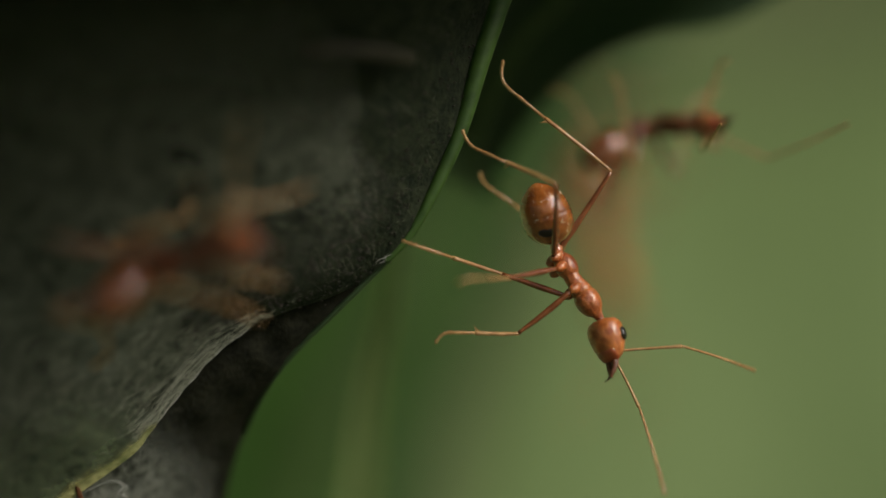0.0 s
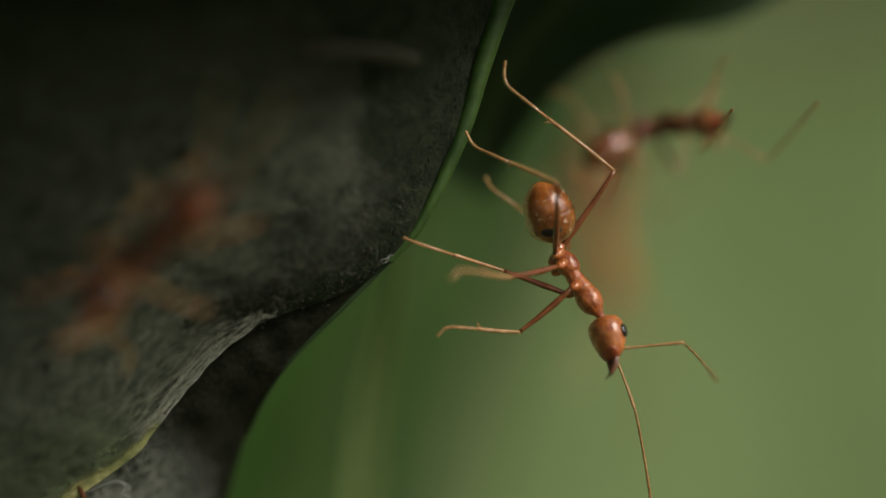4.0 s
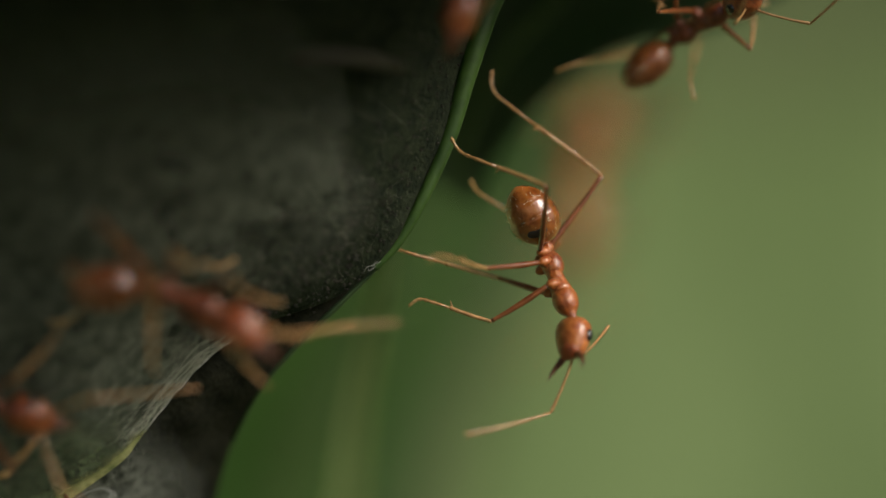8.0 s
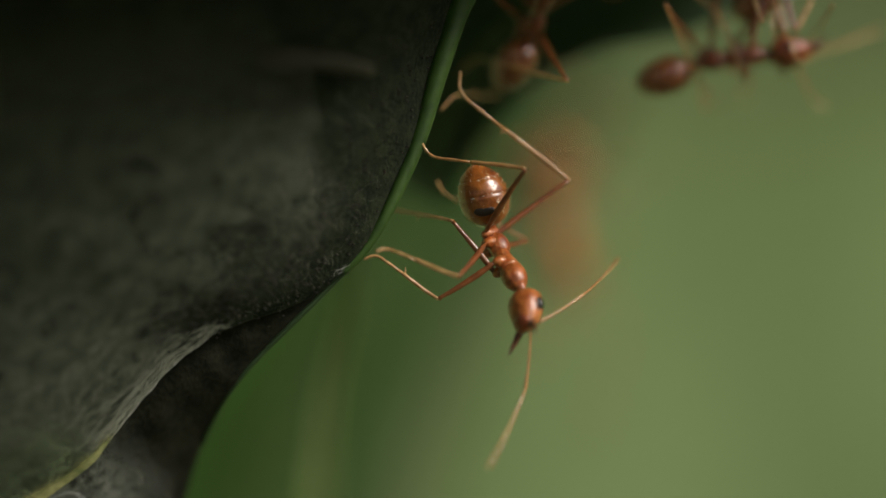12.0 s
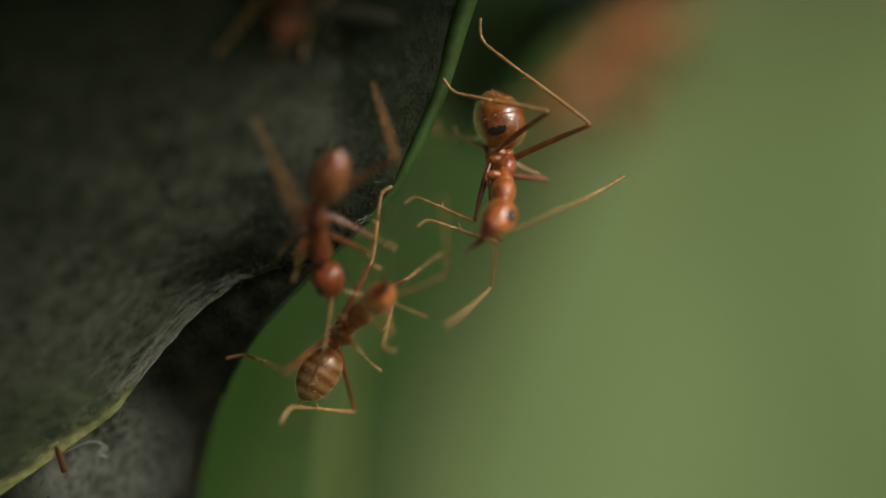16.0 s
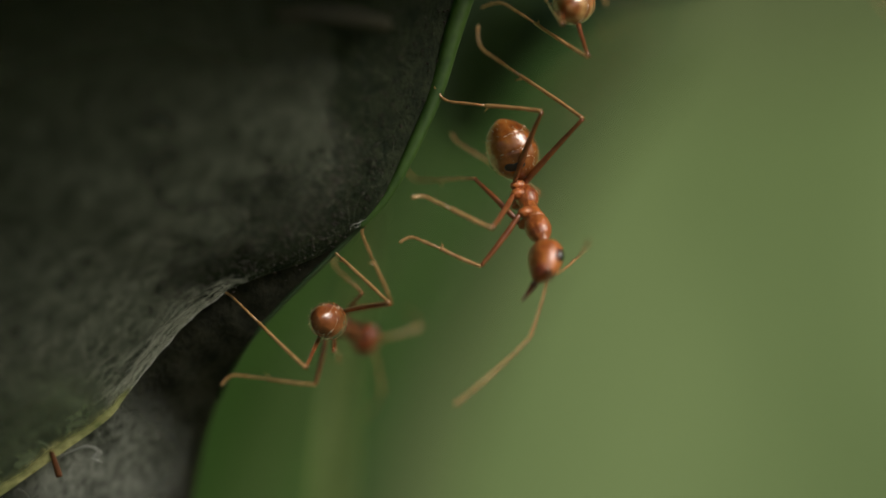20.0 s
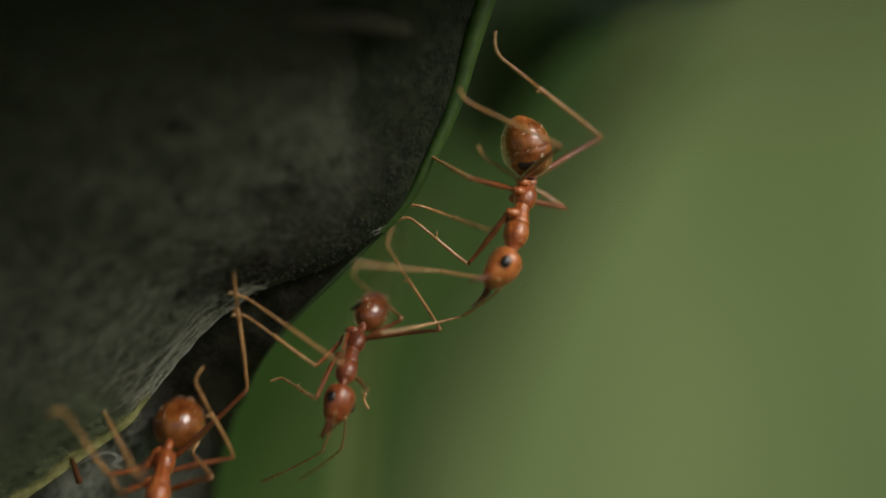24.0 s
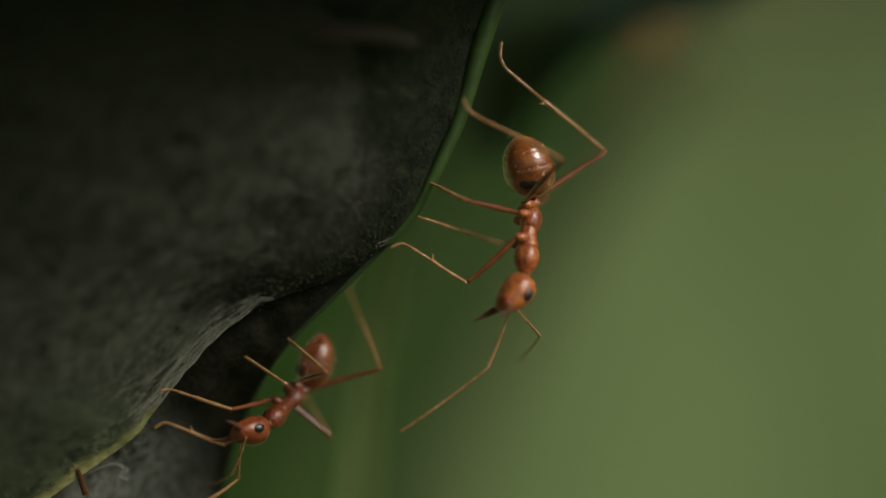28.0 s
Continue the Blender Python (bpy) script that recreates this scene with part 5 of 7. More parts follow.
    set_ant(guard, 25, (3.62, 0, -0.15), (-0.16, -0.43, -0.89), (0.8, 0.35, 0.5), (-0.55, -0.45, -0.70), (-0.2, -0.14, 0.97), crown=(0.62, 0.28, -0.68), feelers=(((2.65, 3, -4.15), (1.52, 5, -4.88)), ((0.95, 0, -5.78), (-2.98, 0, -8.07))),
            legs=((0, (-2.17, -0.2, -0.9), (1.37, -0.3, -2.44)), (1, (-1.54, -0.8, 2.65), (1.04, -2.8, 1.31)), (2, (0.95, -0.3, 5.71), (5.15, -0.9, 3.07)), (3, (-1.43, 0.6, 0.68), (2.47, 1, -0.53)), (4, (3.37, 8, 2.78), (4.78, 4, 1.59)), (5, (2.57, 0.8, 8.44), (7.24, 0.9, 3.58)),))
    set_ant(guard, 28, (3.77, 0, -0.23), (-0.12, -0.39, -0.91), (0.8, 0.35, 0.5), (-0.5, -0.45, -0.74), (-0.22, -0.14, 0.96), crown=(0.62, 0.28, -0.68), feelers=(((4.38, 3, -4.61), (3.86, 5, -6.14)), ((1.88, 0, -6.22), (-1.93, 0, -9.18))),
            legs=((0, (-2.54, -0.2, -0.55), (1, -0.3, -2.29)), (1, (-1.69, -0.8, 2.63), (0.97, -2.8, 1.36)), (2, (0.95, -0.3, 5.71), (5.2, -0.9, 3.1)), (3, (-1.38, 0.6, 0.73), (2.65, 1, -0.53)), (4, (3.37, 8, 2.78), (4.78, 4, 1.59)), (5, (2.57, 0.8, 8.44), (7.26, 0.9, 3.61)),))
    send_ant(guard)
    set_ant(upper, 0, (10.52, 9, 5.8), (0.86, -0.5, 0.14), (0.15, -0.3, -1), (0.52, -0.83, -0.19), (-0.76, -0.36, -0.55))
    set_ant(upper, 4.6, (10.47, 9, 5.84), (0.84, -0.52, 0.16), (0.15, -0.3, -1), (0.48, -0.86, -0.17), (-0.76, -0.36, -0.53))
    set_ant(upper, 5, (8.37, 8, 5.91), (0.48, -0.81, 0.34), (0.15, -0.3, -1), (0.24, -0.97, -0.1), (-0.56, 0.04, -0.83))
    set_ant(upper, 5.5, (9.18, 7, 7.06), (0.51, -0.74, 0.44), (0.15, -0.3, -1), (0.33, -0.92, 0.22), (-0.69, 0.2, -0.7))
    set_ant(upper, 6, (10.97, 6, 8.64), (0.83, -0.21, 0.51), (0.15, -0.3, -1), (0.91, -0.05, 0.41), (-0.59, 0.48, -0.65))
    set_ant(upper, 6.5, (11.2, 3.5, 9.31), (0.64, -0.58, 0.5), (0.15, -0.3, -1), (0.57, -0.75, 0.34), (-0.68, 0.2, -0.7))
    set_ant(upper, 7, (11.51, 3, 9.79), (0.79, -0.32, 0.53), (0.15, -0.3, -1), (0.76, -0.55, 0.34), (-0.73, 0.05, -0.68), legs=((0, (14.47, 2, 10.82), (13.56, 1, 8.61)), (1, (13.56, 5, 12.37), (12.51, 4, 11.07)), (2, (11.62, 6, 6.86), (11.78, 6, 9.57)), (3, (9.14, 1, 10.98), (9.31, 0, 10.19)), (4, (8.54, 2, 12.12), (10.22, 1, 11.24)), (5, (5.33, 6, 8.11), (9.18, 6, 8.99)),))
    set_ant(upper, 8, (12.26, 3, 10.53), (0.71, -0.57, 0.41), (0.15, -0.3, -1), (0.41, -0.91, 0.04), (-0.73, 0.05, -0.68), legs=((0, (15.17, 2, 11.47), (14.26, 1, 9.26)), (1, (14.26, 5, 13.02), (13.21, 4, 11.72)), (2, (12.32, 6, 7.51), (12.48, 6, 10.22)), (3, (9.84, 1, 11.63), (10.01, 0, 10.84)), (4, (9.24, 2, 12.77), (10.92, 1, 11.89)), (5, (6.03, 6, 8.76), (9.88, 6, 9.64)),))
    set_ant(upper, 9, (12.49, 3, 10.74), (0.7, -0.56, 0.45), (0.15, -0.3, -1), (0.41, -0.9, 0.1), (-0.73, 0.05, -0.68), legs=((0, (15.39, 2, 11.69), (14.48, 1, 9.48)), (1, (14.48, 5, 13.24), (13.43, 4, 11.94)), (2, (12.54, 6, 7.73), (12.7, 6, 10.44)), (3, (10.06, 1, 11.85), (10.23, 0, 11.06)), (4, (9.46, 2, 12.99), (11.14, 1, 12.11)), (5, (6.25, 6, 8.98), (10.1, 6, 9.86)),))
    set_ant(upper, 9.5, (12.67, 3, 10.79), (0.64, -0.6, 0.48), (0.15, -0.3, -1), (0.27, -0.95, 0.16), (-0.73, 0.05, -0.68))
    set_ant(upper, 10, (12.98, 3, 12.18), (0.4, -0.68, 0.61), (0.15, -0.3, -1), (0.3, -0.76, 0.58), (-0.58, 0.49, -0.65))
    set_ant(upper, 10.5, (13.36, 3, 13.13), (0.3, -0.72, 0.63), (0.15, -0.3, -1), (0.23, -0.7, 0.67), (-0.42, 0.74, -0.52))
    set_ant(upper, 11, (13.96, 3, 12.46), (0.46, -0.8, 0.39), (0.15, -0.3, -1), (0.55, -0.78, 0.3), (-0.25, 0.8, -0.54))
    set_ant(upper, 11.5, (15.89, 3, 12.67), (0.4, -0.82, 0.4), (0.15, -0.3, -1), (0.46, -0.85, 0.26), (-0.26, 0.73, -0.64))
    set_ant(upper, 12, (17.64, 3, 12.88), (0.42, -0.87, 0.26), (0.15, -0.3, -1), (0.5, -0.83, 0.25), (-0.27, 0.92, -0.29))
    set_ant(upper, 13, (22.42, 3, 15.65), (0.57, -0.7, 0.43), (0.15, -0.3, -1), (0.63, -0.62, 0.48), (-0.44, 0.83, -0.34))
    stride_along(upper)
    send_ant(upper)
    set_ant(near_leaf, 0, (-10.1, -11.05, -0.31), (0.84, -0.46, 0.29), (0.1, -1, 0.25), (0.55, -0.83, -0.05), (-0.64, -0.49, -0.6), feelers=(((-7.9, -13, 2.4), (-8.0, -13, 4.9)), ((-9.0, -14, 1.2), (-9.7, -15, 3.0))))
    set_ant(near_leaf, 2.5, (-10.14, -11.05, -0.25), (0.84, -0.46, 0.29), (0.1, -1, 0.25), (0.62, -0.79, -0.05), (-0.67, -0.36, -0.65), feelers=(((-7.9, -13, 2.4), (-8.0, -13, 4.9)), ((-9.0, -14, 1.2), (-9.7, -15, 3.0))))
    set_ant(near_leaf, 4.5, (-11.92, -11.05, 0.04), (0.59, -0.54, 0.6), (0.1, -1, 0.25), (0.62, -0.52, 0.58), (-0.52, 0.56, -0.64), feelers=(((-9.2, -14, 4.6), (-8.6, -15, 7)), ((-8.2, -14, 3.8), (-6.8, -15, 5.2))))
    set_ant(near_leaf, 5, (-11.79, -11.05, -0.25), (0.97, -0.15, 0.19), (0.1, -1, 0.25), (0.98, -0.17, -0.07), (-0.77, 0.08, -0.63), feelers=(((-8.2, -12.5, 2.2), (-8.6, -12.5, 5)), ((-7.2, -13, 1.8), (-6.2, -14, 3.6))))
    set_ant(near_leaf, 5.5, (-11.8, -7.8, -1.17), (0.99, 0, -0.14), (0.1, -1, 0.25), (0.96, 0, -0.28), (-0.99, 0, -0.12), feelers=(((-7.3, -8, -4.2), (-6.6, -8, -6.4)), ((-7.6, -7, -4.0), (-7.2, -6, -6.0))))
    set_ant(near_leaf, 6, (-10.39, -7.8, -1.59), (0.97, -0.18, -0.17), (0.1, -1, 0.25), (0.82, -0.39, -0.41), (-0.93, -0.23, -0.29), feelers=(((-6.7, -8, -5.2), (-4.8, -8, -8.4)), ((-6.3, -7, -4.7), (-5.4, -6, -7.8))))
    set_ant(near_leaf, 8, (-10.12, -7.8, -1.75), (0.91, -0.25, -0.32), (0.1, -1, 0.25), (0.72, -0.47, -0.52), (-0.97, -0.22, -0.13), feelers=(((-5.96, -8, -3.17), (-0.44, -8, -2.44)), ((-5.67, -7, -3.39), (-2.91, -6, -2.61))))
    set_ant(near_leaf, 8.6, (-10.68, -7.8, -1.57), (0.6, -0.1, -0.79), (0.1, -1, 0.25), (0.47, 0.19, -0.86), (-0.66, 0.6, 0.45))
    set_ant(near_leaf, 9, (-8.76, -7.8, -2.21), (0.86, -0.35, -0.37), (0.1, -1, 0.25), (0.85, -0.47, -0.23), (-0.79, 0.1, 0.6))
    set_ant(near_leaf, 9.2, (-9.26, -7.8, -1.69), (0.9, -0.3, -0.31), (0.1, -1, 0.25), (0.97, -0.2, -0.14), (-0.68, 0.43, 0.6))
    set_ant(near_leaf, 9.5, (-10.6, -7.8, -1.98), (0.27, -0.48, -0.83), (0.1, -1, 0.25), (0.11, -0.89, -0.45), (-0.31, -0.51, 0.8))
    set_ant(near_leaf, 9.8, (-14.05, -7.8, -1.77), (-0.39, -0.57, -0.73), (0.1, -1, 0.25), (-0.55, -0.38, -0.74), (0.02, 0.82, 0.57))
    set_ant(near_leaf, 10.1, (-15.93, -7.8, -2.25), (-0.53, -0.75, -0.4), (0.1, -1, 0.25), (-0.57, -0.67, -0.48), (0.42, 0.88, 0.22))
    set_ant(near_leaf, 10.6, (-18.51, -7.8, -4.73), (-0.51, -0.74, -0.43), (0.1, -1, 0.25), (-0.55, -0.6, -0.58), (0.37, 0.92, 0.11))
    set_ant(near_leaf, 11.5, (-23.81, -7.8, -7.8), (-0.45, -0.87, -0.22), (0.1, -1, 0.25), (-0.41, -0.88, -0.23), (0.53, 0.83, 0.19))
    stride_along(near_leaf)
    send_ant(near_leaf)
    set_ant(crosser, 0, (-20.47, -3, -21.32), (0.91, -0.11, 0.4), (0.45, -0.55, -0.6), (0.91, -0.25, 0.34), (-0.86, -0.14, -0.49))
    set_ant(crosser, 7.9, (-20.01, -3, -20.95), (0.91, -0.11, 0.4), (0.45, -0.55, -0.6), (0.91, -0.25, 0.34), (-0.86, -0.14, -0.49))
    set_ant(crosser, 8.9, (-10.93, -3, -10.52), (0.87, 0, 0.49), (0.45, -0.55, -0.6), (0.89, 0, 0.47), (-0.84, 0, -0.54), feelers=(((-6.54, -3, -10.31), (-4.6, -3, -11.77)), ((-7.19, -4, -7.81), (-6.92, -6, -6.36))))
    set_ant(crosser, 9.2, (-9.14, -3, -8.92), (0.84, -0.38, 0.39), (0.45, -0.55, -0.6), (0.76, -0.6, 0.24), (-0.8, -0.09, -0.59), feelers=(((-6.54, -3, -10.31), (-4.6, -3, -11.77)), ((-7.19, -4, -7.81), (-6.92, -6, -6.36))))
    set_ant(crosser, 9.5, (-6.49, -2, -6.44), (0.89, 0, 0.45), (0.45, -0.55, -0.6), (0.98, 0, 0.21), (-0.66, 0, -0.75))
    set_ant(crosser, 9.8, (-3.3, -2, -5.06), (0.81, -0.22, 0.54), (0.45, -0.55, -0.6), (0.85, -0.01, 0.52), (-0.65, 0.56, -0.51))
    set_ant(crosser, 10, (-1.76, -1, -3.89), (0.82, -0.32, 0.48), (0.45, -0.55, -0.6), (0.73, -0.65, 0.2), (-0.61, -0.33, -0.72), legs=((0, (-1.43, 2, 0.71), (0.15, 1, -1.69)), (1, (-3.97, 2, -2.47), (-2.42, 1, -4.09)), (2, (-6.58, 3, -9.69), (-3.72, 2, -7.43)), (3, (-3.77, 0, -1.42), (-1.57, -2, -3.72)), (4, (-5.15, 0, -2.8), (-0.78, -2, -6.04)), (5, (-7.24, -2, -7.95), (-2.74, -3, -8.21)),))
    set_ant(crosser, 10.3, (-0.79, 2, -2.52), (0.8, 0.12, 0.59), (0.45, -0.55, -0.6), (0.8, -0.21, 0.56), (-0.56, -0.69, -0.46))
    set_ant(crosser, 10.5, (1.52, 3, -0.64), (0.78, 0.01, 0.62), (0.45, -0.55, -0.6), (0.86, -0.02, 0.51), (-0.64, -0.06, -0.76))
    set_ant(crosser, 10.75, (3.18, 3.5, 1.22), (0.72, 0, 0.7), (0.45, -0.55, -0.6), (0.69, -0, 0.72), (-0.76, -0.01, -0.65))
    set_ant(crosser, 11, (5.49, 3.5, 5.15), (0.79, 0.18, 0.58), (0.45, -0.55, -0.6), (0.84, 0.4, 0.36), (-0.61, 0.11, -0.78))
    set_ant(crosser, 11.3, (9.23, 4, 8.39), (0.93, -0.12, 0.35), (0.45, -0.55, -0.6), (0.98, -0.16, 0.08), (-0.7, 0.04, -0.71))
    set_ant(crosser, 11.5, (11.6, 5, 8.93), (0.9, -0.36, 0.24), (0.45, -0.55, -0.6), (0.77, -0.64, 0.02), (-0.88, -0.09, -0.47))
    set_ant(crosser, 12, (15.5, 6, 9.45), (0.97, -0.17, 0.15), (0.45, -0.55, -0.6), (0.98, -0.21, 0.01), (-0.93, 0.09, -0.37), feelers=(((19.96, 9, 9.98), (23.48, 9, 10.95)), ((19.41, 6, 10.37), (19.83, 4, 11.48))), legs=((5, (14.08, 5, 6.97), (12.37, 5, 11.84)), (4, (14.48, 5, 13.69), (14.74, 5, 12.64)), (3, (18.65, 4, 9.13), (17.27, 4, 12)), (2, (15.49, 14, 7.29), (14.6, 12, 8.7)), (1, (17.49, 14, 8.06), (17.41, 12, 8.99)), (0, (21.22, 14, 7.87), (20.09, 12, 9.55))))
    set_ant(crosser, 12.5, (18.74, 8, 9.61), (0.87, -0.44, 0.21), (0.45, -0.55, -0.6), (0.69, -0.73, -0.02), (-0.86, -0.16, -0.49))
    set_ant(crosser, 13.5, (28.48, 12, 11.74), (0.83, -0.51, 0.24), (0.45, -0.55, -0.6), (0.61, -0.78, 0.14), (-0.93, -0.13, -0.34))
    stride_along(crosser)
    send_ant(crosser)
    set_ant(climber, 0, (-30.9, -5.2, -7.56), (0.91, -0.31, 0.28), (0.6, -0.7, -0.4), (0.87, -0.43, 0.24), (-0.94, 0.07, -0.34))
    set_ant(climber, 6.5, (-30.39, -5.2, -7.47), (0.91, -0.31, 0.28), (0.6, -0.7, -0.4), (0.87, -0.43, 0.24), (-0.94, 0.09, -0.34))
    set_ant(climber, 8, (-19.53, -5.2, -6.31), (0.98, -0.2, 0.02), (0.6, -0.7, -0.4), (0.94, -0.09, -0.34), (-0.7, 0.33, -0.63))
    set_ant(climber, 8.5, (-14.79, -5.2, -5.71), (0.88, -0.44, 0.17), (0.6, -0.7, -0.4), (0.8, -0.6, -0.02), (-0.88, 0.08, -0.47))
    set_ant(climber, 8.8, (-8.44, -3.9, -3.65), (0.91, -0.32, 0.27), (0.6, -0.7, -0.4), (0.91, -0.34, 0.22), (-0.89, 0.27, -0.36))
    set_ant(climber, 9, (-4.26, -2.6, -1.72), (0.91, 0, 0.42), (0.6, -0.7, -0.4), (0.93, 0, 0.36), (-0.83, 0, -0.55))
    set_ant(climber, 9.2, (-2.23, -3, -0.44), (0.78, -0.52, 0.35), (0.6, -0.7, -0.4), (0.74, -0.61, 0.3), (-0.84, 0.34, -0.43))
    set_ant(climber, 9.5, (-0.49, -2, 3.09), (0.61, -0.44, 0.66), (0.6, -0.7, -0.4), (0.36, -0.84, 0.4), (-0.65, -0.34, -0.68))
    set_ant(climber, 9.8, (1.12, -1, 6.27), (0.46, -0.57, 0.68), (0.6, -0.7, -0.4), (0.45, -0.61, 0.66), (-0.46, 0.5, -0.73))
    set_ant(climber, 10, (2.48, 0, 7.58), (0.43, -0.28, 0.86), (0.6, -0.7, -0.4), (0.37, -0.57, 0.73), (-0.44, -0.18, -0.88))
    set_ant(climber, 10.5, (4.93, -1, 11.14), (0.5, -0.71, 0.5), (0.6, -0.7, -0.4), (0.52, -0.76, 0.38), (-0.43, 0.57, -0.7))
    set_ant(climber, 11, (6.61, -1, 11.11), (0.86, -0.46, 0.22), (0.6, -0.7, -0.4), (0.91, -0.36, -0.2), (-0.39, 0.42, -0.82))
    set_ant(climber, 11.5, (7.5, 1, 10.36), (0.81, -0.56, 0.16), (0.6, -0.7, -0.4), (0.56, -0.8, -0.21), (-0.73, -0.17, -0.66), legs=((2, (3.4, 3, 6.55), (7.21, 1, 6.5)), (1, (9.34, 6, 8.55), (8.6, 5, 9.39)), (5, (2.52, 4, 10.33), (4.08, 4, 10.07)), (4, (5.39, 4, 13.07), (5.79, 2, 11.42)), (3, (7.73, 4, 13.86), (8.35, 2, 12.32)), (0, (12.43, 4, 10.87), (9.89, 2, 9.51))))
    set_ant(climber, 12, (6.36, 4, 11.56), (0.22, -0.72, 0.66), (0.6, -0.7, -0.4), (0.06, -0.82, 0.56), (-0.48, 0.44, -0.76), legs=((2, (2.65, 4, 8.69), (7.63, 4, 8.33)), (0, (10.58, 3, 13.42), (8.94, 2, 13.03)), (1, (10.42, 4, 12.38), (8.43, 2, 12.26)), (3, (2.34, 4, 13.79), (3.87, 3, 13.41)), (4, (1.57, 5, 12.61), (3.64, 4, 12.75)), (5, (2.16, 8, 7.43), (4.59, 8, 7.84))))
    set_ant(climber, 12.5, (6.86, 4, 12.9), (0.21, -0.7, 0.68), (0.6, -0.7, -0.4), (0.2, -0.73, 0.65), (-0.24, 0.64, -0.73))
    set_ant(climber, 13.5, (8.18, 0, 22.49), (0.16, -0.7, 0.69), (0.6, -0.7, -0.4), (0.01, -0.76, 0.65), (-0.41, 0.54, -0.74))
    stride_along(climber)
    send_ant(climber)
    set_ant(riser, 0, (-11.24, -1, -22.25), (0.3, -0.31, 0.9), (0.75, -0.25, -0.5), (0.33, -0.31, 0.89), (-0.26, 0.31, -0.91))
    set_ant(riser, 14.2, (-10.1, -1, -23.07), (0.3, -0.31, 0.9), (0.75, -0.25, -0.5), (0.32, -0.31, 0.89), (-0.26, 0.31, -0.92))
    set_ant(riser, 15, (-7.92, -1, -14.33), (0.1, -0.53, 0.84), (0.75, -0.25, -0.5), (0.08, -0.79, 0.61), (-0.1, -0.11, -0.99))
    set_ant(riser, 15.5, (-5.02, -1, -6.24), (0.32, -0.43, 0.85), (0.75, -0.25, -0.5), (0.27, -0.32, 0.91), (-0.4, 0.6, -0.69))
    set_ant(riser, 16, (-3.12, -1, -5.05), (0.51, -0.63, 0.59), (0.75, -0.25, -0.5), (0.4, -0.88, 0.27), (-0.48, -0.06, -0.88), legs=((0, (0.91, 1, -1.95), (-0.6, 0, -3.03)), (1, (-1.3, 0, -6.23), (-1.34, 0, -4.13)), (2, (-6.23, 2, -9.42), (-3.03, 1, -9.08)), (3, (-1.23, -2, 1.44), (-1.96, -2, -1.79)), (4, (-1.75, -3, -7.01), (-2.91, -3, -5.85)), (5, (-8.7, 0, -6.59), (-5.82, -2, -7.01)),))
    set_ant(riser, 16.5, (-1.25, 0, -2.2), (0.67, -0.32, 0.67), (0.75, -0.25, -0.5), (0.66, -0.65, 0.38), (-0.39, -0.35, -0.85))
    set_ant(riser, 17, (-0.23, 0.5, -0.88), (0.6, -0.34, 0.72), (0.75, -0.25, -0.5), (0.52, -0.7, 0.48), (-0.51, -0.26, -0.82), legs=((0, (1.29, 1, 2.98), (1.8, 0, -0.38)), (1, (-0.36, 2, -3.44), (1.25, -2, -4.05)), (2, (-4.44, 2, -6.17), (0.02, 2, -5.36)), (3, (-0.83, -2, 1.47), (0.27, -3, 0.36)), (4, (-1.07, -3, -1.7), (0.34, -3, -1.75)), (5, (-4.47, 0, -2.5), (-1.94, -2, -2.89)),))
    set_ant(riser, 17.5, (2.07, 5, 0.79), (0.64, 0.31, 0.7), (0.75, -0.25, -0.5), (0.52, 0.53, 0.67), (-0.75, 0.14, -0.65))
    set_ant(riser, 17.75, (3.96, 6, 3.52), (0.78, 0.05, 0.62), (0.75, -0.25, -0.5), (0.82, 0.11, 0.56), (-0.7, 0.06, -0.72))
    set_ant(riser, 18, (5.7, 6, 6.12), (0.84, 0, 0.54), (0.75, -0.25, -0.5), (0.91, 0, 0.41), (-0.68, 0, -0.74))
    set_ant(riser, 18.5, (6.25, 5, 7.9), (0.66, 0.41, 0.63), (0.75, -0.25, -0.5), (0.69, 0.54, 0.48), (-0.55, -0.13, -0.82))
    set_ant(riser, 19, (6.64, 3, 10.22), (0.18, 0.44, 0.88), (0.75, -0.25, -0.5), (0.16, 0.21, 0.96), (-0.18, -0.79, -0.59))
    set_ant(riser, 20, (7.29, 2, 11.19), (0.14, 0.51, 0.85), (0.75, -0.25, -0.5), (0.09, 0.15, 0.99), (-0.17, -0.94, -0.3), legs=((2, (4.52, 0, 9.76), (6.36, -1, 8.36)), (5, (2.77, 0, 9.09), (7.4, -2, 6.78))))
    set_ant(riser, 21.5, (6.78, 2, 11.4), (0.16, 0.52, 0.84), (0.75, -0.25, -0.5), (0.1, 0.21, 0.97), (-0.22, -0.91, -0.36), legs=((2, (4.02, 0, 9.96), (5.86, -1, 8.56)), (5, (2.27, 0, 9.29), (6.9, -2, 6.98))))
    set_ant(riser, 23.5, (7.06, 2, 22.34), (0.14, 0.37, 0.92), (0.75, -0.25, -0.5), (0.07, 0.23, 0.97), (-0.28, -0.6, -0.75))
    stride_along(riser)
    send_ant(riser)
    set_ant(fold_ant, 0, (-3.41, -5.2, 21.82), (-0.34, -0.31, -0.89), (0.55, -0.8, -0.25), (-0.37, -0.3, -0.88), (0.28, 0.32, 0.9))
    set_ant(fold_ant, 12.8, (-2.09, -5.2, 21.59), (-0.34, -0.31, -0.89), (0.55, -0.8, -0.25), (-0.37, -0.3, -0.88), (0.29, 0.32, 0.9))
    set_ant(fold_ant, 14.5, (-3.7, -7.48, 7.71), (-0.82, -0.39, -0.41), (0.55, -0.8, -0.25), (-0.61, -0.55, -0.57), (1, 0.01, 0.02))
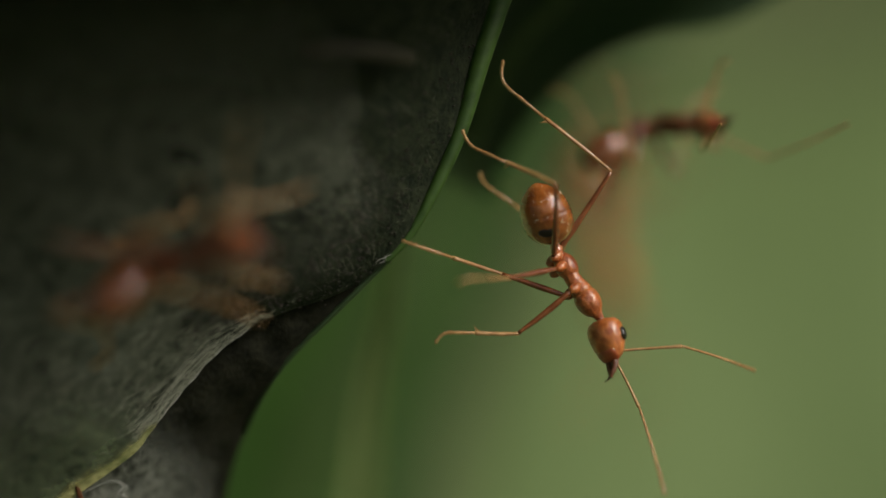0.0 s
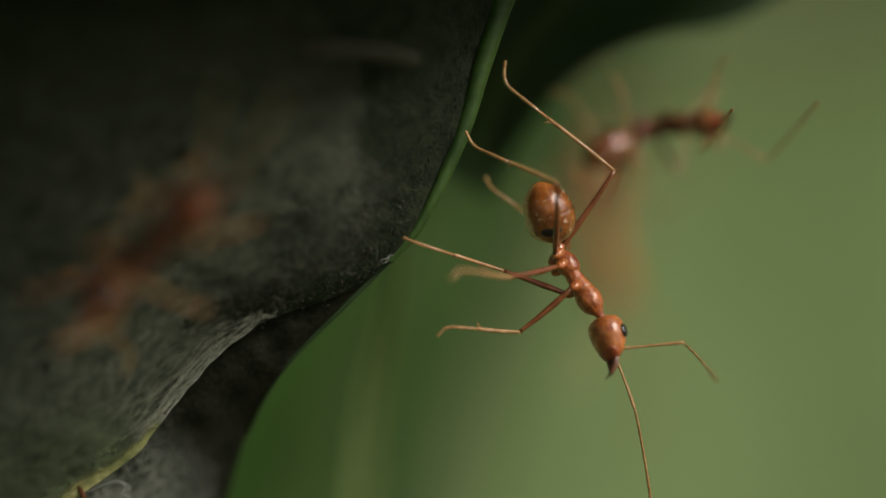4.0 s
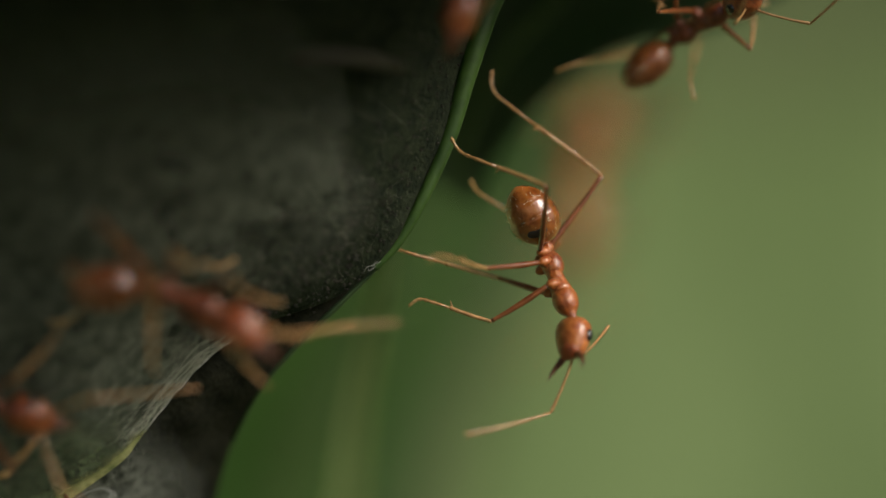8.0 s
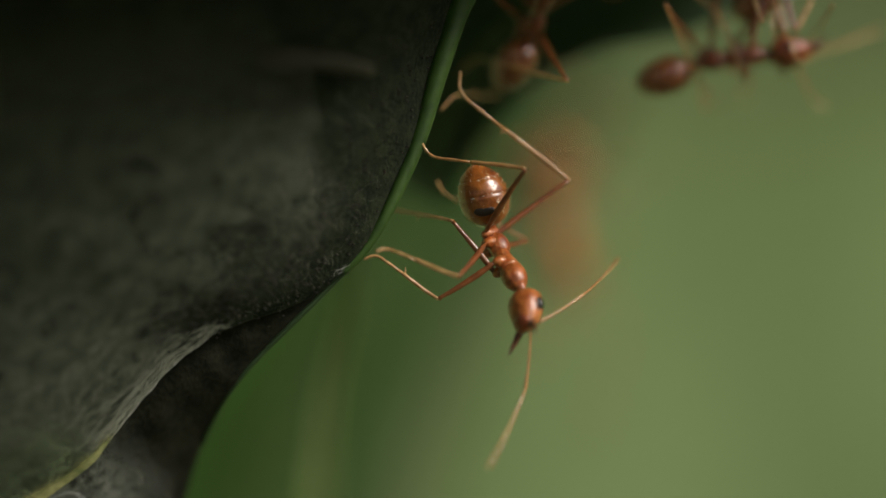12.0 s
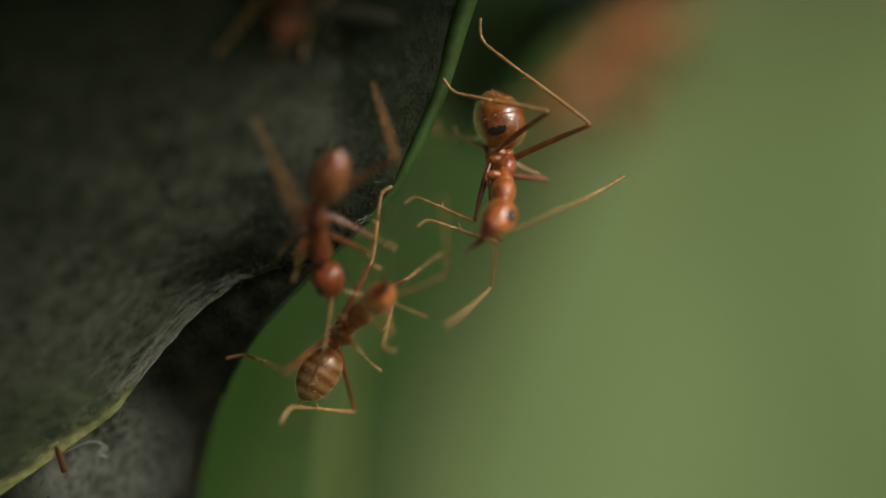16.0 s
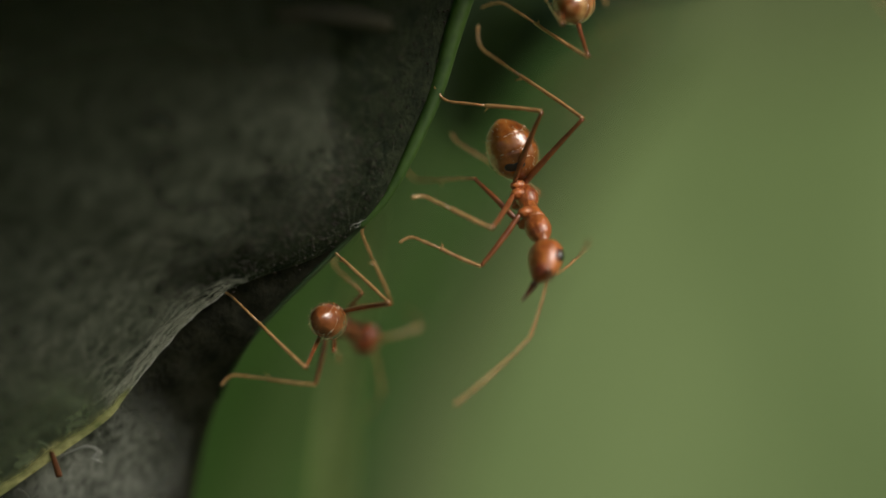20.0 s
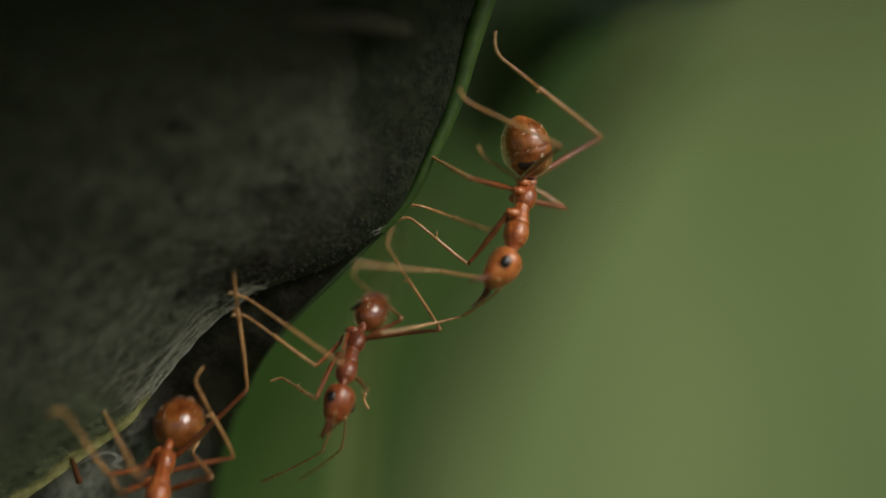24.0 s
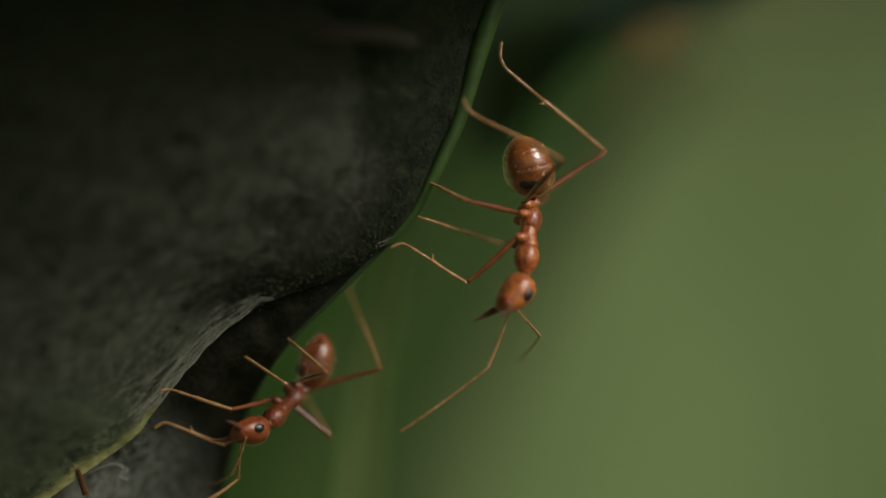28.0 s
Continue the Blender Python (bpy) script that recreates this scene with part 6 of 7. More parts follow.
    set_ant(fold_ant, 15, (-4.31, -6.83, 4.68), (-0.89, -0.13, -0.43), (0.55, -0.8, -0.25), (-0.82, -0.29, -0.49), (0.94, -0.16, 0.29))
    set_ant(fold_ant, 15.5, (-3.27, -5.2, 1.37), (-0.21, 0.49, -0.85), (0.55, -0.8, -0.25), (-0.19, 0.37, -0.91), (0.23, -0.69, 0.69))
    set_ant(fold_ant, 16, (-4.39, -3.64, -1.06), (0.04, 0.55, -0.83), (0.55, -0.8, -0.25), (0.29, 0.58, -0.76), (0.42, -0.39, 0.82), legs=((0, (-5.53, -3, -3.03), (-5.24, -4, -1.94)), (1, (-6.01, -6, -1.9), (-5.07, -6, -0.74)), (2, (-7.41, -6, 4.48), (-5.11, -7, -0.12)), (3, (-1.78, -1, -2.6), (-2.41, -2, -1.83)), (4, (-1.09, -1, -1.71), (-2.21, -2, -1.16)), (5, (-1.71, -5, 6.61), (-1.21, -4, 2.12)),))
    set_ant(fold_ant, 16.5, (-8.17, -2.5, -5.63), (-0.29, -0.41, -0.86), (0.55, -0.8, -0.25), (0.19, -0.73, -0.65), (0.78, -0.41, 0.47))
    set_ant(fold_ant, 17, (-8.66, -1, -6.43), (-0.28, -0.34, -0.9), (0.55, -0.8, -0.25), (0.12, -0.66, -0.74), (0.72, -0.36, 0.59), feelers=(((-9.93, -0.5, -9.95), (-12.35, -1, -12.38)), ((-8.3, 0, -10.25), (-9.14, 1, -11.31))),
            legs=((0, (-12.23, -1, -7.23), (-10.02, -2, -8.21)), (1, (-13.18, -4, -3.84), (-9.55, -3, -6.67)), (2, (-7.73, -6, 2.35), (-7.85, -6, -2.35)), (3, (-9.69, 1.5, -4.57), (-7.35, 0, -7)), (4, (-6.46, 1, -4.85), (-5.62, -1, -6.43)), (5, (-4.85, 0, 0.25), (-4.41, -1.5, -5.66)),))
    set_ant(fold_ant, 18, (-8.56, -1, -6.66), (-0.22, -0.51, -0.83), (0.55, -0.8, -0.25), (0.11, -0.89, -0.44), (0.51, -0.39, 0.76), feelers=(((-9.93, -0.5, -9.95), (-12.35, -1, -12.38)), ((-8.3, 0, -10.25), (-9.14, 1, -11.31))),
            legs=((0, (-12.23, -1, -7.23), (-10.02, -2, -8.21)), (1, (-13.18, -4, -3.84), (-9.55, -3, -6.67)), (2, (-7.73, -6, 2.35), (-7.85, -6, -2.35)), (3, (-9.69, 1.5, -4.57), (-7.35, 0, -7)), (4, (-6.46, 1, -4.85), (-5.62, -1, -6.43)), (5, (-4.85, 0, 0.25), (-4.41, -1.5, -5.66)),))
    set_ant(fold_ant, 18.5, (-6.11, -1, -5.87), (0.47, 0.75, -0.46), (0.55, -0.8, -0.25), (0.56, 0.55, -0.61), (-0.21, -0.97, 0.11))
    set_ant(fold_ant, 19, (-4.22, 0, -4.28), (0.89, 0.39, 0.24), (0.55, -0.8, -0.25), (0.97, 0.14, 0.17), (-0.58, -0.76, -0.3),
            legs=((0, (-2.7, 1, -0.78), (-2.32, 1, -2.98)), (1, (-3.79, 3, -6.51), (-3.49, 2, -5.43)), (2, (-8.34, 2, -7.42), (-5.48, 1, -6.94)), (3, (-3.05, 0, -2.12), (-2.51, -1.5, -4.26)), (4, (-5.05, 0, 0.17), (-3.41, -2.5, -5.56)), (5, (-12.55, -1, -2.67), (-8.21, -2, -5.59)),))
    set_ant(fold_ant, 19.5, (-4.08, 0, -4.3), (0.9, 0.36, 0.23), (0.55, -0.8, -0.25), (0.98, 0.12, 0.16), (-0.61, -0.73, -0.3),
            legs=((0, (-3.79, 3, -6.51), (-3.49, 2, -5.43)), (1, (-8.34, 2, -7.42), (-5.48, 1, -6.94)), (2, (-12.55, -1, -2.67), (-8.21, -2, -5.59)), (3, (-2.7, 1, -0.78), (-2.32, 1, -2.98)), (4, (-3.05, 0, -2.12), (-2.51, -1.5, -4.26)), (5, (-5.05, 0, 0.17), (-3.41, -2.5, -5.56)),))
    set_ant(fold_ant, 20, (-3.27, 3, -5.23), (0.32, 0.92, -0.22), (0.55, -0.8, -0.25), (0.39, 0.88, -0.27), (-0.19, -0.98, 0.11),
            legs=((0, (-3.58, 3, -6.72), (-3.82, 2.5, -6.18)), (1, (-8.81, 1, -7.65), (-4.55, 0, -7.67)), (2, (-9.18, -0.5, -3.21), (-4.92, 0, -6.78)), (3, (-3.84, 3, -1.96), (-2.55, 3, -3.63)), (4, (-2.17, 0, -0.23), (-0.67, -0.5, -3.81)), (5, (-4.96, -0.3, 0.22), (-1.27, 0, -3.98)),))
    set_ant(fold_ant, 21.5, (-3.27, 3, -5.23), (0.32, 0.92, -0.22), (0.55, -0.8, -0.25), (0.39, 0.88, -0.27), (-0.19, -0.98, 0.11),
            legs=((0, (-3.58, 3, -6.72), (-3.82, 2.5, -6.18)), (1, (-8.81, 1, -7.65), (-4.55, 0, -7.67)), (2, (-9.18, -0.5, -3.21), (-4.92, 0, -6.78)), (3, (-3.84, 3, -1.96), (-2.55, 3, -3.63)), (4, (-2.17, 0, -0.23), (-0.67, -0.5, -3.81)), (5, (-4.96, -0.3, 0.22), (-1.27, 0, -3.98)),))
    set_ant(fold_ant, 23.6, (-3.43, 3, -5.28), (0.33, 0.92, -0.2), (0.55, -0.8, -0.25), (0.43, 0.88, -0.21), (-0.13, -0.98, 0.16),
            legs=((0, (-3.58, 3, -6.75), (-3.82, 2.5, -6.2)), (1, (-8.82, 1, -7.68), (-4.56, 0, -7.7)), (2, (-9.18, -0.5, -3.23), (-4.93, 0, -6.8)), (3, (-3.84, 3, -1.98), (-2.55, 3, -3.66)), (4, (-2.18, 0, -0.25), (-0.68, -0.5, -3.83)), (5, (-4.97, -0.3, 0.2), (-1.28, 0, -4)),))
    set_ant(fold_ant, 24, (-3.8, 0, -5.97), (-0.24, -0.61, -0.76), (0.55, -0.8, -0.25), (-0.19, -0.46, -0.87), (0.31, 0.83, 0.47), feelers=(((-5.06, -1, -10.13), (-7.73, -1, -11.82)), ((-4.36, 3, -10.28), (-6.15, 5, -12.06))),
            legs=((0, (-7.35, 0, -7.1), (-5.3, -1, -7.77)), (1, (-9.14, 1, -4.19), (-5.35, 0, -6.42)), (2, (-9.1, 0, -3.23), (-4.14, -2, -6.22)), (3, (-3.16, 2, -8.39), (-3.13, 1, -7.55)), (4, (-3.71, 3, -2.03), (-1.38, 2, -4.31)), (5, (-1.93, 0, -0.17), (0.1, 0, -4.85)),))
    set_ant(fold_ant, 24.3, (-4.64, 0, -6.68), (-0.32, -0.46, -0.83), (0.55, -0.8, -0.25), (-0.17, -0.43, -0.88), (0.57, 0.47, 0.67))
    set_ant(fold_ant, 24.6, (-5.55, 0, -8), (-0.59, -0.11, -0.8), (0.55, -0.8, -0.25), (-0.51, -0.15, -0.85), (0.72, 0.02, 0.69))
    set_ant(fold_ant, 25, (-6.21, 1.4, -8.24), (-0.62, -0.18, -0.76), (0.65, -0.6, -0.45), (-0.66, -0.32, -0.68), (0.54, -0.03, 0.84), crown=(0.75, -0.15, -0.6), feelers=(((-9.06, 1, -11.39), (-11.4, 2, -12.01)), ((-8.63, -0.5, -11.72), (-11.31, -1, -12.4))),
            legs=((0, (-11.3, 0, -7.08), (-8.34, -1, -8.74)), (1, (-9.85, 0, -6), (-7.07, -0.8, -7.74)), (2, (-9.25, -0.5, -4.4), (-5.4, -1.8, -6.75)), (3, (-10.28, 1, -8.48), (-8.43, 0, -9.47)), (4, (-4.29, 4, -2.63), (-2.25, 1, -7.27)), (5, (-1.98, 3, -1.83), (-2.12, 0, -5.67)),))
    set_ant(fold_ant, 25.6, (-6.26, 1.4, -7.66), (-0.5, -0.58, -0.64), (0.65, -0.6, -0.45), (-0.72, -0.66, -0.15), (0.42, -0.37, 0.83), crown=(0.33, -0.39, -0.81), feelers=(((-8.9, 2.5, -9.4), (-10.2, 4.5, -8.6)), ((-8.71, -0.5, -10.2), (-12.62, -1, -11.64))),
            legs=((0, (-10.5, 0, -5.56), (-7.9, -1, -7.83)), (1, (-9.78, 0, -4.61), (-6.77, -0.8, -6.63)), (2, (-9.25, -0.5, -4.46), (-5.03, -1.8, -5.92)), (3, (-11.29, 1, -8.16), (-9.1, 0, -9.03)), (4, (-4.73, 5, -2.11), (-2.7, 1, -7.45)), (5, (-3.71, 3, -1.63), (-1.97, -0.5, -6.27)),))
    set_ant(fold_ant, 26, (-6.26, 1.4, -7.58), (-0.51, -0.6, -0.62), (0.65, -0.6, -0.45), (-0.72, -0.66, -0.15), (0.39, -0.37, 0.84), crown=(0.33, -0.39, -0.81), feelers=(((-8.9, 2.5, -9.4), (-10.2, 4.5, -8.6)), ((-8.71, -0.5, -10.12), (-12.62, -1, -11.56))),
            legs=((0, (-10.5, 0, -5.47), (-7.9, -1, -7.75)), (1, (-9.78, 0, -4.53), (-6.77, -0.8, -6.55)), (2, (-9.25, -0.5, -4.38), (-5.03, -1.8, -5.84)), (3, (-11.29, 1, -8.08), (-9.1, 0, -8.95)), (4, (-4.73, 5, -2.02), (-2.7, 1, -7.37)), (5, (-3.71, 3, -1.54), (-1.97, -0.5, -6.19)),))
    set_ant(fold_ant, 26.4, (-7.08, 1.4, -7.94), (-0.62, -0.63, -0.47), (0.65, -0.6, -0.45), (-0.72, -0.66, -0.15), (0.41, -0.23, 0.88), crown=(0.33, -0.39, -0.81), feelers=(((-11.04, 0.5, -11.23), (-13.88, 0.5, -11.38)), ((-10.93, -0.5, -11.37), (-13.67, -1, -11.81))),
            legs=((0, (-12.81, 0, -6.92), (-9.46, -1, -7.65)), (1, (-9.86, 0, -4.85), (-6.93, -0.8, -6.87)), (2, (-7.95, -0.5, -3.16), (-5.09, -1.8, -6.31)), (3, (-12.81, 1, -8.89), (-9.68, 0, -9.6)), (4, (-6.36, 5, -7.53), (-4.12, 1.5, -10.02)), (5, (-3.85, 3, -1.65), (-2.67, -0.5, -6.14)),))
    set_ant(fold_ant, 27.6, (-7.15, 1.4, -7.81), (-0.6, -0.65, -0.47), (0.65, -0.6, -0.45), (-0.72, -0.66, -0.15), (0.39, -0.08, 0.92), crown=(0.33, -0.39, -0.81), feelers=(((-11.11, 0.5, -11.09), (-13.94, 0.5, -11.24)), ((-10.99, -0.5, -11.23), (-13.74, -1, -11.67))),
            legs=((0, (-12.88, 0, -6.78), (-9.53, -1, -7.51)), (1, (-9.93, 0, -4.71), (-6.99, -0.8, -6.73)), (2, (-8.01, -0.5, -3.09), (-5.16, -1.8, -6.17)), (3, (-12.88, 1, -8.75), (-9.75, 0, -9.46)), (4, (-6.43, 5, -7.39), (-4.19, 1.5, -9.88)), (5, (-3.84, 3, -1.58), (-2.74, -0.5, -6)),))
    set_ant(fold_ant, 28, (-7.1, 1.4, -7.83), (-0.51, -0.72, -0.48), (0.65, -0.6, -0.45), (-0.72, -0.66, -0.15), (0.32, 0.09, 0.94), crown=(0.33, -0.39, -0.81), feelers=(((-9.42, 0.5, -10.78), (-10.93, 0.5, -11.78)), ((-9.08, -0.5, -10.92), (-10.52, -1, -12.1))),
            legs=((0, (-12.62, 0, -6.97), (-9.28, -1, -7.77)), (1, (-9.88, 0, -4.72), (-6.94, -0.8, -6.67)), (2, (-7.94, -0.5, -3.08), (-5.08, -1.8, -6.11)), (3, (-12.88, 1, -8.74), (-9.75, 0, -9.47)), (4, (-6.3, 5, -7.46), (-4.06, 1.5, -10)), (5, (-3.84, 3, -1.65), (-2.69, -0.5, -5.99)),))
    stride_along(fold_ant)
    send_ant(fold_ant)
    set_ant(descender, 0, (-12.81, -5.85, 21.68), (0.07, -0.38, -0.92), (0.3, -1, -0.1), (-0, -0.29, -0.96), (-0.22, 0.54, 0.81))
    set_ant(descender, 21.5, (-12.29, -5.85, 20.36), (0.07, -0.39, -0.92), (0.3, -1, -0.1), (-0.01, -0.29, -0.96), (-0.21, 0.55, 0.81))
    set_ant(descender, 22.5, (-10.4, -9.1, 4.33), (0.07, 0.61, -0.79), (0.3, -1, -0.1), (0.1, 0.54, -0.83), (-0.02, -0.74, 0.67))
    set_ant(descender, 23.5, (-10, -2.6, -4.73), (0.15, -0.05, -0.99), (0.3, -1, -0.1), (0.2, -0.73, -0.65), (0.1, -0.95, 0.29))
    set_ant(descender, 23.8, (-10.5, -2, -8.62), (0.02, -0.59, -0.8), (0.3, -1, -0.1), (-0.1, -0.51, -0.86), (-0.24, 0.72, 0.66))
    set_ant(descender, 24, (-12.1, -1, -11.24), (-0.07, -0.72, -0.69), (0.3, -1, -0.1), (0.02, -0.64, -0.77), (0.24, 0.83, 0.5), legs=((0, (-14.93, -2, -10.4), (-13.57, -3, -11.68)), (1, (-16.31, -4, -8.26), (-14.03, -4, -10.79)), (2, (-15.51, -4, -6.22), (-12.71, -4, -10.91)), (3, (-10.61, 0, -9.86), (-9.94, -1, -11.25)), (4, (-10.43, 0, -6.6), (-8.73, 0, -10.43)), (5, (-8.23, -2, -0.83), (-8.32, -1, -7.4)),))
    set_ant(descender, 24.3, (-13.38, -1, -13.05), (-0.14, -0.76, -0.64), (0.3, -1, -0.1), (-0.05, -0.73, -0.68), (0.31, 0.79, 0.54))
    set_ant(descender, 24.8, (-17, -1, -19.38), (-0.3, -0.75, -0.59), (0.3, -1, -0.1), (-0.26, -0.73, -0.64), (0.39, 0.78, 0.5))
    set_ant(descender, 25.4, (-18.8, -1, -24.77), (-0.28, -0.8, -0.54), (0.3, -1, -0.1), (-0.24, -0.78, -0.58), (0.36, 0.82, 0.44))
    stride_along(descender)
    send_ant(descender)
    set_ant(far_one, 0, (10.11, 44, 1.47), (0.07, -0.52, -0.85), (0.9, -0.4, 0), (0.09, -0.23, -0.97), (-0.02, 0.9, 0.43))
    set_ant(far_one, 5, (9.91, 44, 1.58), (0.03, -0.61, -0.79), (0.9, -0.4, 0), (0.04, -0.47, -0.88), (-0.01, 0.83, 0.56))
    set_ant(far_one, 8, (9.58, 44, 4.82), (-0.13, -0.49, -0.86), (0.9, -0.4, 0), (-0.05, -0.21, -0.98), (0.24, 0.86, 0.45))
    set_ant(far_one, 9, (10.44, 44, 6.26), (-0.18, -0.46, -0.87), (0.9, -0.4, 0), (-0.16, -0.15, -0.98), (0.17, 0.88, 0.45))
    set_ant(far_one, 11, (8.89, 44, 2.66), (0.02, -0.67, -0.74), (0.9, -0.4, 0), (0.06, -0.62, -0.78), (0.05, 0.75, 0.65))
    set_ant(far_one, 12, (9.91, 44, 2.88), (0.04, -0.69, -0.72), (0.9, -0.4, 0), (0.12, -0.57, -0.81), (0.1, 0.86, 0.5))
    set_ant(far_one, 14.5, (11.88, 44, 9.11), (-0.52, -0.29, -0.8), (0.9, -0.4, 0), (-0.51, 0.26, -0.82), (0.17, 0.96, 0.22))
    set_ant(far_one, 16, (11.24, 44, 9.39), (-0.59, -0.51, -0.62), (0.9, -0.4, 0), (-0.71, -0.31, -0.63), (0.27, 0.81, 0.53))
    set_ant(far_one, 17, (9.94, 44, 9.36), (-0.19, -0.22, -0.96), (0.9, -0.4, 0), (-0.07, 0.32, -0.94), (0.25, 0.92, 0.3))
    set_ant(far_one, 18, (9.72, 44, 4.54), (-0.14, -0.65, -0.75), (0.9, -0.4, 0), (-0.08, -0.61, -0.79), (0.25, 0.71, 0.66))
    set_ant(far_one, 19, (9.83, 44, 5.29), (-0.15, -0.55, -0.82), (0.9, -0.4, 0), (-0.03, -0.5, -0.86), (0.38, 0.6, 0.7))
    set_ant(far_one, 20, (12.27, 44, 19.5), (-0.2, -0.59, -0.79), (0.9, -0.4, 0), (-0.2, -0.53, -0.83), (0.19, 0.69, 0.7))
    set_ant(far_one, 22, (12.79, 44, 21.88), (-0.19, -0.5, -0.85), (0.9, -0.4, 0), (-0.21, -0.59, -0.78), (0.15, 0.31, 0.94))
    stride_along(far_one)
    send_ant(far_one)
    set_ant(far_two, 0, (20.2, 48, 28.15), (0, 0, -1), (0.2, -1, 0.4), (0, 0, -1), (0, 0, 1))
    set_ant(far_two, 13, (22.22, 48, 27.66), (0, 0, -1), (0.2, -1, 0.4), (0, 0, -1), (0, 0, 1))
    set_ant(far_two, 14.5, (17.76, 48, 12.69), (-0.38, -0.1, -0.92), (0.2, -1, 0.4), (-0.35, 0.19, -0.92), (0.34, 0.59, 0.73))
    set_ant(far_two, 15.2, (17.19, 48, 8.5), (-0.35, -0.48, -0.8), (0.2, -1, 0.4), (-0.31, -0.65, -0.69), (0.39, 0.11, 0.91))
    set_ant(far_two, 16, (14.14, 48, 9.28), (-0.35, -0.23, -0.91), (0.2, -1, 0.4), (-0.18, 0.01, -0.98), (0.57, 0.61, 0.55))
    set_ant(far_two, 17, (11.69, 48, 10.73), (-0.4, -0.12, -0.91), (0.2, -1, 0.4), (-0.29, 0.24, -0.93), (0.46, 0.71, 0.53))
    set_ant(far_two, 19, (16.76, 48, 24.31), (-0.23, -0.37, -0.9), (0.2, -1, 0.4), (-0.26, -0.74, -0.62), (0.06, -0.43, 0.9))
    set_ant(far_two, 24, (17.98, 48, 22.6), (-0.09, 0, -1), (0.2, -1, 0.4), (-0.09, 0, -1), (0.08, 0, 1))
    set_ant(far_two, 25, (17.5, 48, 15.51), (-0.2, -0.42, -0.88), (0.2, -1, 0.4), (-0.17, -0.45, -0.87), (0.24, 0.36, 0.9))
    set_ant(far_two, 25.7, (17.57, 48, 14.45), (-0.22, -0.46, -0.86), (0.2, -1, 0.4), (-0.14, -0.4, -0.91), (0.35, 0.57, 0.74))
    set_ant(far_two, 26.6, (17.65, 48, 22.35), (-0.11, -0.16, -0.98), (0.2, -1, 0.4), (-0.14, -0.36, -0.92), (0.04, -0.22, 0.97))
    set_ant(far_two, 27.3, (14.65, 48, 17.31), (-0.25, -0.39, -0.89), (0.2, -1, 0.4), (-0.19, -0.44, -0.88), (0.35, 0.3, 0.89))
    set_ant(far_two, 28, (14.06, 48, 16.68), (-0.19, -0.15, -0.97), (0.2, -1, 0.4), (-0.03, 0.26, -0.97), (0.37, 0.8, 0.47))
    stride_along(far_two)
    send_ant(far_two)
    set_ant(top_ant, 0, (1.8, -5.2, 21.82), (-0.16, -0.46, -0.87), (0.3, -1, 0.1), (-0.17, -0.39, -0.9), (0.14, 0.59, 0.79))
    set_ant(top_ant, 4, (1.71, -5.2, 21.83), (-0.16, -0.46, -0.87), (0.3, -1, 0.1), (-0.17, -0.39, -0.9), (0.14, 0.59, 0.79))
    set_ant(top_ant, 5.2, (1.8, -5.2, 13.8), (-0.16, -0.52, -0.84), (0.3, -1, 0.1), (-0.17, -0.44, -0.88), (0.14, 0.65, 0.74), feelers=(((0.2, -4.2, 13.2), (-1.4, -2.2, 16.3)), ((3.4, -4.2, 13.2), (4.4, -2.2, 16.6))))
    set_ant(top_ant, 6, (1.4, -5.2, 12.58), (-0.17, -0.5, -0.85), (0.3, -1, 0.1), (-0.2, -0.51, -0.84), (0.12, 0.48, 0.87), feelers=(((-0.2, -4.2, 11.98), (-1.8, -2.2, 15.08)), ((3, -4.2, 11.98), (4, -2.2, 15.38))), legs=((0, (-1.1, -4.2, 18.08), (-0.1, -5.2, 15.08)), (1, (-1.2, -4.2, 19.08), (-0.6, -5.2, 16.08)), (2, (-1, -4.2, 20.58), (-0.2, -5.2, 17.08)), (3, (3, -2.2, 18.08), (3.2, -3.2, 15.08)), (4, (3.2, -2.2, 19.08), (3.4, -3.2, 16.08)), (5, (2.8, -2.2, 20.58), (3, -3.2, 17.08))))
    set_ant(top_ant, 8, (1.57, -5.2, 12.65), (-0.15, -0.46, -0.87), (0.3, -1, 0.1), (-0.15, -0.42, -0.89), (0.16, 0.53, 0.83), feelers=(((-0.03, -4.2, 12.05), (-1.63, -2.2, 15.15)), ((3.17, -4.2, 12.05), (4.17, -2.2, 15.45))), legs=((0, (-0.93, -4.2, 18.15), (0.07, -5.2, 15.15)), (1, (-1.03, -4.2, 19.15), (-0.43, -5.2, 16.15)), (2, (-0.83, -4.2, 20.65), (-0.03, -5.2, 17.15)), (3, (3.17, -2.2, 18.15), (3.37, -3.2, 15.15)), (4, (3.37, -2.2, 19.15), (3.57, -3.2, 16.15)), (5, (2.97, -2.2, 20.65), (3.17, -3.2, 17.15))))
    set_ant(top_ant, 8.8, (0.2, -3.9, 10.77), (-0.24, -0.49, -0.84), (0.3, -1, 0.1), (-0.25, -0.41, -0.88), (0.2, 0.65, 0.74))
    set_ant(top_ant, 9, (-0.77, -3.9, 8.86), (-0.15, -0.52, -0.84), (0.3, -1, 0.1), (-0.03, -0.52, -0.85), (0.38, 0.5, 0.78))
    set_ant(top_ant, 9.5, (-0.48, -3.9, 9.59), (-0.33, -0.67, -0.67), (0.3, -1, 0.1), (-0.36, -0.76, -0.53), (0.23, 0.44, 0.87))
    set_ant(top_ant, 10, (0.57, -5.2, 13.11), (-0.2, -0.55, -0.81), (0.3, -1, 0.1), (-0.18, -0.53, -0.83), (0.24, 0.58, 0.78))
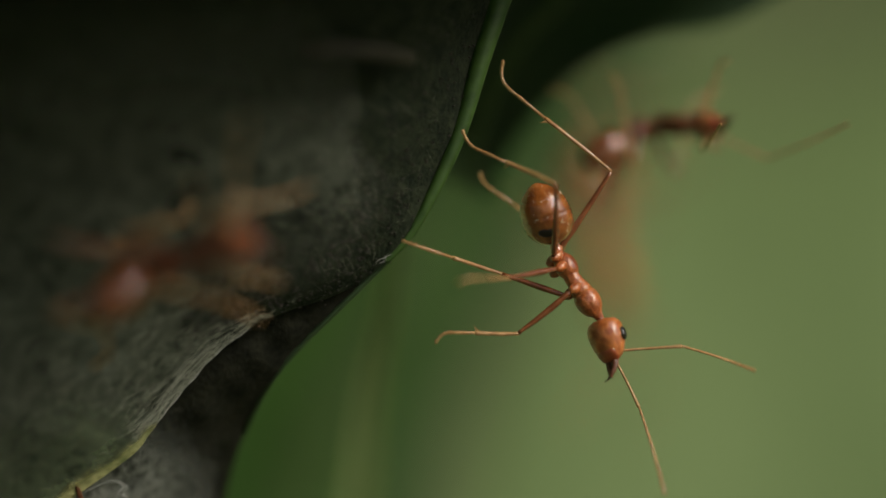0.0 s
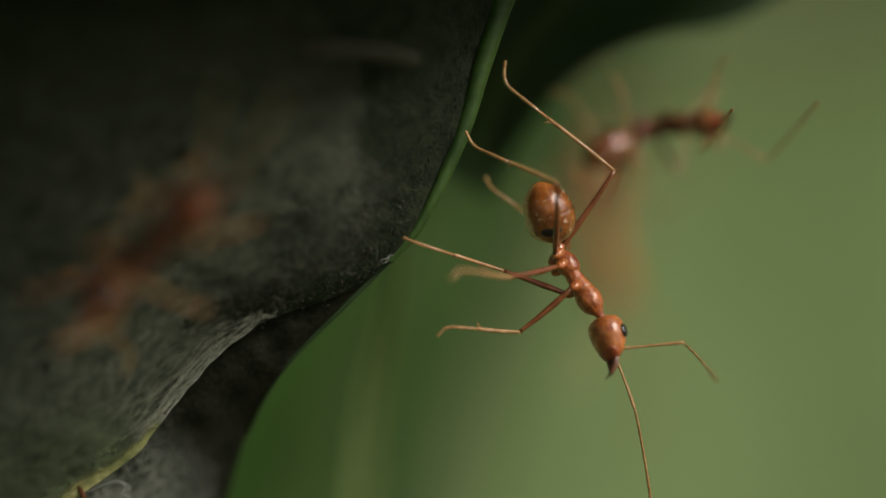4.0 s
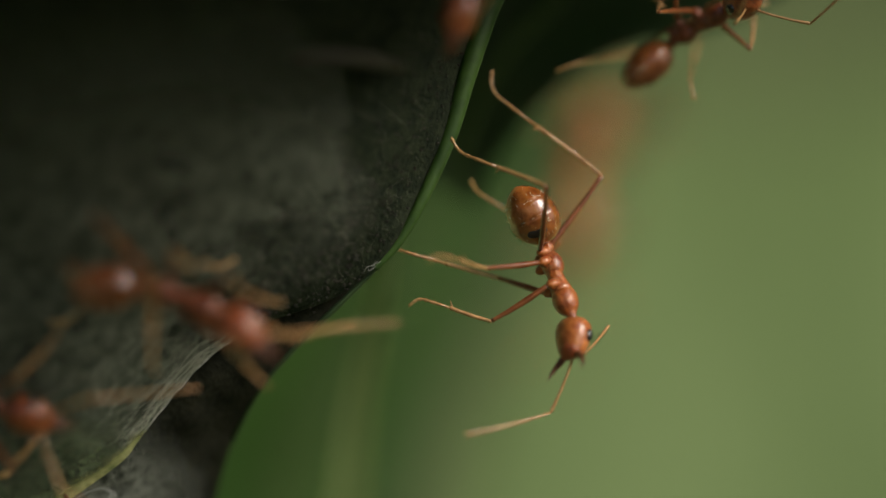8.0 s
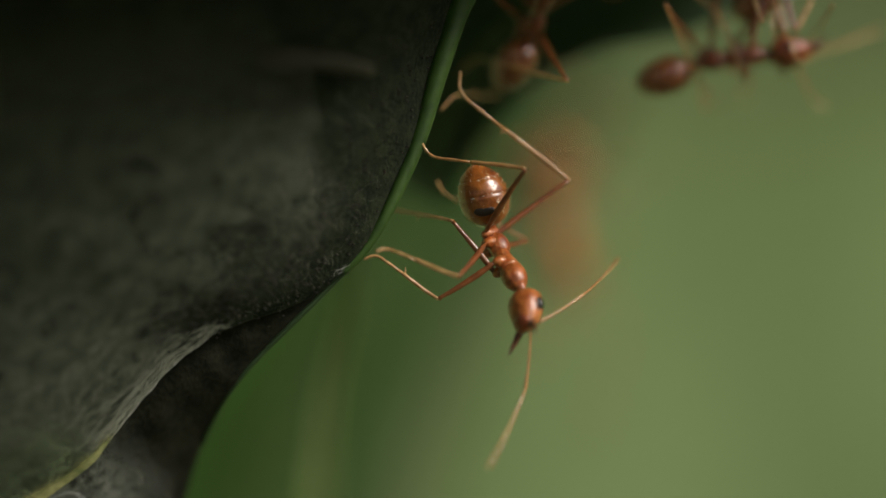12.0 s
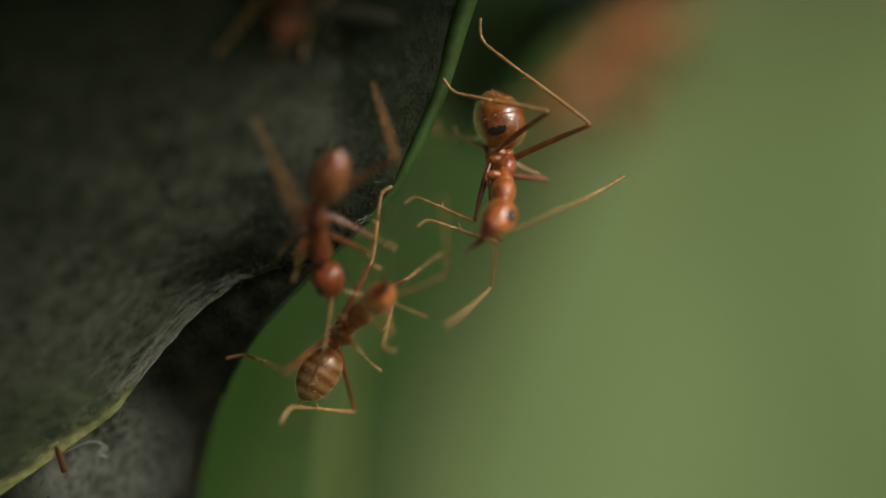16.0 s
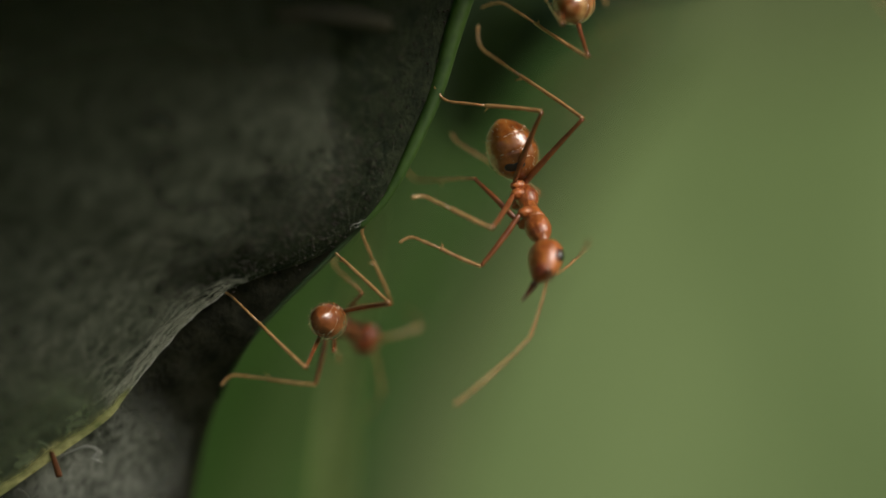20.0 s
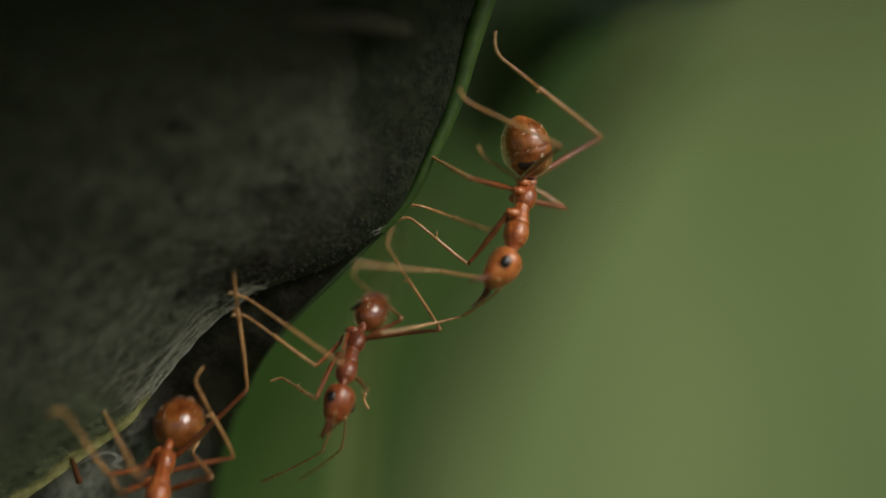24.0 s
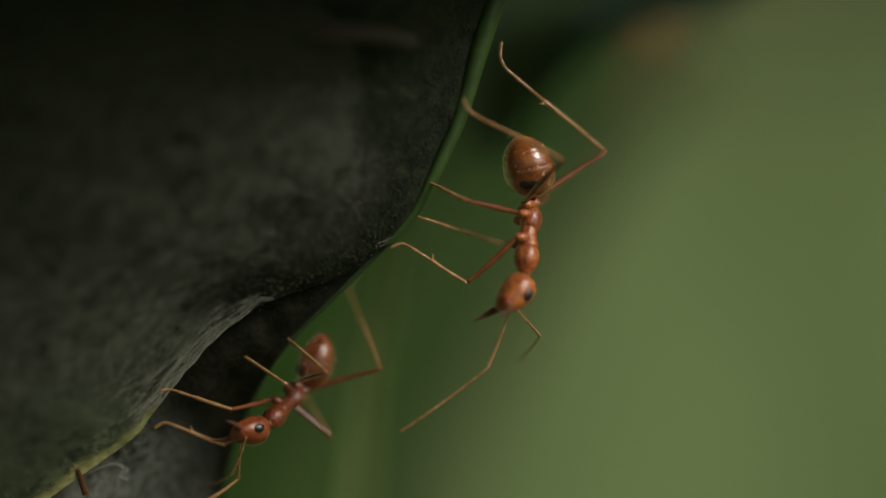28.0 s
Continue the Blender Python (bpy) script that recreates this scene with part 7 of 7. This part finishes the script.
    set_ant(top_ant, 10.8, (1.7, -5.2, 21.67), (-0.08, -0.48, -0.87), (0.3, -1, 0.1), (-0.09, -0.41, -0.91), (0.08, 0.61, 0.79))
    set_ant(top_ant, 14.5, (-5.17, -5.85, 15.14), (0.03, -0.54, -0.84), (0.3, -1, 0.1), (0.03, -0.47, -0.88), (-0.04, 0.65, 0.76), feelers=(((-6.77, -4.85, 14.54), (-8.37, -2.85, 17.64)), ((-3.57, -4.85, 14.54), (-2.57, -2.85, 17.94))))
    set_ant(top_ant, 16, (-4.89, -5.85, 10.15), (-0.24, -0.62, -0.75), (0.3, -1, 0.1), (-0.12, -0.61, -0.78), (0.45, 0.62, 0.65), feelers=(((-6.49, -4.85, 9.55), (-8.09, -2.85, 12.65)), ((-3.29, -4.85, 9.55), (-2.29, -2.85, 12.95))))
    set_ant(top_ant, 16.5, (-6.19, -5.85, 7.86), (-0.14, -0.63, -0.76), (0.3, -1, 0.1), (-0.22, -0.62, -0.75), (0, 0.64, 0.77), feelers=(((-7.79, -4.85, 7.26), (-9.39, -2.85, 10.36)), ((-4.59, -4.85, 7.26), (-3.59, -2.85, 10.66))))
    set_ant(top_ant, 17, (-5.7, -5.85, 7.88), (0.01, -0.67, -0.74), (0.3, -1, 0.1), (0.06, -0.76, -0.65), (0.07, 0.48, 0.87), feelers=(((-7.3, -4.85, 7.28), (-8.9, -2.85, 10.38)), ((-4.1, -4.85, 7.28), (-3.1, -2.85, 10.68))))
    set_ant(top_ant, 17.5, (-1.69, -4.55, 8.59), (0.42, -0.69, -0.59), (0.3, -1, 0.1), (0.37, -0.83, -0.42), (-0.46, 0.32, 0.83), feelers=(((-3.29, -3.55, 7.99), (-4.89, -1.55, 11.09)), ((-0.09, -3.55, 7.99), (0.91, -1.55, 11.39))))
    set_ant(top_ant, 18, (1.08, -3.9, 9.75), (-0.1, -0.57, -0.81), (0.3, -1, 0.1), (-0.18, -0.65, -0.74), (-0.04, 0.4, 0.91), feelers=(((-0.52, -2.9, 9.15), (-2.12, -0.9, 12.25)), ((2.68, -2.9, 9.15), (3.68, -0.9, 12.55))))
    set_ant(top_ant, 18.6, (0.5, -3.9, 9.91), (-0.18, -0.63, -0.76), (0.3, -1, 0.1), (-0.12, -0.8, -0.59), (0.27, 0.21, 0.94), feelers=(((-1.1, -2.9, 9.31), (-2.7, -0.9, 12.41)), ((2.1, -2.9, 9.31), (3.1, -0.9, 12.71))))
    set_ant(top_ant, 19.8, (0.36, -5.85, 20.23), (-0.1, -0.5, -0.86), (0.3, -1, 0.1), (-0.04, -0.43, -0.9), (0.21, 0.6, 0.77), feelers=(((-1.24, -4.85, 19.63), (-2.84, -2.85, 22.73)), ((1.96, -4.85, 19.63), (2.96, -2.85, 23.03))))
    stride_along(top_ant)
    send_ant(top_ant)


motions()
